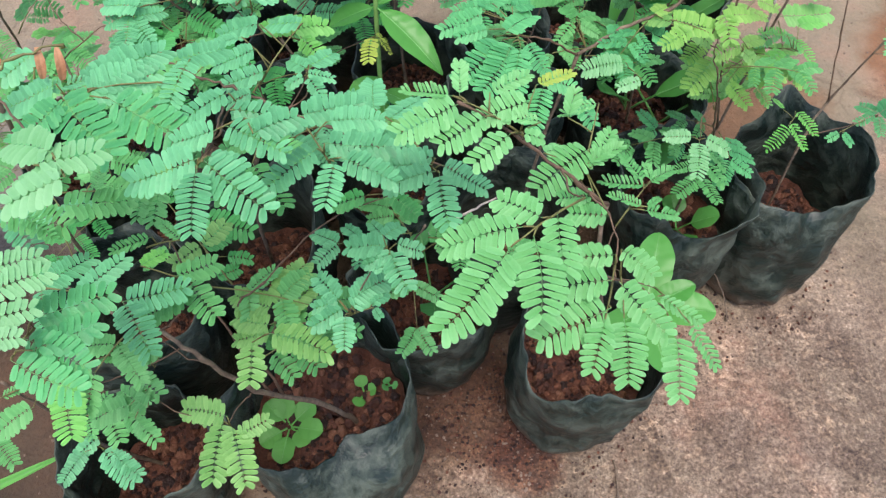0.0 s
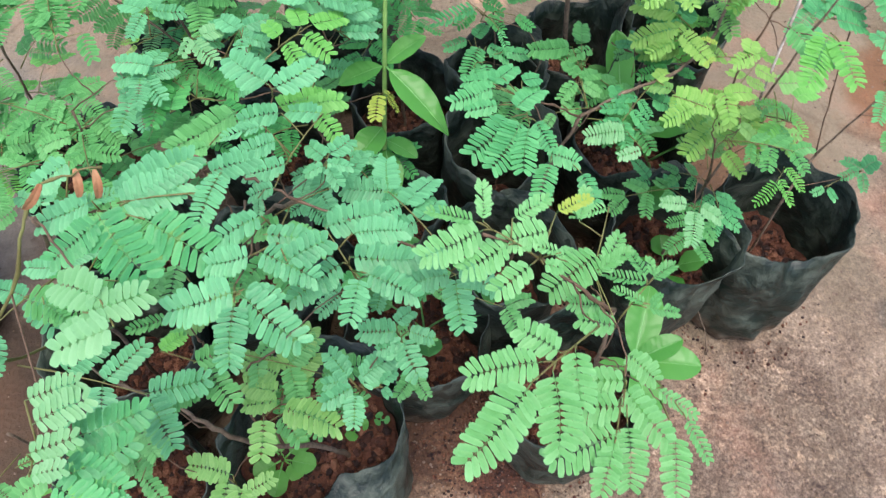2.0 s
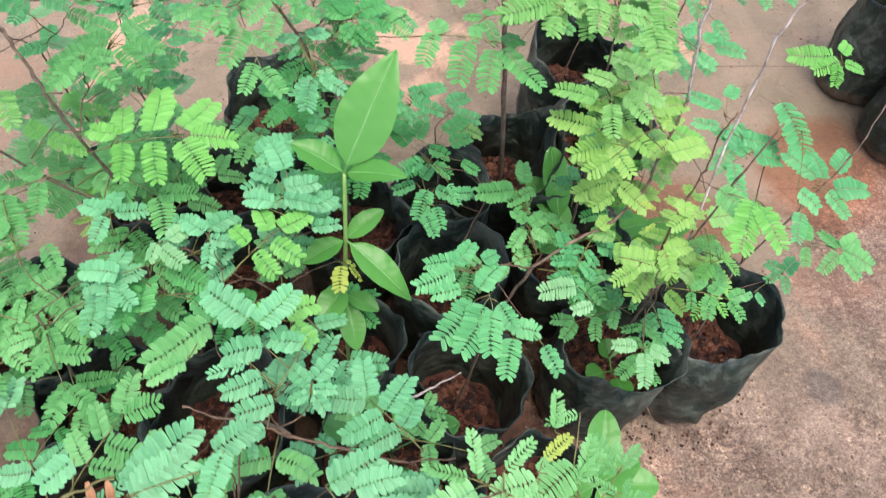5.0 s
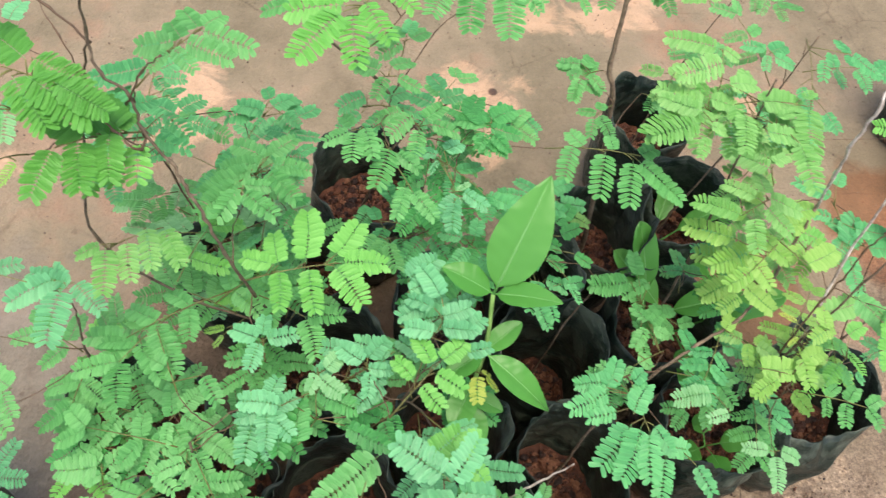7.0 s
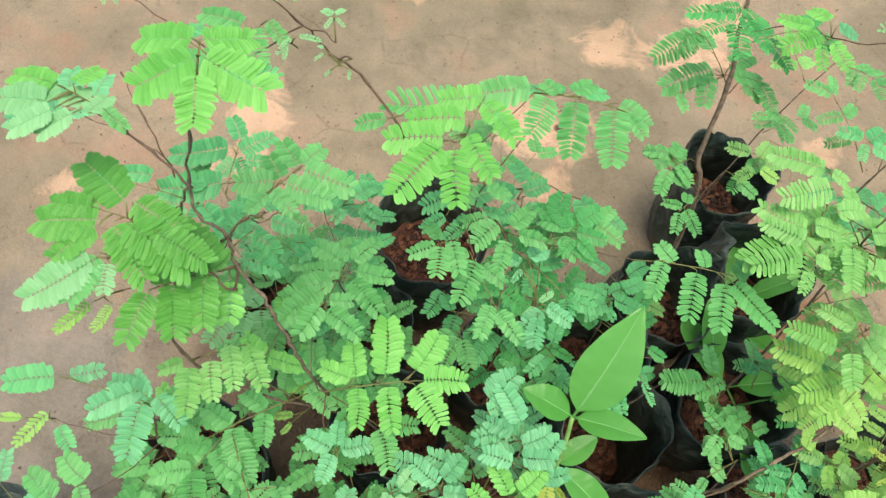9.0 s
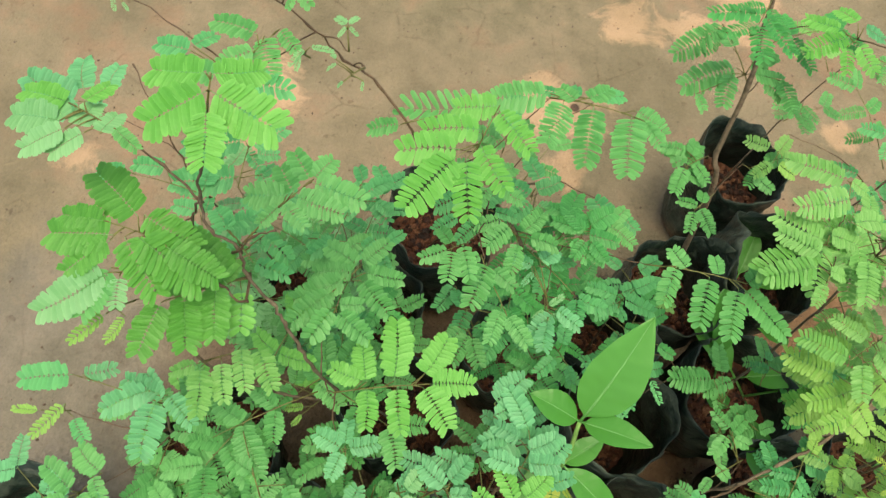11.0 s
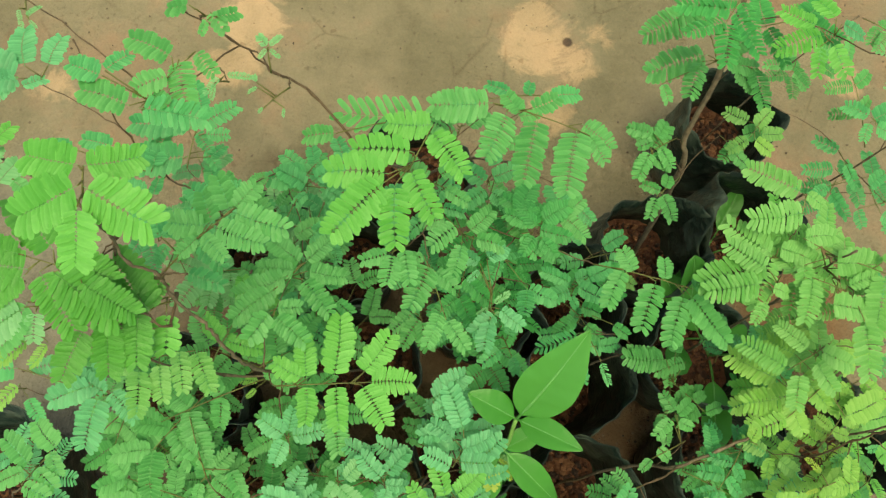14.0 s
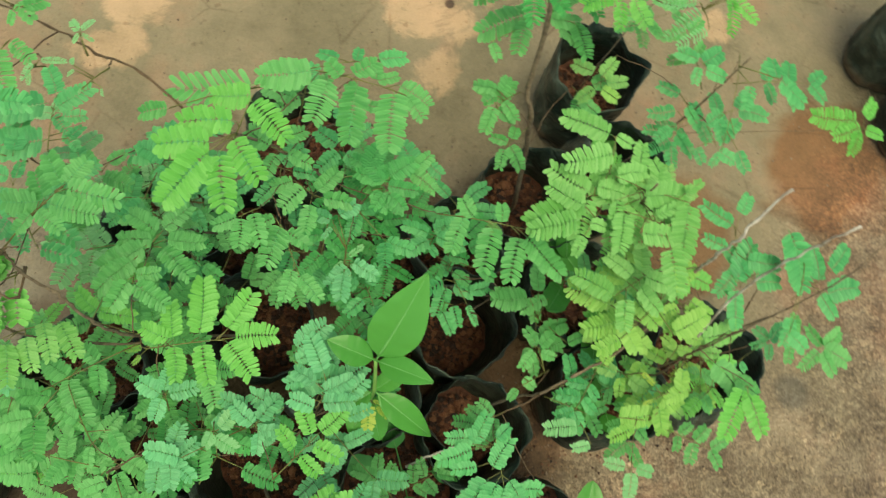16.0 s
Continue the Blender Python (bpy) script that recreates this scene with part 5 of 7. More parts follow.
leaf_at((0.233, 0.626, 0.528), "Y", [((0.210, 0.614, 0.540), (0.212, 0.593, 0.535)), ((0.231, 0.616, 0.540), (0.271, 0.617, 0.535)), ((0.268, 0.610, 0.540), (0.260, 0.568, 0.535)), ((0.266, 0.618, 0.540), (0.284, 0.629, 0.535), "narrow"), ((0.211, 0.633, 0.540), (0.239, 0.637, 0.535))])
leaf_at((0.307, 0.618, 0.418), "Y", [((0.302, 0.628, 0.430), (0.273, 0.659, 0.425)), ((0.306, 0.634, 0.430), (0.327, 0.647, 0.425)), ((0.303, 0.657, 0.430), (0.296, 0.684, 0.425))])
leaf_at((0.259, 0.569, 0.478), "Y", [((0.219, 0.547, 0.490), (0.190, 0.567, 0.485)), ((0.236, 0.562, 0.490), (0.218, 0.581, 0.485)), ((0.244, 0.565, 0.490), (0.249, 0.588, 0.485)), ((0.245, 0.562, 0.490), (0.275, 0.553, 0.485)), ((0.241, 0.554, 0.490), (0.258, 0.533, 0.485)), ((0.228, 0.545, 0.490), (0.227, 0.519, 0.485))])
leaf_at((0.290, 0.553, 0.354), "L", [((0.273, 0.545, 0.366), (0.239, 0.542, 0.361)), ((0.277, 0.547, 0.366), (0.312, 0.542, 0.361)), ((0.260, 0.566, 0.366), (0.287, 0.609, 0.361), "narrow")])
leaf_at((0.252, 0.572, 0.293), "G", [((0.256, 0.595, 0.305), (0.259, 0.620, 0.300)), ((0.255, 0.593, 0.305), (0.237, 0.594, 0.300)), ((0.257, 0.593, 0.305), (0.278, 0.593, 0.300))])
leaf_at((0.196, 0.551, 0.318), "G", [((0.186, 0.570, 0.330), (0.151, 0.573, 0.325)), ((0.198, 0.576, 0.330), (0.197, 0.600, 0.325)), ((0.191, 0.570, 0.330), (0.192, 0.545, 0.325)), ((0.200, 0.537, 0.330), (0.225, 0.542, 0.325)), ((0.197, 0.528, 0.330), (0.219, 0.516, 0.325)), ((0.189, 0.518, 0.330), (0.186, 0.532, 0.325)), ((0.185, 0.512, 0.330), (0.187, 0.491, 0.325))])
leaf_at((-0.065, 0.645, 0.601), "K", [((-0.062, 0.653, 0.613), (-0.098, 0.655, 0.608)), ((-0.076, 0.639, 0.613), (-0.112, 0.640, 0.608)), ((-0.078, 0.634, 0.613), (-0.108, 0.603, 0.608)), ((-0.072, 0.633, 0.613), (-0.070, 0.598, 0.608)), ((-0.064, 0.643, 0.613), (-0.048, 0.616, 0.608)), ((-0.053, 0.667, 0.613), (-0.032, 0.643, 0.608)), ((-0.051, 0.671, 0.613), (-0.078, 0.673, 0.608))])
leaf_at((-0.010, 0.704, 0.576), "G", [((-0.004, 0.693, 0.588), (-0.016, 0.665, 0.583)), ((0.016, 0.690, 0.588), (0.008, 0.649, 0.583)), ((0.041, 0.684, 0.588), (0.035, 0.643, 0.583)), ((0.044, 0.688, 0.588), (0.065, 0.674, 0.583)), ((0.005, 0.694, 0.588), (-0.004, 0.709, 0.583)), ((0.012, 0.696, 0.588), (0.030, 0.708, 0.583)), ((-0.013, 0.699, 0.588), (-0.052, 0.699, 0.583)), ((0.049, 0.680, 0.588), (0.060, 0.665, 0.583))])
leaf_at((-0.046, 0.697, 0.568), "G", [((-0.052, 0.693, 0.580), (-0.112, 0.694, 0.575), "narrow"), ((-0.111, 0.676, 0.580), (-0.131, 0.675, 0.575))])
leaf_at((0.046, 0.640, 0.461), "D", [((0.039, 0.655, 0.473), (0.014, 0.664, 0.468)), ((0.041, 0.657, 0.473), (0.064, 0.672, 0.468)), ((0.038, 0.650, 0.473), (0.065, 0.647, 0.468)), ((0.036, 0.652, 0.473), (0.027, 0.680, 0.468)), ((0.036, 0.645, 0.473), (0.027, 0.632, 0.468)), ((0.040, 0.643, 0.473), (0.053, 0.631, 0.468))])
leaf_at((0.087, 0.683, 0.438), "T", [((0.068, 0.663, 0.450), (0.055, 0.696, 0.445)), ((0.076, 0.678, 0.450), (0.089, 0.667, 0.445))])
leaf_at((0.079, 0.623, 0.479), "G", [((0.099, 0.617, 0.491), (0.088, 0.589, 0.486)), ((0.107, 0.615, 0.491), (0.100, 0.634, 0.486)), ((0.123, 0.609, 0.491), (0.115, 0.573, 0.486)), ((0.130, 0.610, 0.491), (0.132, 0.628, 0.486)), ((0.144, 0.600, 0.491), (0.135, 0.563, 0.486)), ((0.148, 0.600, 0.491), (0.178, 0.566, 0.486)), ((0.151, 0.604, 0.491), (0.169, 0.616, 0.486))])
leaf_at((-0.154, 0.525, 0.466), "K", [((-0.130, 0.530, 0.478), (-0.134, 0.559, 0.473)), ((-0.111, 0.531, 0.478), (-0.110, 0.577, 0.473)), ((-0.091, 0.535, 0.478), (-0.072, 0.565, 0.473)), ((-0.086, 0.529, 0.478), (-0.054, 0.530, 0.473)), ((-0.130, 0.526, 0.478), (-0.130, 0.499, 0.473)), ((-0.109, 0.527, 0.478), (-0.105, 0.496, 0.473)), ((-0.091, 0.527, 0.478), (-0.073, 0.499, 0.473)), ((-0.133, 0.531, 0.478), (-0.155, 0.541, 0.473)), ((-0.089, 0.537, 0.478), (-0.075, 0.554, 0.473))])
leaf_at((-0.237, 0.538, 0.500), "Y", [((-0.223, 0.535, 0.512), (-0.220, 0.510, 0.507)), ((-0.236, 0.531, 0.512), (-0.237, 0.501, 0.507)), ((-0.212, 0.545, 0.512), (-0.208, 0.517, 0.507)), ((-0.239, 0.533, 0.512), (-0.255, 0.529, 0.507)), ((-0.201, 0.544, 0.512), (-0.190, 0.518, 0.507))])
leaf_at((-0.198, 0.571, 0.574), "K", [((-0.234, 0.552, 0.586), (-0.235, 0.531, 0.581)), ((-0.225, 0.554, 0.586), (-0.225, 0.528, 0.581)), ((-0.216, 0.557, 0.586), (-0.211, 0.533, 0.581)), ((-0.200, 0.558, 0.586), (-0.200, 0.535, 0.581))])
leaf_at((-0.196, 0.577, 0.611), "G", [((-0.161, 0.610, 0.623), (-0.172, 0.631, 0.618)), ((-0.159, 0.611, 0.623), (-0.149, 0.627, 0.618)), ((-0.160, 0.609, 0.623), (-0.131, 0.602, 0.618)), ((-0.170, 0.602, 0.623), (-0.179, 0.621, 0.618)), ((-0.173, 0.601, 0.623), (-0.196, 0.603, 0.618)), ((-0.169, 0.600, 0.623), (-0.143, 0.593, 0.618)), ((-0.175, 0.596, 0.623), (-0.163, 0.584, 0.618)), ((-0.177, 0.594, 0.623), (-0.188, 0.585, 0.618))])
leaf_at((-0.145, 0.604, 0.483), "G", [((-0.138, 0.610, 0.495), (-0.162, 0.627, 0.490)), ((-0.141, 0.605, 0.495), (-0.170, 0.607, 0.490)), ((-0.147, 0.601, 0.495), (-0.183, 0.587, 0.490)), ((-0.133, 0.605, 0.495), (-0.106, 0.603, 0.490)), ((-0.136, 0.599, 0.495), (-0.116, 0.576, 0.490)), ((-0.156, 0.590, 0.495), (-0.184, 0.569, 0.490)), ((-0.135, 0.612, 0.495), (-0.116, 0.632, 0.490))])
leaf_at((-0.154, 0.571, 0.501), "G", [((-0.151, 0.569, 0.513), (-0.129, 0.552, 0.508)), ((-0.154, 0.572, 0.513), (-0.169, 0.553, 0.508)), ((-0.150, 0.575, 0.513), (-0.134, 0.577, 0.508))])
leaf_at((-0.236, 0.599, 0.672), "W", [((-0.269, 0.606, 0.684), (-0.281, 0.622, 0.679), "broad"), ((-0.271, 0.605, 0.684), (-0.296, 0.611, 0.679), "broad"), ((-0.268, 0.601, 0.684), (-0.289, 0.593, 0.679), "broad"), ((-0.263, 0.602, 0.684), (-0.260, 0.619, 0.679), "broad"), ((-0.252, 0.599, 0.684), (-0.248, 0.614, 0.679), "broad"), ((-0.259, 0.599, 0.684), (-0.276, 0.591, 0.679), "broad"), ((-0.269, 0.615, 0.684), (-0.293, 0.625, 0.679), "broad", "K"), ((-0.262, 0.616, 0.684), (-0.254, 0.630, 0.679), "broad", "K"), ((-0.246, 0.602, 0.684), (-0.236, 0.594, 0.679), "broad", "G")])
leaf_at((-0.351, 0.749, 0.474), "B", [((-0.361, 0.747, 0.486), (-0.409, 0.775, 0.481)), ((-0.361, 0.747, 0.486), (-0.409, 0.744, 0.481)), ((-0.358, 0.757, 0.486), (-0.368, 0.794, 0.481)), ((-0.341, 0.758, 0.486), (-0.337, 0.787, 0.481)), ((-0.361, 0.747, 0.486), (-0.380, 0.733, 0.481)), ((-0.358, 0.740, 0.486), (-0.345, 0.751, 0.481))])
leaf_at((-0.208, 0.657, 0.643), "G", [((-0.210, 0.654, 0.655), (-0.239, 0.664, 0.650)), ((-0.192, 0.672, 0.655), (-0.211, 0.666, 0.650)), ((-0.188, 0.682, 0.655), (-0.183, 0.657, 0.650)), ((-0.192, 0.683, 0.655), (-0.218, 0.696, 0.650)), ((-0.180, 0.687, 0.655), (-0.170, 0.677, 0.650)), ((-0.205, 0.653, 0.655), (-0.172, 0.651, 0.650), "full", "T"), ((-0.226, 0.670, 0.655), (-0.247, 0.679, 0.650), "full", "T"), ((-0.225, 0.673, 0.655), (-0.216, 0.686, 0.650), "full", "T"), ((-0.190, 0.655, 0.655), (-0.201, 0.664, 0.650))])
leaf_at((-0.189, 0.576, 0.738), "K", [((-0.188, 0.587, 0.750), (-0.210, 0.592, 0.745), "wide"), ((-0.187, 0.579, 0.750), (-0.209, 0.568, 0.745), "wide"), ((-0.186, 0.587, 0.750), (-0.168, 0.594, 0.745), "wide"), ((-0.185, 0.579, 0.750), (-0.161, 0.567, 0.745), "wide"), ((-0.186, 0.571, 0.750), (-0.186, 0.550, 0.745), "wide")])
leaf_at((-0.232, 0.571, 0.618), "E", [((-0.259, 0.571, 0.630), (-0.294, 0.575, 0.625), "broad"), ((-0.248, 0.582, 0.630), (-0.276, 0.610, 0.625), "broad"), ((-0.245, 0.583, 0.630), (-0.219, 0.568, 0.625), "broad"), ((-0.253, 0.570, 0.630), (-0.235, 0.542, 0.625), "broad"), ((-0.246, 0.570, 0.630), (-0.214, 0.548, 0.625), "broad"), ((-0.231, 0.565, 0.630), (-0.205, 0.550, 0.625), "broad"), ((-0.260, 0.568, 0.630), (-0.283, 0.553, 0.625), "broad"), ((-0.265, 0.579, 0.630), (-0.289, 0.585, 0.625), "broad")])
leaf_at((-0.254, 0.565, 0.613), "W", [((-0.260, 0.552, 0.625), (-0.295, 0.533, 0.620)), ((-0.259, 0.555, 0.625), (-0.273, 0.531, 0.620), "full", "G"), ((-0.254, 0.550, 0.625), (-0.255, 0.535, 0.620))])
leaf_at((-0.257, 0.550, 0.588), "L", [((-0.267, 0.538, 0.600), (-0.285, 0.524, 0.595), "narrow"), ((-0.257, 0.537, 0.600), (-0.267, 0.524, 0.595), "narrow")])
leaf_at((-0.267, 0.514, 0.480), "B", [((-0.272, 0.520, 0.492), (-0.303, 0.508, 0.487)), ((-0.267, 0.513, 0.492), (-0.275, 0.478, 0.487)), ((-0.263, 0.513, 0.492), (-0.279, 0.533, 0.487)), ((-0.260, 0.517, 0.492), (-0.243, 0.498, 0.487)), ((-0.323, 0.530, 0.492), (-0.360, 0.527, 0.487), "full", "T"), ((-0.317, 0.530, 0.492), (-0.298, 0.536, 0.487)), ((-0.265, 0.517, 0.492), (-0.291, 0.529, 0.487))])
leaf_at((-0.350, 0.520, 0.418), "L", [((-0.367, 0.518, 0.430), (-0.389, 0.520, 0.425), "narrow"), ((-0.350, 0.523, 0.430), (-0.371, 0.501, 0.425), "narrow"), ((-0.342, 0.513, 0.430), (-0.334, 0.498, 0.425), "full", "T")])
leaf_at((-0.341, 0.461, 0.401), "G", [((-0.341, 0.463, 0.413), (-0.367, 0.482, 0.408)), ((-0.343, 0.459, 0.413), (-0.369, 0.447, 0.408)), ((-0.328, 0.474, 0.413), (-0.320, 0.456, 0.408)), ((-0.345, 0.449, 0.413), (-0.328, 0.439, 0.408)), ((-0.322, 0.476, 0.413), (-0.345, 0.496, 0.408)), ((-0.337, 0.461, 0.413), (-0.323, 0.446, 0.408))])
leaf_at((-0.061, 0.625, 0.506), "G", [((-0.073, 0.619, 0.518), (-0.081, 0.633, 0.513)), ((-0.075, 0.615, 0.518), (-0.094, 0.610, 0.513)), ((-0.073, 0.615, 0.518), (-0.076, 0.594, 0.513)), ((-0.065, 0.619, 0.518), (-0.060, 0.596, 0.513))])
leaf_at((-0.007, 0.610, 0.378), "T", [((-0.014, 0.597, 0.390), (-0.036, 0.572, 0.385)), ((-0.021, 0.617, 0.390), (-0.039, 0.627, 0.385)), ((-0.014, 0.612, 0.390), (0.005, 0.625, 0.385)), ((-0.009, 0.597, 0.390), (0.005, 0.578, 0.385)), ((-0.024, 0.627, 0.390), (-0.039, 0.643, 0.385)), ((-0.039, 0.636, 0.390), (-0.043, 0.659, 0.385)), ((-0.053, 0.615, 0.390), (-0.058, 0.632, 0.385))])
leaf_at((-0.048, 0.596, 0.391), "G", [((-0.049, 0.589, 0.403), (-0.062, 0.564, 0.398)), ((-0.047, 0.586, 0.403), (-0.040, 0.563, 0.398)), ((-0.054, 0.593, 0.403), (-0.071, 0.578, 0.398))])
leaf_at((0.004, 0.601, 0.466), "B", [((-0.007, 0.620, 0.478), (-0.024, 0.630, 0.473)), ((-0.002, 0.624, 0.478), (0.013, 0.636, 0.473)), ((-0.007, 0.615, 0.478), (-0.015, 0.607, 0.473), "narrow"), ((0.005, 0.582, 0.478), (-0.011, 0.568, 0.473)), ((0.008, 0.586, 0.478), (0.026, 0.574, 0.473)), ((0.001, 0.577, 0.478), (-0.002, 0.556, 0.473))])
leaf_at((0.083, 0.620, 0.395), "T", [((0.080, 0.622, 0.407), (0.056, 0.633, 0.402)), ((0.082, 0.625, 0.407), (0.107, 0.635, 0.402)), ((0.079, 0.617, 0.407), (0.060, 0.607, 0.402)), ((0.084, 0.620, 0.407), (0.113, 0.611, 0.402)), ((0.079, 0.612, 0.407), (0.085, 0.603, 0.402)), ((0.094, 0.628, 0.407), (0.117, 0.641, 0.402))])
leaf_at((0.107, 0.589, 0.348), "T", [((0.098, 0.587, 0.360), (0.059, 0.572, 0.355), "narrow"), ((0.117, 0.562, 0.360), (0.126, 0.542, 0.355), "narrow")])
leaf_at((0.010, 0.560, 0.388), "D", [((0.008, 0.558, 0.400), (-0.013, 0.572, 0.395)), ((0.008, 0.554, 0.400), (0.024, 0.531, 0.395)), ((0.013, 0.563, 0.400), (0.029, 0.580, 0.395)), ((0.020, 0.563, 0.400), (0.041, 0.547, 0.395)), ((0.008, 0.549, 0.400), (-0.018, 0.529, 0.395))])
leaf_at((-0.014, 0.498, 0.419), "B", [((-0.010, 0.503, 0.431), (-0.020, 0.534, 0.426)), ((-0.014, 0.489, 0.431), (0.016, 0.504, 0.426)), ((-0.029, 0.510, 0.431), (-0.042, 0.518, 0.426))])
leaf_at((-0.167, 0.700, 0.439), "T", [((-0.143, 0.696, 0.451), (-0.176, 0.691, 0.446)), ((-0.139, 0.702, 0.451), (-0.144, 0.719, 0.446)), ((-0.161, 0.691, 0.451), (-0.156, 0.704, 0.446)), ((-0.129, 0.692, 0.451), (-0.117, 0.706, 0.446)), ((-0.131, 0.687, 0.451), (-0.118, 0.669, 0.446))])
leaf_at((-0.214, 0.607, 0.538), "T", [((-0.223, 0.614, 0.550), (-0.206, 0.625, 0.545)), ((-0.215, 0.607, 0.550), (-0.223, 0.596, 0.545)), ((-0.197, 0.608, 0.550), (-0.181, 0.594, 0.545)), ((-0.202, 0.589, 0.550), (-0.180, 0.583, 0.545)), ((-0.219, 0.611, 0.550), (-0.231, 0.628, 0.545))])
leaf_at((0.180, 0.724, 0.407), "G", [((0.158, 0.705, 0.419), (0.143, 0.713, 0.414)), ((0.158, 0.703, 0.419), (0.169, 0.681, 0.414)), ((0.161, 0.708, 0.419), (0.167, 0.722, 0.414)), ((0.153, 0.700, 0.419), (0.148, 0.682, 0.414))])
leaf_at((0.171, 0.735, 0.418), "G", [((0.146, 0.740, 0.430), (0.166, 0.765, 0.425)), ((0.144, 0.745, 0.430), (0.132, 0.764, 0.425)), ((0.141, 0.734, 0.430), (0.134, 0.719, 0.425)), ((0.146, 0.734, 0.430), (0.163, 0.726, 0.425))])
leaf_at((0.181, 0.781, 0.495), "G", [((0.157, 0.829, 0.507), (0.121, 0.808, 0.502)), ((0.162, 0.834, 0.507), (0.144, 0.810, 0.502)), ((0.167, 0.789, 0.507), (0.122, 0.773, 0.502)), ((0.162, 0.783, 0.507), (0.153, 0.755, 0.502)), ((0.167, 0.809, 0.507), (0.164, 0.833, 0.502)), ((0.129, 0.762, 0.507), (0.135, 0.750, 0.502)), ((0.181, 0.794, 0.507), (0.209, 0.814, 0.502)), ((0.180, 0.784, 0.507), (0.210, 0.784, 0.502))])
leaf_at((0.253, 0.798, 0.336), "G", [((0.257, 0.780, 0.348), (0.276, 0.764, 0.343)), ((0.270, 0.793, 0.348), (0.298, 0.804, 0.343)), ((0.263, 0.787, 0.348), (0.251, 0.769, 0.343))])
leaf_at((0.201, 0.609, 0.524), "Y", [((0.181, 0.601, 0.536), (0.145, 0.595, 0.531)), ((0.186, 0.611, 0.536), (0.161, 0.630, 0.531)), ((0.183, 0.588, 0.536), (0.176, 0.574, 0.531)), ((0.188, 0.598, 0.536), (0.202, 0.595, 0.531))])
leaf_at((0.210, 0.641, 0.534), "Y", [((0.210, 0.664, 0.546), (0.175, 0.683, 0.541)), ((0.211, 0.650, 0.546), (0.175, 0.645, 0.541)), ((0.213, 0.664, 0.546), (0.227, 0.658, 0.541))])
leaf_at((0.243, 0.614, 0.511), "Y", [((0.230, 0.644, 0.523), (0.203, 0.640, 0.518)), ((0.237, 0.639, 0.523), (0.247, 0.667, 0.518)), ((0.246, 0.617, 0.523), (0.258, 0.643, 0.518)), ((0.213, 0.611, 0.523), (0.198, 0.640, 0.518)), ((0.214, 0.607, 0.523), (0.209, 0.584, 0.518)), ((0.243, 0.610, 0.523), (0.279, 0.608, 0.518)), ((0.237, 0.602, 0.523), (0.225, 0.622, 0.518)), ((0.249, 0.587, 0.523), (0.231, 0.584, 0.518)), ((0.255, 0.596, 0.523), (0.274, 0.573, 0.518)), ((0.233, 0.606, 0.523), (0.226, 0.587, 0.518))])
leaf_at((0.281, 0.552, 0.449), "L", [((0.261, 0.576, 0.461), (0.249, 0.591, 0.456)), ((0.225, 0.543, 0.461), (0.192, 0.561, 0.456)), ((0.246, 0.549, 0.461), (0.268, 0.524, 0.456)), ((0.239, 0.533, 0.461), (0.203, 0.524, 0.456)), ((0.233, 0.528, 0.461), (0.248, 0.503, 0.456)), ((0.279, 0.575, 0.461), (0.287, 0.550, 0.456)), ((0.272, 0.561, 0.461), (0.308, 0.571, 0.456)), ((0.277, 0.516, 0.461), (0.313, 0.531, 0.456)), ((0.231, 0.514, 0.461), (0.211, 0.505, 0.456)), ((0.242, 0.562, 0.461), (0.224, 0.574, 0.456))])
leaf_at((0.330, 0.490, 0.346), "L", [((0.324, 0.484, 0.358), (0.330, 0.450, 0.353)), ((0.317, 0.474, 0.358), (0.301, 0.457, 0.353)), ((0.340, 0.473, 0.358), (0.358, 0.448, 0.353)), ((0.314, 0.496, 0.358), (0.293, 0.510, 0.353)), ((0.290, 0.497, 0.358), (0.271, 0.475, 0.353)), ((0.293, 0.470, 0.358), (0.268, 0.443, 0.353)), ((0.296, 0.445, 0.358), (0.311, 0.427, 0.353)), ((0.352, 0.516, 0.358), (0.399, 0.527, 0.353), "full", "Y")])
leaf_at((0.336, 0.490, 0.438), "G", [((0.315, 0.491, 0.450), (0.340, 0.460, 0.445)), ((0.333, 0.475, 0.450), (0.355, 0.460, 0.445))])
leaf_at((0.512, 0.513, 0.298), "G", [((0.478, 0.514, 0.310), (0.494, 0.540, 0.305)), ((0.477, 0.508, 0.310), (0.474, 0.489, 0.305)), ((0.513, 0.503, 0.310), (0.505, 0.527, 0.305)), ((0.513, 0.503, 0.310), (0.544, 0.519, 0.305)), ((0.513, 0.503, 0.310), (0.544, 0.485, 0.305)), ((0.512, 0.500, 0.310), (0.526, 0.474, 0.305)), ((0.509, 0.500, 0.310), (0.488, 0.482, 0.305))])
leaf_at((0.480, 0.556, 0.318), "T", [((0.508, 0.572, 0.330), (0.512, 0.612, 0.325)), ((0.513, 0.559, 0.330), (0.558, 0.564, 0.325)), ((0.506, 0.560, 0.330), (0.526, 0.534, 0.325)), ((0.502, 0.572, 0.330), (0.484, 0.611, 0.325)), ((0.523, 0.584, 0.330), (0.553, 0.610, 0.325)), ((0.470, 0.537, 0.330), (0.460, 0.507, 0.325))])
leaf_at((0.400, 0.793, 0.423), "T", [((0.430, 0.760, 0.435), (0.456, 0.737, 0.430)), ((0.427, 0.760, 0.435), (0.429, 0.783, 0.430)), ((0.399, 0.754, 0.435), (0.393, 0.732, 0.430)), ((0.360, 0.720, 0.435), (0.366, 0.698, 0.430)), ((0.358, 0.686, 0.435), (0.349, 0.675, 0.430)), ((0.374, 0.703, 0.435), (0.371, 0.711, 0.430)), ((0.375, 0.688, 0.435), (0.385, 0.669, 0.430))])
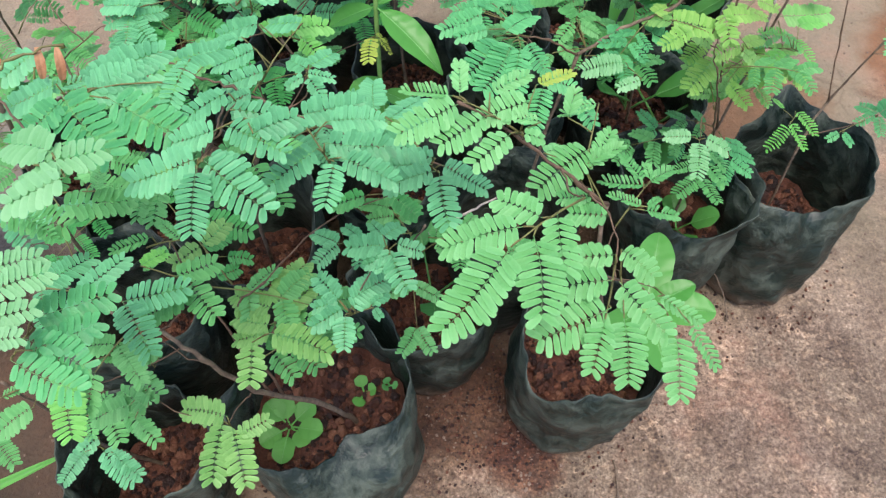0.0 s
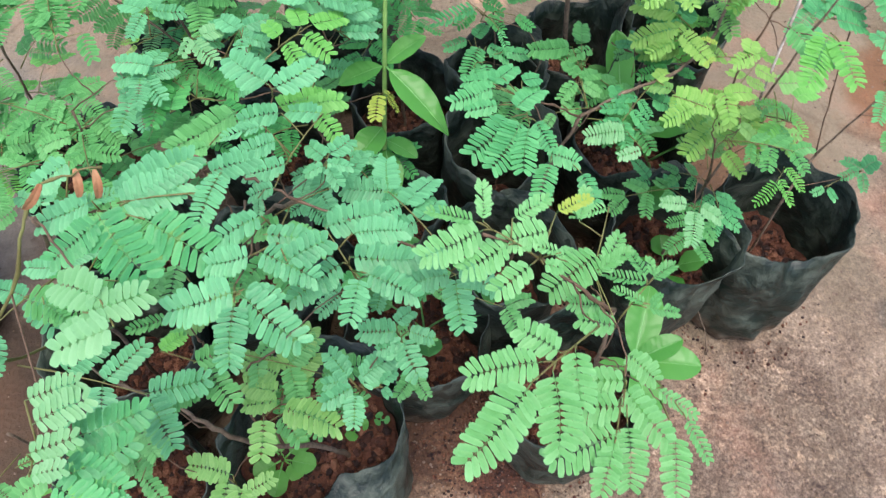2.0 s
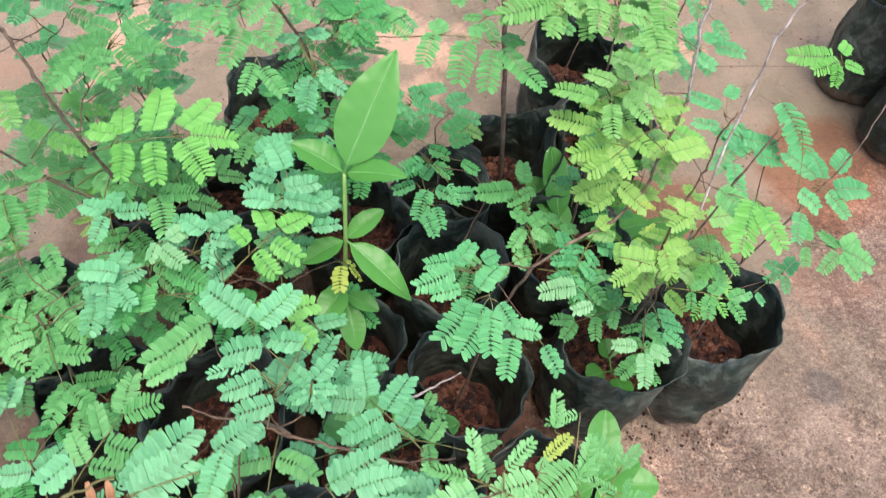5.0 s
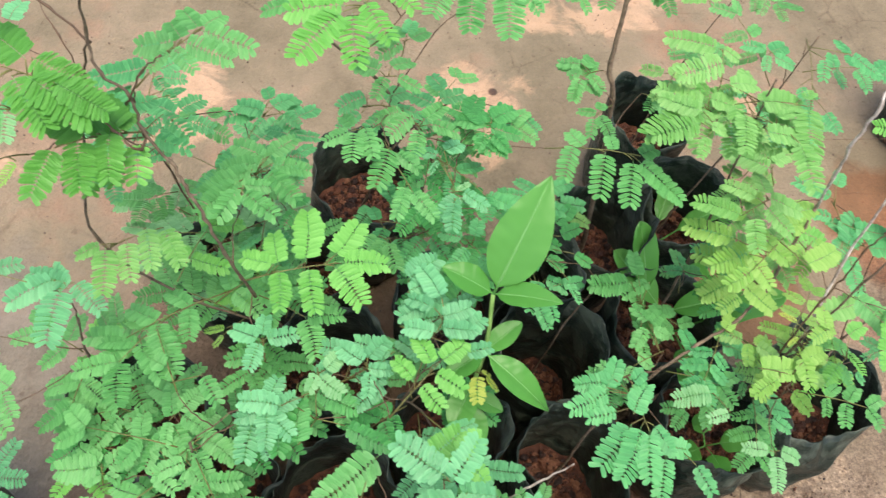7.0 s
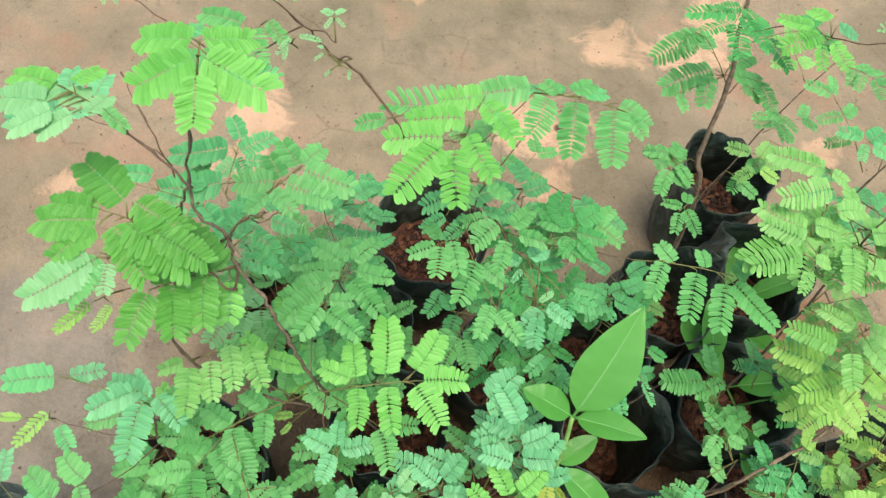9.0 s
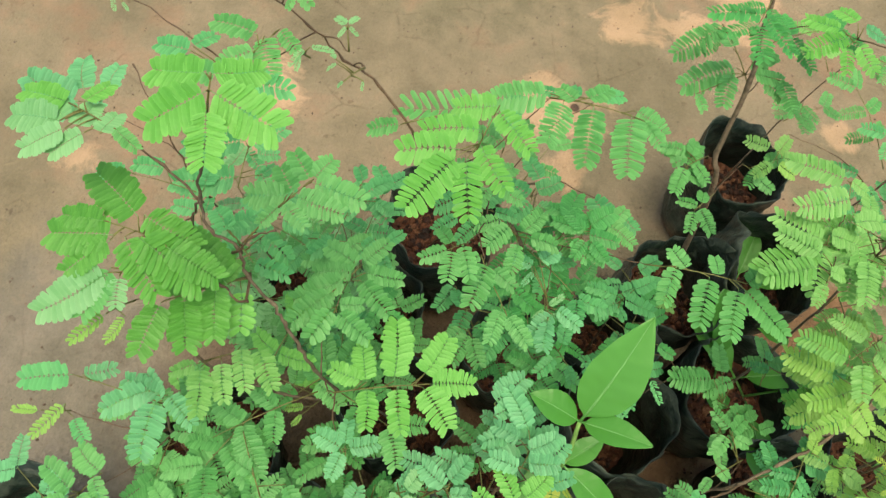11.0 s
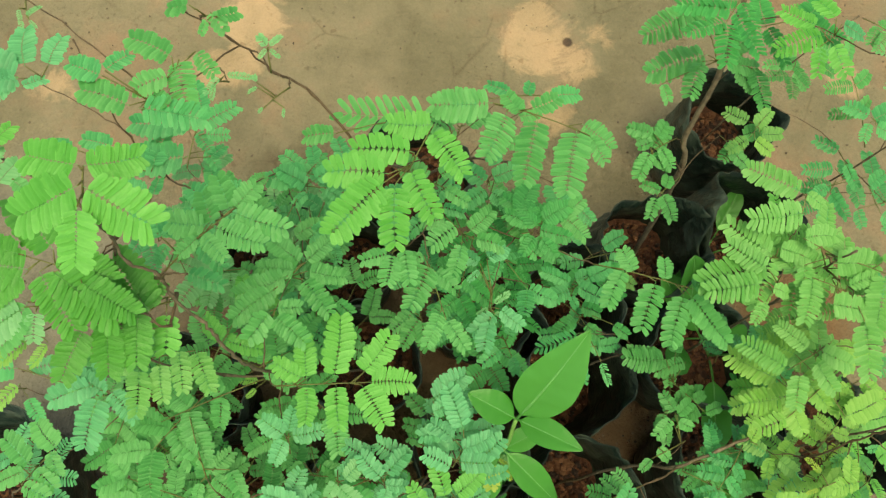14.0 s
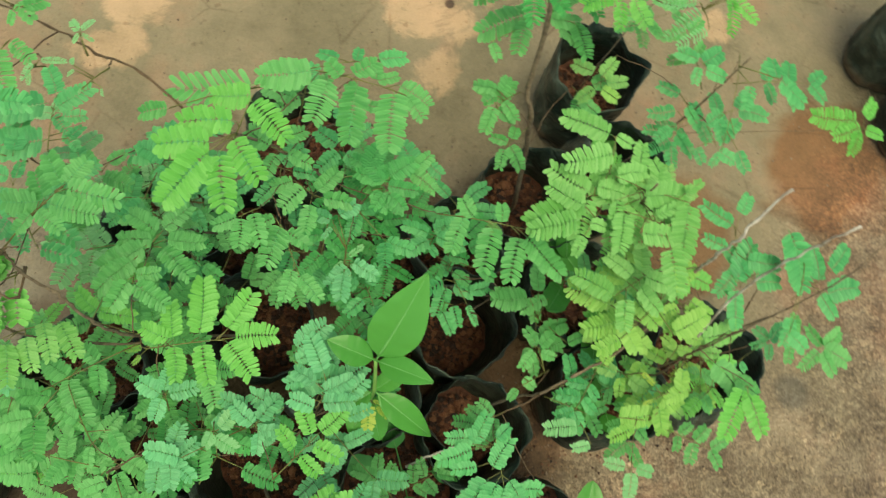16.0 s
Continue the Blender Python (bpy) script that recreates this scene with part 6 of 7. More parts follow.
leaf_at((0.627, 0.760, 0.288), "K", [((0.612, 0.767, 0.300), (0.562, 0.778, 0.295)), ((0.615, 0.759, 0.300), (0.582, 0.750, 0.295)), ((0.610, 0.756, 0.300), (0.600, 0.728, 0.295)), ((0.620, 0.770, 0.300), (0.645, 0.795, 0.295)), ((0.618, 0.756, 0.300), (0.644, 0.749, 0.295))])
leaf_at((0.399, 0.629, 0.368), "T", [((0.392, 0.626, 0.380), (0.367, 0.652, 0.375)), ((0.383, 0.603, 0.380), (0.363, 0.617, 0.375)), ((0.400, 0.638, 0.380), (0.418, 0.660, 0.375)), ((0.399, 0.591, 0.380), (0.438, 0.585, 0.375)), ((0.386, 0.580, 0.380), (0.367, 0.559, 0.375))])
leaf_at((-0.204, 0.458, 0.431), "G", [((-0.218, 0.502, 0.443), (-0.205, 0.470, 0.438)), ((-0.185, 0.465, 0.443), (-0.175, 0.446, 0.438)), ((-0.209, 0.473, 0.443), (-0.228, 0.485, 0.438))])
leaf_at((-0.151, 0.448, 0.396), "B", [((-0.153, 0.444, 0.408), (-0.161, 0.413, 0.403)), ((-0.152, 0.438, 0.408), (-0.132, 0.423, 0.403)), ((-0.148, 0.443, 0.408), (-0.128, 0.444, 0.403)), ((-0.155, 0.446, 0.408), (-0.168, 0.445, 0.403)), ((-0.148, 0.430, 0.408), (-0.144, 0.414, 0.403))])
leaf_at((-0.135, 0.460, 0.388), "G", [((-0.118, 0.460, 0.400), (-0.106, 0.448, 0.395)), ((-0.137, 0.470, 0.400), (-0.148, 0.461, 0.395)), ((-0.123, 0.469, 0.400), (-0.104, 0.459, 0.395)), ((-0.095, 0.458, 0.400), (-0.090, 0.438, 0.395)), ((-0.104, 0.468, 0.400), (-0.085, 0.458, 0.395))])
leaf_at((-0.205, 0.431, 0.368), "G", [((-0.218, 0.451, 0.380), (-0.206, 0.428, 0.375)), ((-0.221, 0.447, 0.380), (-0.234, 0.435, 0.375)), ((-0.195, 0.440, 0.380), (-0.173, 0.421, 0.375)), ((-0.199, 0.429, 0.380), (-0.189, 0.406, 0.375)), ((-0.206, 0.422, 0.380), (-0.231, 0.414, 0.375)), ((-0.211, 0.427, 0.380), (-0.218, 0.447, 0.375))])
leaf_at((-0.065, 0.457, 0.408), "B", [((-0.069, 0.462, 0.420), (-0.083, 0.468, 0.415)), ((-0.064, 0.466, 0.420), (-0.056, 0.478, 0.415)), ((-0.059, 0.457, 0.420), (-0.080, 0.443, 0.415))])
leaf_at((-0.037, 0.601, 0.358), "T", [((-0.046, 0.621, 0.370), (-0.058, 0.590, 0.365)), ((-0.036, 0.610, 0.370), (-0.027, 0.578, 0.365)), ((-0.057, 0.643, 0.370), (-0.073, 0.623, 0.365)), ((-0.025, 0.631, 0.370), (-0.003, 0.643, 0.365)), ((-0.015, 0.614, 0.370), (0.007, 0.626, 0.365))])
leaf_at((-0.142, 0.683, 0.643), "W", [((-0.143, 0.692, 0.655), (-0.150, 0.702, 0.650), "narrow"), ((-0.142, 0.692, 0.655), (-0.137, 0.702, 0.650), "narrow"), ((-0.143, 0.691, 0.655), (-0.148, 0.688, 0.650), "narrow"), ((-0.142, 0.691, 0.655), (-0.137, 0.689, 0.650), "narrow")])
leaf_at((-0.133, 0.680, 0.633), "W", [((-0.148, 0.673, 0.645), (-0.154, 0.672, 0.640), "narrow"), ((-0.149, 0.676, 0.645), (-0.152, 0.683, 0.640), "narrow"), ((-0.144, 0.661, 0.645), (-0.148, 0.661, 0.640), "narrow"), ((-0.133, 0.662, 0.645), (-0.134, 0.659, 0.640), "narrow")])
leaf_at((-0.163, 0.674, 0.648), "W", [((-0.164, 0.670, 0.660), (-0.173, 0.663, 0.655), "narrow"), ((-0.162, 0.672, 0.660), (-0.150, 0.674, 0.655), "narrow"), ((-0.167, 0.667, 0.660), (-0.169, 0.660, 0.655), "narrow")])
leaf_at((-0.275, 0.716, 0.648), "W", [((-0.271, 0.703, 0.660), (-0.270, 0.695, 0.655), "narrow"), ((-0.266, 0.698, 0.660), (-0.263, 0.708, 0.655), "narrow"), ((-0.265, 0.697, 0.660), (-0.263, 0.695, 0.655), "narrow")])
leaf_at((-0.176, 0.703, 0.663), "G", [((-0.180, 0.702, 0.675), (-0.192, 0.703, 0.670)), ((-0.170, 0.694, 0.675), (-0.174, 0.689, 0.670)), ((-0.165, 0.696, 0.675), (-0.157, 0.703, 0.670)), ((-0.169, 0.699, 0.675), (-0.162, 0.691, 0.670))])
leaf_at((0.036, 0.731, 0.538), "T", [((0.004, 0.726, 0.550), (-0.011, 0.734, 0.545)), ((0.032, 0.725, 0.550), (0.054, 0.731, 0.545)), ((-0.020, 0.718, 0.550), (-0.035, 0.722, 0.545)), ((0.016, 0.724, 0.550), (0.020, 0.737, 0.545))])
leaf_at((0.002, 0.699, 0.438), "T", [((-0.000, 0.694, 0.450), (-0.018, 0.710, 0.445)), ((0.004, 0.699, 0.450), (0.029, 0.712, 0.445)), ((-0.000, 0.689, 0.450), (-0.018, 0.675, 0.445)), ((0.004, 0.687, 0.450), (0.024, 0.672, 0.445)), ((0.009, 0.709, 0.450), (0.001, 0.731, 0.445))])
leaf_at((-0.118, 0.652, 0.428), "T", [((-0.128, 0.657, 0.440), (-0.141, 0.644, 0.435)), ((-0.118, 0.653, 0.440), (-0.105, 0.665, 0.435)), ((-0.122, 0.643, 0.440), (-0.117, 0.626, 0.435)), ((-0.182, 0.655, 0.440), (-0.163, 0.638, 0.435))])
leaf_at((0.004, 0.604, 0.458), "W", [((0.001, 0.588, 0.470), (-0.007, 0.583, 0.465), "narrow"), ((0.004, 0.591, 0.470), (0.017, 0.601, 0.465), "narrow"), ((0.005, 0.585, 0.470), (0.018, 0.580, 0.465), "narrow"), ((0.001, 0.585, 0.470), (0.005, 0.573, 0.465), "narrow")])
leaf_at((-0.064, 0.670, 0.478), "T", [((-0.060, 0.671, 0.490), (-0.082, 0.664, 0.485)), ((-0.047, 0.665, 0.490), (-0.027, 0.680, 0.485)), ((-0.065, 0.654, 0.490), (-0.083, 0.645, 0.485)), ((-0.047, 0.654, 0.490), (-0.066, 0.636, 0.485)), ((-0.038, 0.659, 0.490), (-0.020, 0.657, 0.485))])
leaf_at((-0.046, 0.612, 0.488), "G", [((-0.046, 0.613, 0.500), (-0.059, 0.582, 0.495)), ((-0.042, 0.608, 0.500), (-0.026, 0.596, 0.495)), ((-0.050, 0.619, 0.500), (-0.067, 0.613, 0.495)), ((-0.037, 0.578, 0.500), (-0.046, 0.555, 0.495)), ((-0.033, 0.573, 0.500), (-0.018, 0.553, 0.495))])
leaf_at((0.035, 0.665, 0.458), "D", [((0.033, 0.662, 0.470), (0.012, 0.678, 0.465)), ((0.032, 0.656, 0.470), (0.054, 0.671, 0.465)), ((0.026, 0.647, 0.470), (0.039, 0.631, 0.465)), ((0.035, 0.644, 0.470), (0.053, 0.630, 0.465)), ((0.024, 0.662, 0.470), (0.037, 0.690, 0.465))])
leaf_at((-0.143, 0.690, 0.448), "T", [((-0.142, 0.681, 0.460), (-0.166, 0.694, 0.455)), ((-0.137, 0.686, 0.460), (-0.119, 0.702, 0.455)), ((-0.142, 0.675, 0.460), (-0.151, 0.667, 0.455)), ((-0.128, 0.680, 0.460), (-0.115, 0.672, 0.455)), ((-0.159, 0.647, 0.460), (-0.177, 0.635, 0.455))])
leaf_at((-0.154, 0.642, 0.428), "G", [((-0.157, 0.639, 0.440), (-0.185, 0.638, 0.435)), ((-0.153, 0.644, 0.440), (-0.131, 0.659, 0.435)), ((-0.157, 0.628, 0.440), (-0.149, 0.604, 0.435)), ((-0.139, 0.633, 0.440), (-0.112, 0.641, 0.435)), ((-0.144, 0.622, 0.440), (-0.122, 0.613, 0.435))])
leaf_at((0.019, 0.574, 0.418), "T", [((0.013, 0.572, 0.430), (-0.004, 0.582, 0.425)), ((0.022, 0.572, 0.430), (0.030, 0.591, 0.425)), ((0.016, 0.562, 0.430), (0.002, 0.550, 0.425)), ((0.025, 0.556, 0.430), (0.029, 0.543, 0.425))])
leaf_at((-0.019, 0.637, 0.488), "G", [((-0.027, 0.643, 0.500), (-0.045, 0.627, 0.495)), ((-0.018, 0.638, 0.500), (0.000, 0.658, 0.495)), ((-0.014, 0.633, 0.500), (0.008, 0.630, 0.495)), ((-0.023, 0.629, 0.500), (-0.028, 0.608, 0.495)), ((-0.035, 0.648, 0.500), (-0.053, 0.645, 0.495))])
leaf_at((-0.051, 0.673, 0.508), "G", [((-0.050, 0.669, 0.520), (-0.068, 0.685, 0.515)), ((-0.042, 0.673, 0.520), (-0.025, 0.684, 0.515)), ((-0.046, 0.664, 0.520), (-0.055, 0.648, 0.515)), ((-0.038, 0.664, 0.520), (-0.021, 0.656, 0.515))])
leaf_at((-0.208, 0.651, 0.488), "T", [((-0.203, 0.648, 0.500), (-0.222, 0.663, 0.495)), ((-0.200, 0.652, 0.500), (-0.185, 0.667, 0.495)), ((-0.203, 0.641, 0.500), (-0.212, 0.623, 0.495)), ((-0.195, 0.643, 0.500), (-0.176, 0.639, 0.495)), ((-0.211, 0.643, 0.500), (-0.233, 0.636, 0.495))])
leaf_at((-0.197, 0.678, 0.448), "G", [((-0.188, 0.678, 0.460), (-0.177, 0.690, 0.455)), ((-0.192, 0.669, 0.460), (-0.172, 0.660, 0.455)), ((-0.197, 0.674, 0.460), (-0.208, 0.690, 0.455))])
leaf_at((-0.123, 0.597, 0.428), "D", [((-0.120, 0.599, 0.440), (-0.130, 0.586, 0.435)), ((-0.116, 0.594, 0.440), (-0.103, 0.585, 0.435)), ((-0.125, 0.604, 0.440), (-0.112, 0.615, 0.435))])
leaf_at((0.241, 0.783, 0.555), "K", [((0.221, 0.782, 0.567), (0.200, 0.798, 0.562)), ((0.225, 0.775, 0.567), (0.194, 0.766, 0.562)), ((0.221, 0.766, 0.567), (0.220, 0.746, 0.562)), ((0.231, 0.769, 0.567), (0.242, 0.748, 0.562)), ((0.239, 0.785, 0.567), (0.258, 0.780, 0.562), "full", "B"), ((0.235, 0.789, 0.567), (0.227, 0.806, 0.562))])
leaf_at((0.301, 0.826, 0.353), "O", [((0.270, 0.801, 0.365), (0.250, 0.814, 0.360)), ((0.275, 0.795, 0.365), (0.297, 0.817, 0.360)), ((0.268, 0.783, 0.365), (0.250, 0.772, 0.360)), ((0.274, 0.783, 0.365), (0.293, 0.773, 0.360), "full", "L"), ((0.280, 0.789, 0.365), (0.307, 0.793, 0.360))])
leaf_at((0.396, 0.800, 0.395), "T", [((0.365, 0.793, 0.407), (0.346, 0.806, 0.402)), ((0.367, 0.790, 0.407), (0.396, 0.808, 0.402)), ((0.364, 0.787, 0.407), (0.360, 0.771, 0.402)), ((0.369, 0.784, 0.407), (0.395, 0.778, 0.402))])
leaf_at((0.393, 0.762, 0.338), "T", [((0.369, 0.781, 0.350), (0.349, 0.795, 0.345)), ((0.362, 0.763, 0.350), (0.334, 0.763, 0.345)), ((0.374, 0.769, 0.350), (0.388, 0.746, 0.345)), ((0.354, 0.744, 0.350), (0.337, 0.732, 0.345))])
leaf_at((0.412, 0.730, 0.348), "T", [((0.388, 0.742, 0.360), (0.411, 0.758, 0.355)), ((0.397, 0.714, 0.360), (0.417, 0.703, 0.355)), ((0.374, 0.718, 0.360), (0.381, 0.702, 0.355)), ((0.410, 0.732, 0.360), (0.429, 0.747, 0.355))])
leaf_at((0.200, 0.802, 0.491), "G", [((0.183, 0.799, 0.503), (0.199, 0.787, 0.498)), ((0.191, 0.780, 0.503), (0.207, 0.768, 0.498)), ((0.205, 0.781, 0.503), (0.215, 0.753, 0.498))])
leaf_at((0.172, 0.754, 0.423), "G", [((0.147, 0.745, 0.435), (0.135, 0.741, 0.430)), ((0.150, 0.748, 0.435), (0.160, 0.765, 0.430)), ((0.152, 0.740, 0.435), (0.164, 0.723, 0.430)), ((0.144, 0.735, 0.435), (0.134, 0.712, 0.430)), ((0.148, 0.751, 0.435), (0.128, 0.758, 0.430))])
leaf_at((0.253, 0.594, 0.529), "Y", [((0.248, 0.576, 0.541), (0.251, 0.539, 0.536)), ((0.238, 0.600, 0.541), (0.264, 0.610, 0.536), "narrow"), ((0.225, 0.587, 0.541), (0.257, 0.584, 0.536)), ((0.214, 0.605, 0.541), (0.210, 0.575, 0.536))])
leaf_at((0.270, 0.535, 0.388), "L", [((0.258, 0.534, 0.400), (0.221, 0.523, 0.395)), ((0.261, 0.529, 0.400), (0.257, 0.545, 0.395)), ((0.258, 0.529, 0.400), (0.282, 0.507, 0.395)), ((0.252, 0.519, 0.400), (0.233, 0.509, 0.395)), ((0.260, 0.548, 0.400), (0.228, 0.567, 0.395))])
leaf_at((0.307, 0.580, 0.393), "Y", [((0.290, 0.573, 0.405), (0.273, 0.591, 0.400)), ((0.283, 0.558, 0.405), (0.256, 0.577, 0.400)), ((0.288, 0.558, 0.405), (0.302, 0.529, 0.400)), ((0.294, 0.568, 0.405), (0.314, 0.584, 0.400))])
leaf_at((0.305, 0.538, 0.432), "L", [((0.286, 0.555, 0.444), (0.310, 0.571, 0.439)), ((0.294, 0.541, 0.444), (0.276, 0.532, 0.439)), ((0.297, 0.533, 0.444), (0.284, 0.518, 0.439)), ((0.304, 0.546, 0.444), (0.325, 0.532, 0.439))])
leaf_at((0.358, 0.503, 0.318), "L", [((0.346, 0.502, 0.330), (0.326, 0.512, 0.325)), ((0.348, 0.497, 0.330), (0.329, 0.480, 0.325), "narrow", "A"), ((0.352, 0.505, 0.330), (0.379, 0.513, 0.325), "full", "O"), ((0.345, 0.492, 0.330), (0.364, 0.481, 0.325))])
leaf_at((0.352, 0.468, 0.368), "K", [((0.340, 0.473, 0.380), (0.322, 0.483, 0.375), "narrow"), ((0.344, 0.469, 0.380), (0.356, 0.449, 0.375), "narrow"), ((0.333, 0.459, 0.380), (0.318, 0.444, 0.375)), ((0.351, 0.483, 0.380), (0.375, 0.494, 0.375))])
leaf_at((0.307, 0.458, 0.371), "L", [((0.301, 0.459, 0.383), (0.282, 0.454, 0.378)), ((0.303, 0.461, 0.383), (0.321, 0.473, 0.378)), ((0.300, 0.454, 0.383), (0.313, 0.443, 0.378), "full", "O")])
leaf_at((0.198, 0.495, 0.342), "G", [((0.185, 0.519, 0.354), (0.176, 0.536, 0.349)), ((0.187, 0.517, 0.354), (0.204, 0.529, 0.349)), ((0.182, 0.514, 0.354), (0.169, 0.498, 0.349)), ((0.187, 0.512, 0.354), (0.203, 0.506, 0.349)), ((0.168, 0.489, 0.354), (0.180, 0.478, 0.349)), ((0.162, 0.479, 0.354), (0.154, 0.468, 0.349))])
leaf_at((0.265, 0.486, 0.368), "O", [((0.254, 0.486, 0.380), (0.236, 0.496, 0.375)), ((0.257, 0.484, 0.380), (0.255, 0.466, 0.375), "full", "L"), ((0.264, 0.482, 0.380), (0.282, 0.471, 0.375)), ((0.240, 0.496, 0.380), (0.255, 0.511, 0.375), "full", "L")])
leaf_at((0.014, 0.481, 0.368), "A", [((0.019, 0.472, 0.380), (0.017, 0.451, 0.375)), ((0.022, 0.476, 0.380), (0.030, 0.472, 0.375), "narrow"), ((0.025, 0.471, 0.380), (0.034, 0.459, 0.375), "narrow")])
leaf_at((-0.144, 0.565, 0.348), "L", [((-0.139, 0.556, 0.360), (-0.152, 0.541, 0.355), "narrow"), ((-0.186, 0.529, 0.360), (-0.195, 0.521, 0.355), "narrow"), ((-0.184, 0.535, 0.360), (-0.202, 0.535, 0.355), "narrow")])
leaf_at((-0.198, 0.564, 0.588), "E", [((-0.205, 0.556, 0.600), (-0.233, 0.587, 0.595), "broad"), ((-0.222, 0.552, 0.600), (-0.255, 0.584, 0.595), "broad"), ((-0.211, 0.556, 0.600), (-0.210, 0.527, 0.595), "broad"), ((-0.227, 0.550, 0.600), (-0.225, 0.521, 0.595), "broad"), ((-0.239, 0.545, 0.600), (-0.249, 0.518, 0.595), "broad"), ((-0.218, 0.554, 0.600), (-0.203, 0.574, 0.595), "broad")])
leaf_at((-0.240, 0.695, 0.448), "T", [((-0.236, 0.732, 0.460), (-0.286, 0.730, 0.455)), ((-0.231, 0.727, 0.460), (-0.205, 0.748, 0.455)), ((-0.230, 0.739, 0.460), (-0.241, 0.766, 0.455)), ((-0.226, 0.720, 0.460), (-0.209, 0.723, 0.455)), ((-0.232, 0.722, 0.460), (-0.221, 0.708, 0.455)), ((-0.219, 0.701, 0.460), (-0.211, 0.713, 0.455)), ((-0.224, 0.706, 0.460), (-0.215, 0.694, 0.455))])
leaf_at((-0.259, 0.689, 0.438), "T", [((-0.240, 0.704, 0.450), (-0.295, 0.704, 0.445)), ((-0.266, 0.693, 0.450), (-0.262, 0.725, 0.445)), ((-0.298, 0.709, 0.450), (-0.328, 0.717, 0.445)), ((-0.329, 0.705, 0.450), (-0.356, 0.709, 0.445))])
leaf_at((-0.258, 0.636, 0.438), "T", [((-0.267, 0.672, 0.450), (-0.290, 0.680, 0.445)), ((-0.263, 0.670, 0.450), (-0.262, 0.686, 0.445)), ((-0.263, 0.651, 0.450), (-0.281, 0.661, 0.445)), ((-0.260, 0.647, 0.450), (-0.253, 0.662, 0.445)), ((-0.266, 0.637, 0.450), (-0.277, 0.624, 0.445)), ((-0.261, 0.633, 0.450), (-0.256, 0.611, 0.445))])
leaf_at((0.263, 0.737, 0.608), "W", [((0.255, 0.734, 0.620), (0.228, 0.737, 0.615), "narrow"), ((0.256, 0.728, 0.620), (0.230, 0.710, 0.615), "narrow"), ((0.277, 0.739, 0.620), (0.258, 0.743, 0.615), "narrow"), ((0.275, 0.743, 0.620), (0.298, 0.723, 0.615), "narrow", "K"), ((0.279, 0.737, 0.620), (0.277, 0.711, 0.615), "narrow", "K"), ((0.285, 0.744, 0.620), (0.285, 0.757, 0.615), "narrow"), ((0.259, 0.713, 0.620), (0.237, 0.703, 0.615), "narrow")])
leaf_at((0.104, 0.601, 0.328), "D", [((0.088, 0.618, 0.340), (0.072, 0.643, 0.335)), ((0.093, 0.625, 0.340), (0.105, 0.651, 0.335)), ((0.104, 0.615, 0.340), (0.125, 0.610, 0.335)), ((0.098, 0.605, 0.340), (0.082, 0.589, 0.335)), ((0.108, 0.598, 0.340), (0.124, 0.586, 0.335)), ((0.088, 0.632, 0.340), (0.067, 0.657, 0.335)), ((0.121, 0.633, 0.340), (0.145, 0.656, 0.335)), ((0.125, 0.619, 0.340), (0.149, 0.631, 0.335)), ((0.135, 0.599, 0.340), (0.151, 0.590, 0.335))])
leaf_at((0.106, 0.583, 0.298), "T", [((0.094, 0.595, 0.310), (0.072, 0.591, 0.305)), ((0.100, 0.598, 0.310), (0.112, 0.620, 0.305)), ((0.105, 0.588, 0.310), (0.094, 0.558, 0.305)), ((0.111, 0.588, 0.310), (0.133, 0.579, 0.305)), ((0.127, 0.582, 0.310), (0.150, 0.586, 0.305)), ((0.110, 0.568, 0.310), (0.115, 0.546, 0.305)), ((0.099, 0.562, 0.310), (0.109, 0.539, 0.305))])
leaf_at((0.148, 0.675, 0.318), "T", [((0.112, 0.678, 0.330), (0.096, 0.697, 0.325)), ((0.129, 0.675, 0.330), (0.154, 0.691, 0.325)), ((0.134, 0.664, 0.330), (0.163, 0.662, 0.325)), ((0.112, 0.663, 0.330), (0.090, 0.659, 0.325)), ((0.139, 0.649, 0.330), (0.162, 0.640, 0.325), "full", "O")])
leaf_at((-0.029, 0.712, 0.488), "G", [((-0.033, 0.716, 0.500), (-0.058, 0.728, 0.495)), ((-0.028, 0.718, 0.500), (-0.048, 0.711, 0.495)), ((-0.029, 0.721, 0.500), (-0.035, 0.741, 0.495)), ((-0.022, 0.721, 0.500), (-0.006, 0.737, 0.495)), ((-0.024, 0.726, 0.500), (-0.017, 0.750, 0.495), "full", "T")])


# ---- broad-leaved weeds ----
def weed(name, label, at):
    ob = new(name)
    place(ob, at)
    ob.empty_display_size = 0.03
    return tagged(ob, label, "weed")


w = weed("broad_leaved_weed", "upright weed with glossy pointed leaves in whorls", (0.022, 0.478, 0.080))
path = smooth_path([(0.022, 0.478, 0.080), (0.020, 0.475, 0.26), (0.023, 0.484, 0.399), (0.024, 0.507, 0.459)], 5)
v, f = tube(path, [0.0024 - 0.0008 * i / (len(path) - 1) for i in range(len(path))], 8)
link_mesh("stem", v, f, [WEEDSTEM], w, path[0])
blade(w, (0.024, 0.507, 0.459), (0.064, 0.566, 0.525), 0.045, LEAF["V"], up=(-0.2, -0.6, 0.8), belly=0.38, pointed=1.3)
blade(w, (0.024, 0.507, 0.459), (0.068, 0.486, 0.482), 0.021, LEAF["V"], belly=0.36, pointed=1.25)
blade(w, (0.024, 0.507, 0.459), (-0.014, 0.524, 0.474), 0.023, LEAF["V"], belly=0.44, pointed=1.1)
blade(w, (0.023, 0.484, 0.399), (0.074, 0.440, 0.372), 0.027, LEAF["V"], belly=0.38, pointed=1.35)
blade(w, (0.023, 0.484, 0.399), (0.054, 0.502, 0.413), 0.017, LEAF["V"], belly=0.45)
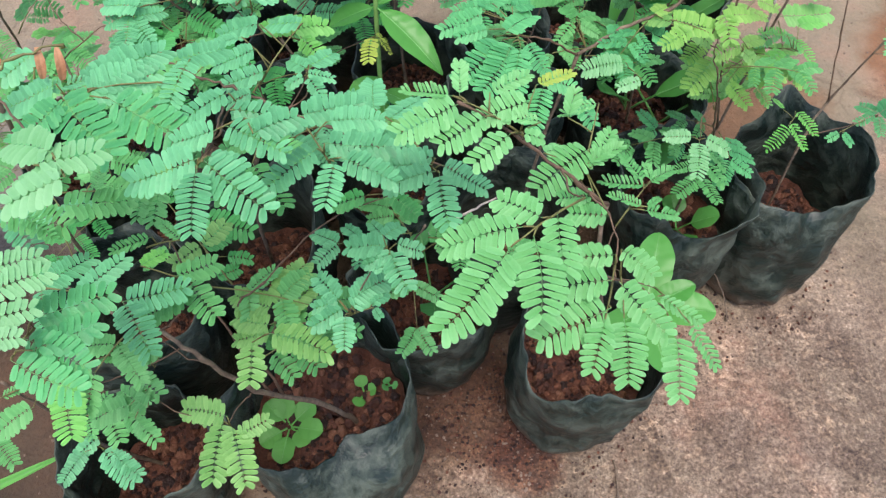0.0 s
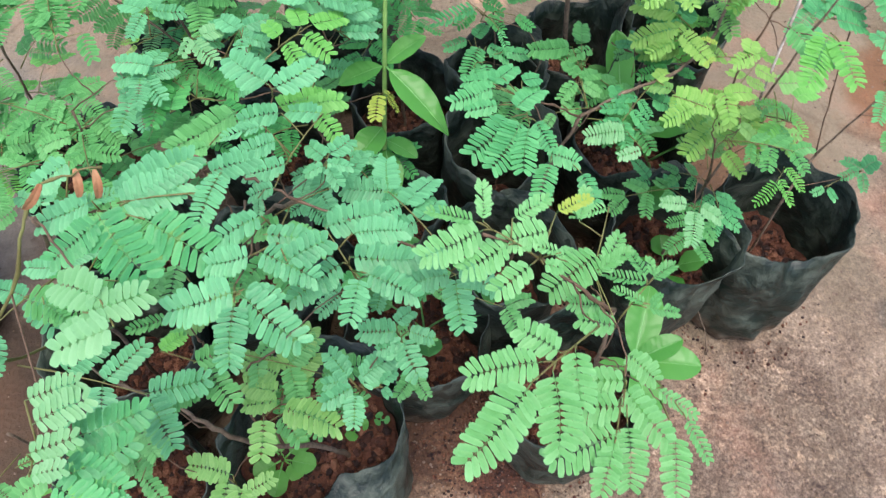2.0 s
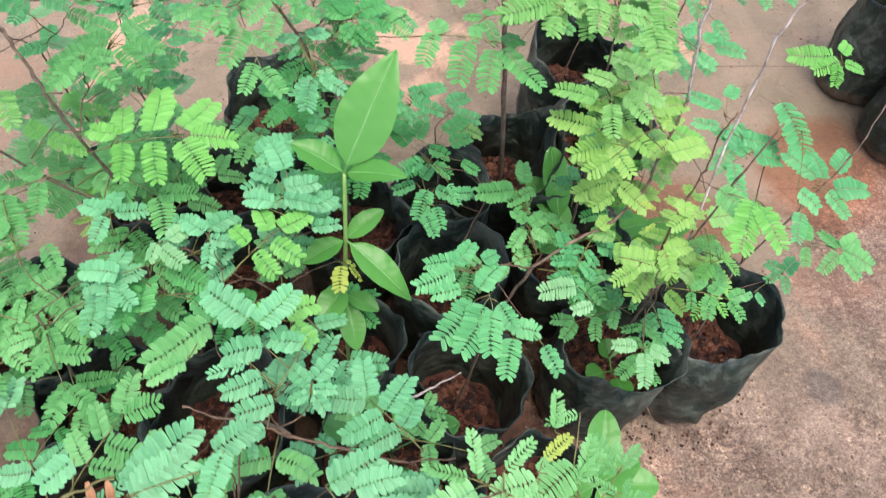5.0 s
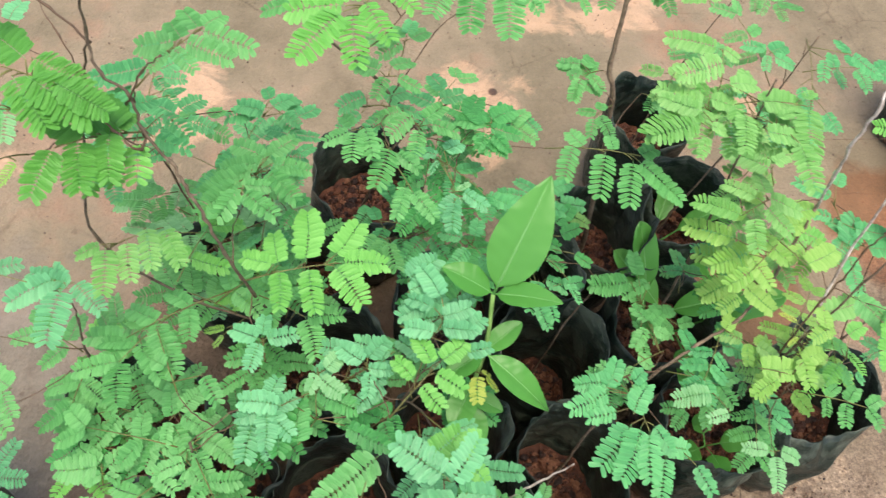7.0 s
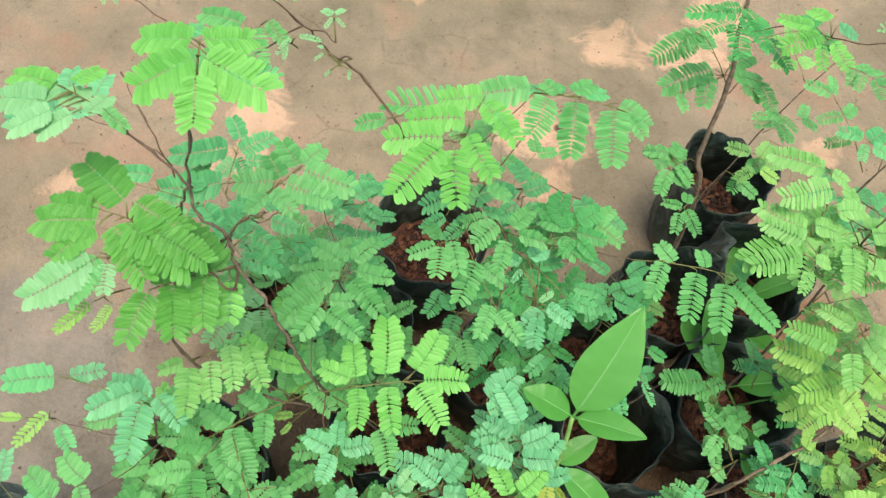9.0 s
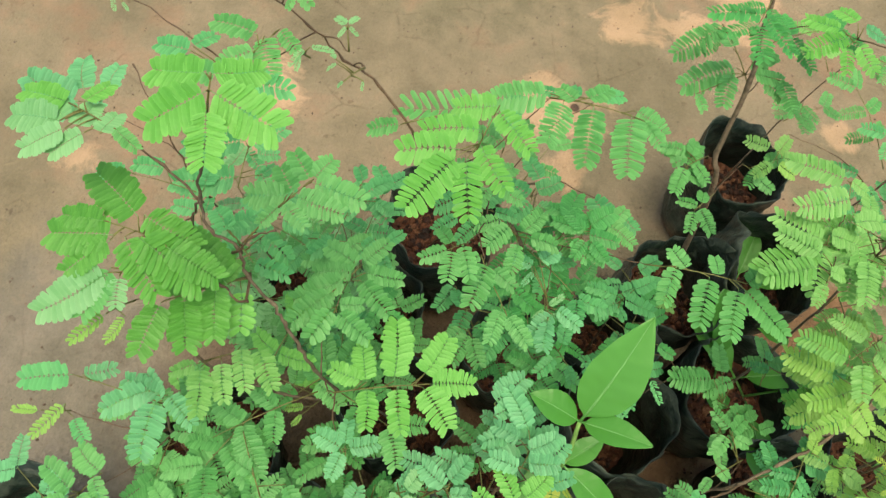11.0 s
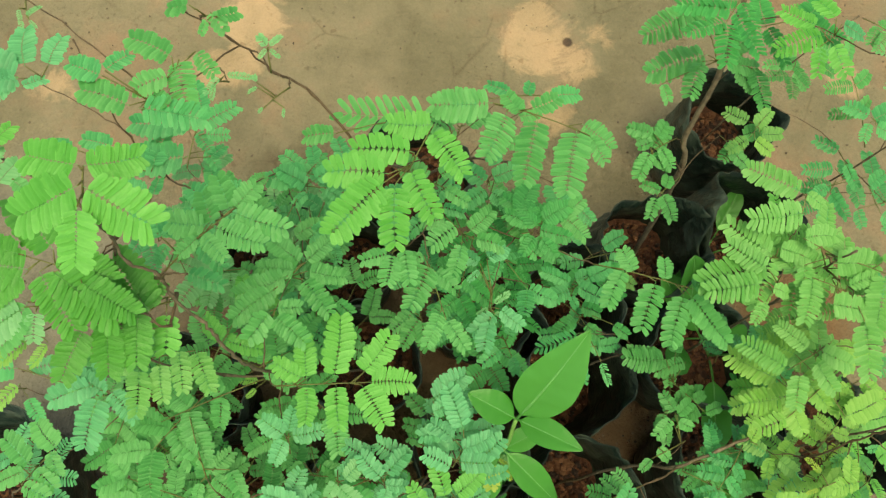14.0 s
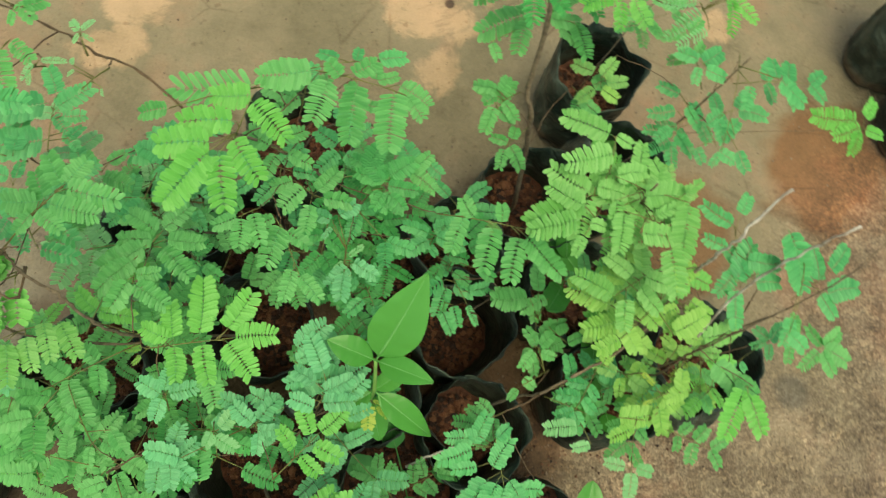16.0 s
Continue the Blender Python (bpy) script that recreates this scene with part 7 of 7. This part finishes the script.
blade(w, (0.023, 0.484, 0.399), (-0.011, 0.466, 0.396), 0.018, LEAF["V"], belly=0.45)
blade(w, (0.021, 0.478, 0.33), (0.0, 0.445, 0.325), 0.024, LEAF["V"], belly=0.5)
blade(w, (0.021, 0.478, 0.30), (0.03, 0.435, 0.28), 0.022, LEAF["V"], belly=0.5)
blade(w, (0.021, 0.478, 0.31), (0.05, 0.46, 0.31), 0.016, LEAF["V"], belly=0.5)

w = weed("broad_leaved_weed", "low weed with oval leaves beside the yellow-green seedling", (0.235, 0.325, 0.106))
path = smooth_path([(0.235, 0.325, 0.106), (0.24, 0.315, 0.19), (0.245, 0.31, 0.228)], 4)
v, f = tube(path, [0.0022] * len(path), 6)
link_mesh("stem", v, f, [WEEDSTEM], w, path[0])
for tip, wd in (((0.302, 0.304, 0.235), 0.028), ((0.262, 0.262, 0.205), 0.026), ((0.262, 0.375, 0.245), 0.028), ((0.215, 0.30, 0.20), 0.020), ((0.285, 0.325, 0.245), 0.018)):
    blade(w, (0.245, 0.31, 0.226), tip, wd, LEAF["V"], belly=0.5, pointed=0.8)


def rosette(at, n, length, width, seed, label, spread=0.5, mat=None, stalk=0.03):
    rng = random.Random(seed)
    w = weed("rosette_weed", label, at)
    for i in range(n):
        a = 2 * math.pi * i / n + rng.uniform(-0.3, 0.3)
        out = Vector((math.cos(a), math.sin(a), spread * rng.uniform(0.4, 1.2)))
        blade(w, Vector(at), Vector(at) + out * length * rng.uniform(0.8, 1.15), width, mat or LEAF["V"], belly=0.60, pointed=0.75, petiole=stalk)
    return w


rosette((-0.070, 0.240, 0.114), 7, 0.032, 0.017, 1, "rosette weed with rounded leaves on red soil", 0.35, LEAF["H"], 0.3)
rosette((-0.002, 0.272, 0.114), 3, 0.015, 0.010, 2, "tiny clover weed on red soil", 0.6, LEAF["H"], 0.4)
rosette((0.022, 0.280, 0.114), 3, 0.009, 0.006, 3, "tiny clover weed on red soil", 0.8, LEAF["G"], 0.4)
rosette((0.062, 0.385, 0.088), 4, 0.065, 0.024, 5, "long-stalked clover weed in a grow bag", 1.2, LEAF["G"], 0.55)
rosette((0.335, 0.735, 0.086), 5, 0.09, 0.022, 6, "narrow-leaved weed in an open grow bag", 0.9, None, 0.4)
rosette((0.290, 0.620, 0.110), 3, 0.09, 0.030, 7, "weed with round pale leaves in a grow bag", 1.6, None, 0.35)
rosette((0.325, 0.455, 0.112), 4, 0.040, 0.022, 8, "weed with round leaves in a folded grow bag", 1.0, None, 0.4)
rosette((0.325, 0.600, 0.110), 3, 0.12, 0.032, 9, "weed with round pale leaves in a grow bag", 1.4, None, 0.35)

# long grass blade low on the left
w = weed("grass_tuft", "long bright grass blade beside a grow bag", (-0.429, 0.185, 0.000))
blade(w, (-0.429, 0.185, 0.000), (-0.255, 0.207, 0.150), 0.0065, LEAF["K"], belly=0.3, name="blade", up=(-0.5, -0.5, 0.7), sag=0.16)
blade(w, (-0.423, 0.185, 0.000), (-0.357, 0.189, 0.100), 0.005, LEAF["K"], belly=0.3, name="blade")
blade(w, (-0.431, 0.183, 0.000), (-0.402, 0.196, 0.090), 0.005, LEAF["K"], belly=0.3, name="blade")


# ---- loose twigs and grit ----
def loose_twig(a, b, r, label, mat=BARK):
    a, b = Vector(a), Vector(b)
    rng = random.Random(int(a.x * 1e4) + 77)
    path = knotty(smooth_path([a, a.lerp(b, 0.35) + Vector((0.004, 0.003, 0)), a.lerp(b, 0.7), b], 4), 0.0012, rng)
    v, f = tube(path, [r * (1 - 0.5 * i / (len(path) - 1)) for i in range(len(path))], 6)
    ob = link_mesh("loose_twig", v, f, [mat], None, a, label)
    tagged(ob, category="twig")


loose_twig((0.405, 0.395, 0.002), (0.372, 0.44, 0.075), 0.0010, "thin dry twig leaning against a grow bag")
loose_twig((0.255, 0.235, 0.002), (0.250, 0.150, 0.002), 0.0012, "thin dry stick lying on concrete")
loose_twig((0.06, 0.40, 0.20), (0.13, 0.425, 0.23), 0.0016, "cut grey stub between the bags", PALEBARK)


def scatter(name, label, mat, seed, count, spread, sizes):
    """Loose grains lying on the concrete. spread gives one place at a time."""
    rng = random.Random(seed)
    verts, faces = [], []
    for _ in range(count):
        x, y = spread(rng)
        size = rng.choice(sizes)
        clod(verts, faces, Vector((x, y, 0.25 * size)), size, rng)
    ob = link_mesh(name, verts, faces, [mat], None, (0, 0, 0), label, False)
    tagged(ob, category=name.replace("_", " "), kind="stuff")


def yard(rng):
    return rng.uniform(-0.9, 1.1), rng.uniform(-0.05, 1.5)


def rough_side(rng):
    return rng.uniform(0.02, 0.80), rng.gauss(0.22, 0.17)


def by_the_bags(rng):
    cx, cy, r = rng.choice(((0.205, 0.30, 0.066), (-0.025, 0.235, 0.078), (0.055, 0.365, 0.07), (0.44, 0.47, 0.068), (0.315, 0.455, 0.064), (-0.185, 0.2, 0.068), (0.12, 0.28, 0.03), (0.12, 0.27, 0.02)))
    a, d = rng.uniform(0, 6.28), r + abs(rng.gauss(0, 0.028))
    return cx + d * math.cos(a), cy + d * math.sin(a)


GRIT = plain_grain("mixed_grit", (0.05, 0.034, 0.024), (0.24, 0.185, 0.14), 60, 0.85)
scatter("grit", "fine pale and brown grit scattered on concrete", GRIT, 5, 2200, yard, (0.0008, 0.0010, 0.0013, 0.0018))
scatter("coarse_grit", "coarse brown and grey grit on rough worn concrete", GRIT, 6, 3800, rough_side, (0.0007, 0.0009, 0.0011, 0.0014, 0.0019))
scatter("spilled_soil", "dark red soil crumbs spilled round the grow bags", SOIL, 7, 2600, by_the_bags, (0.0006, 0.0008, 0.0010, 0.0013, 0.0020))
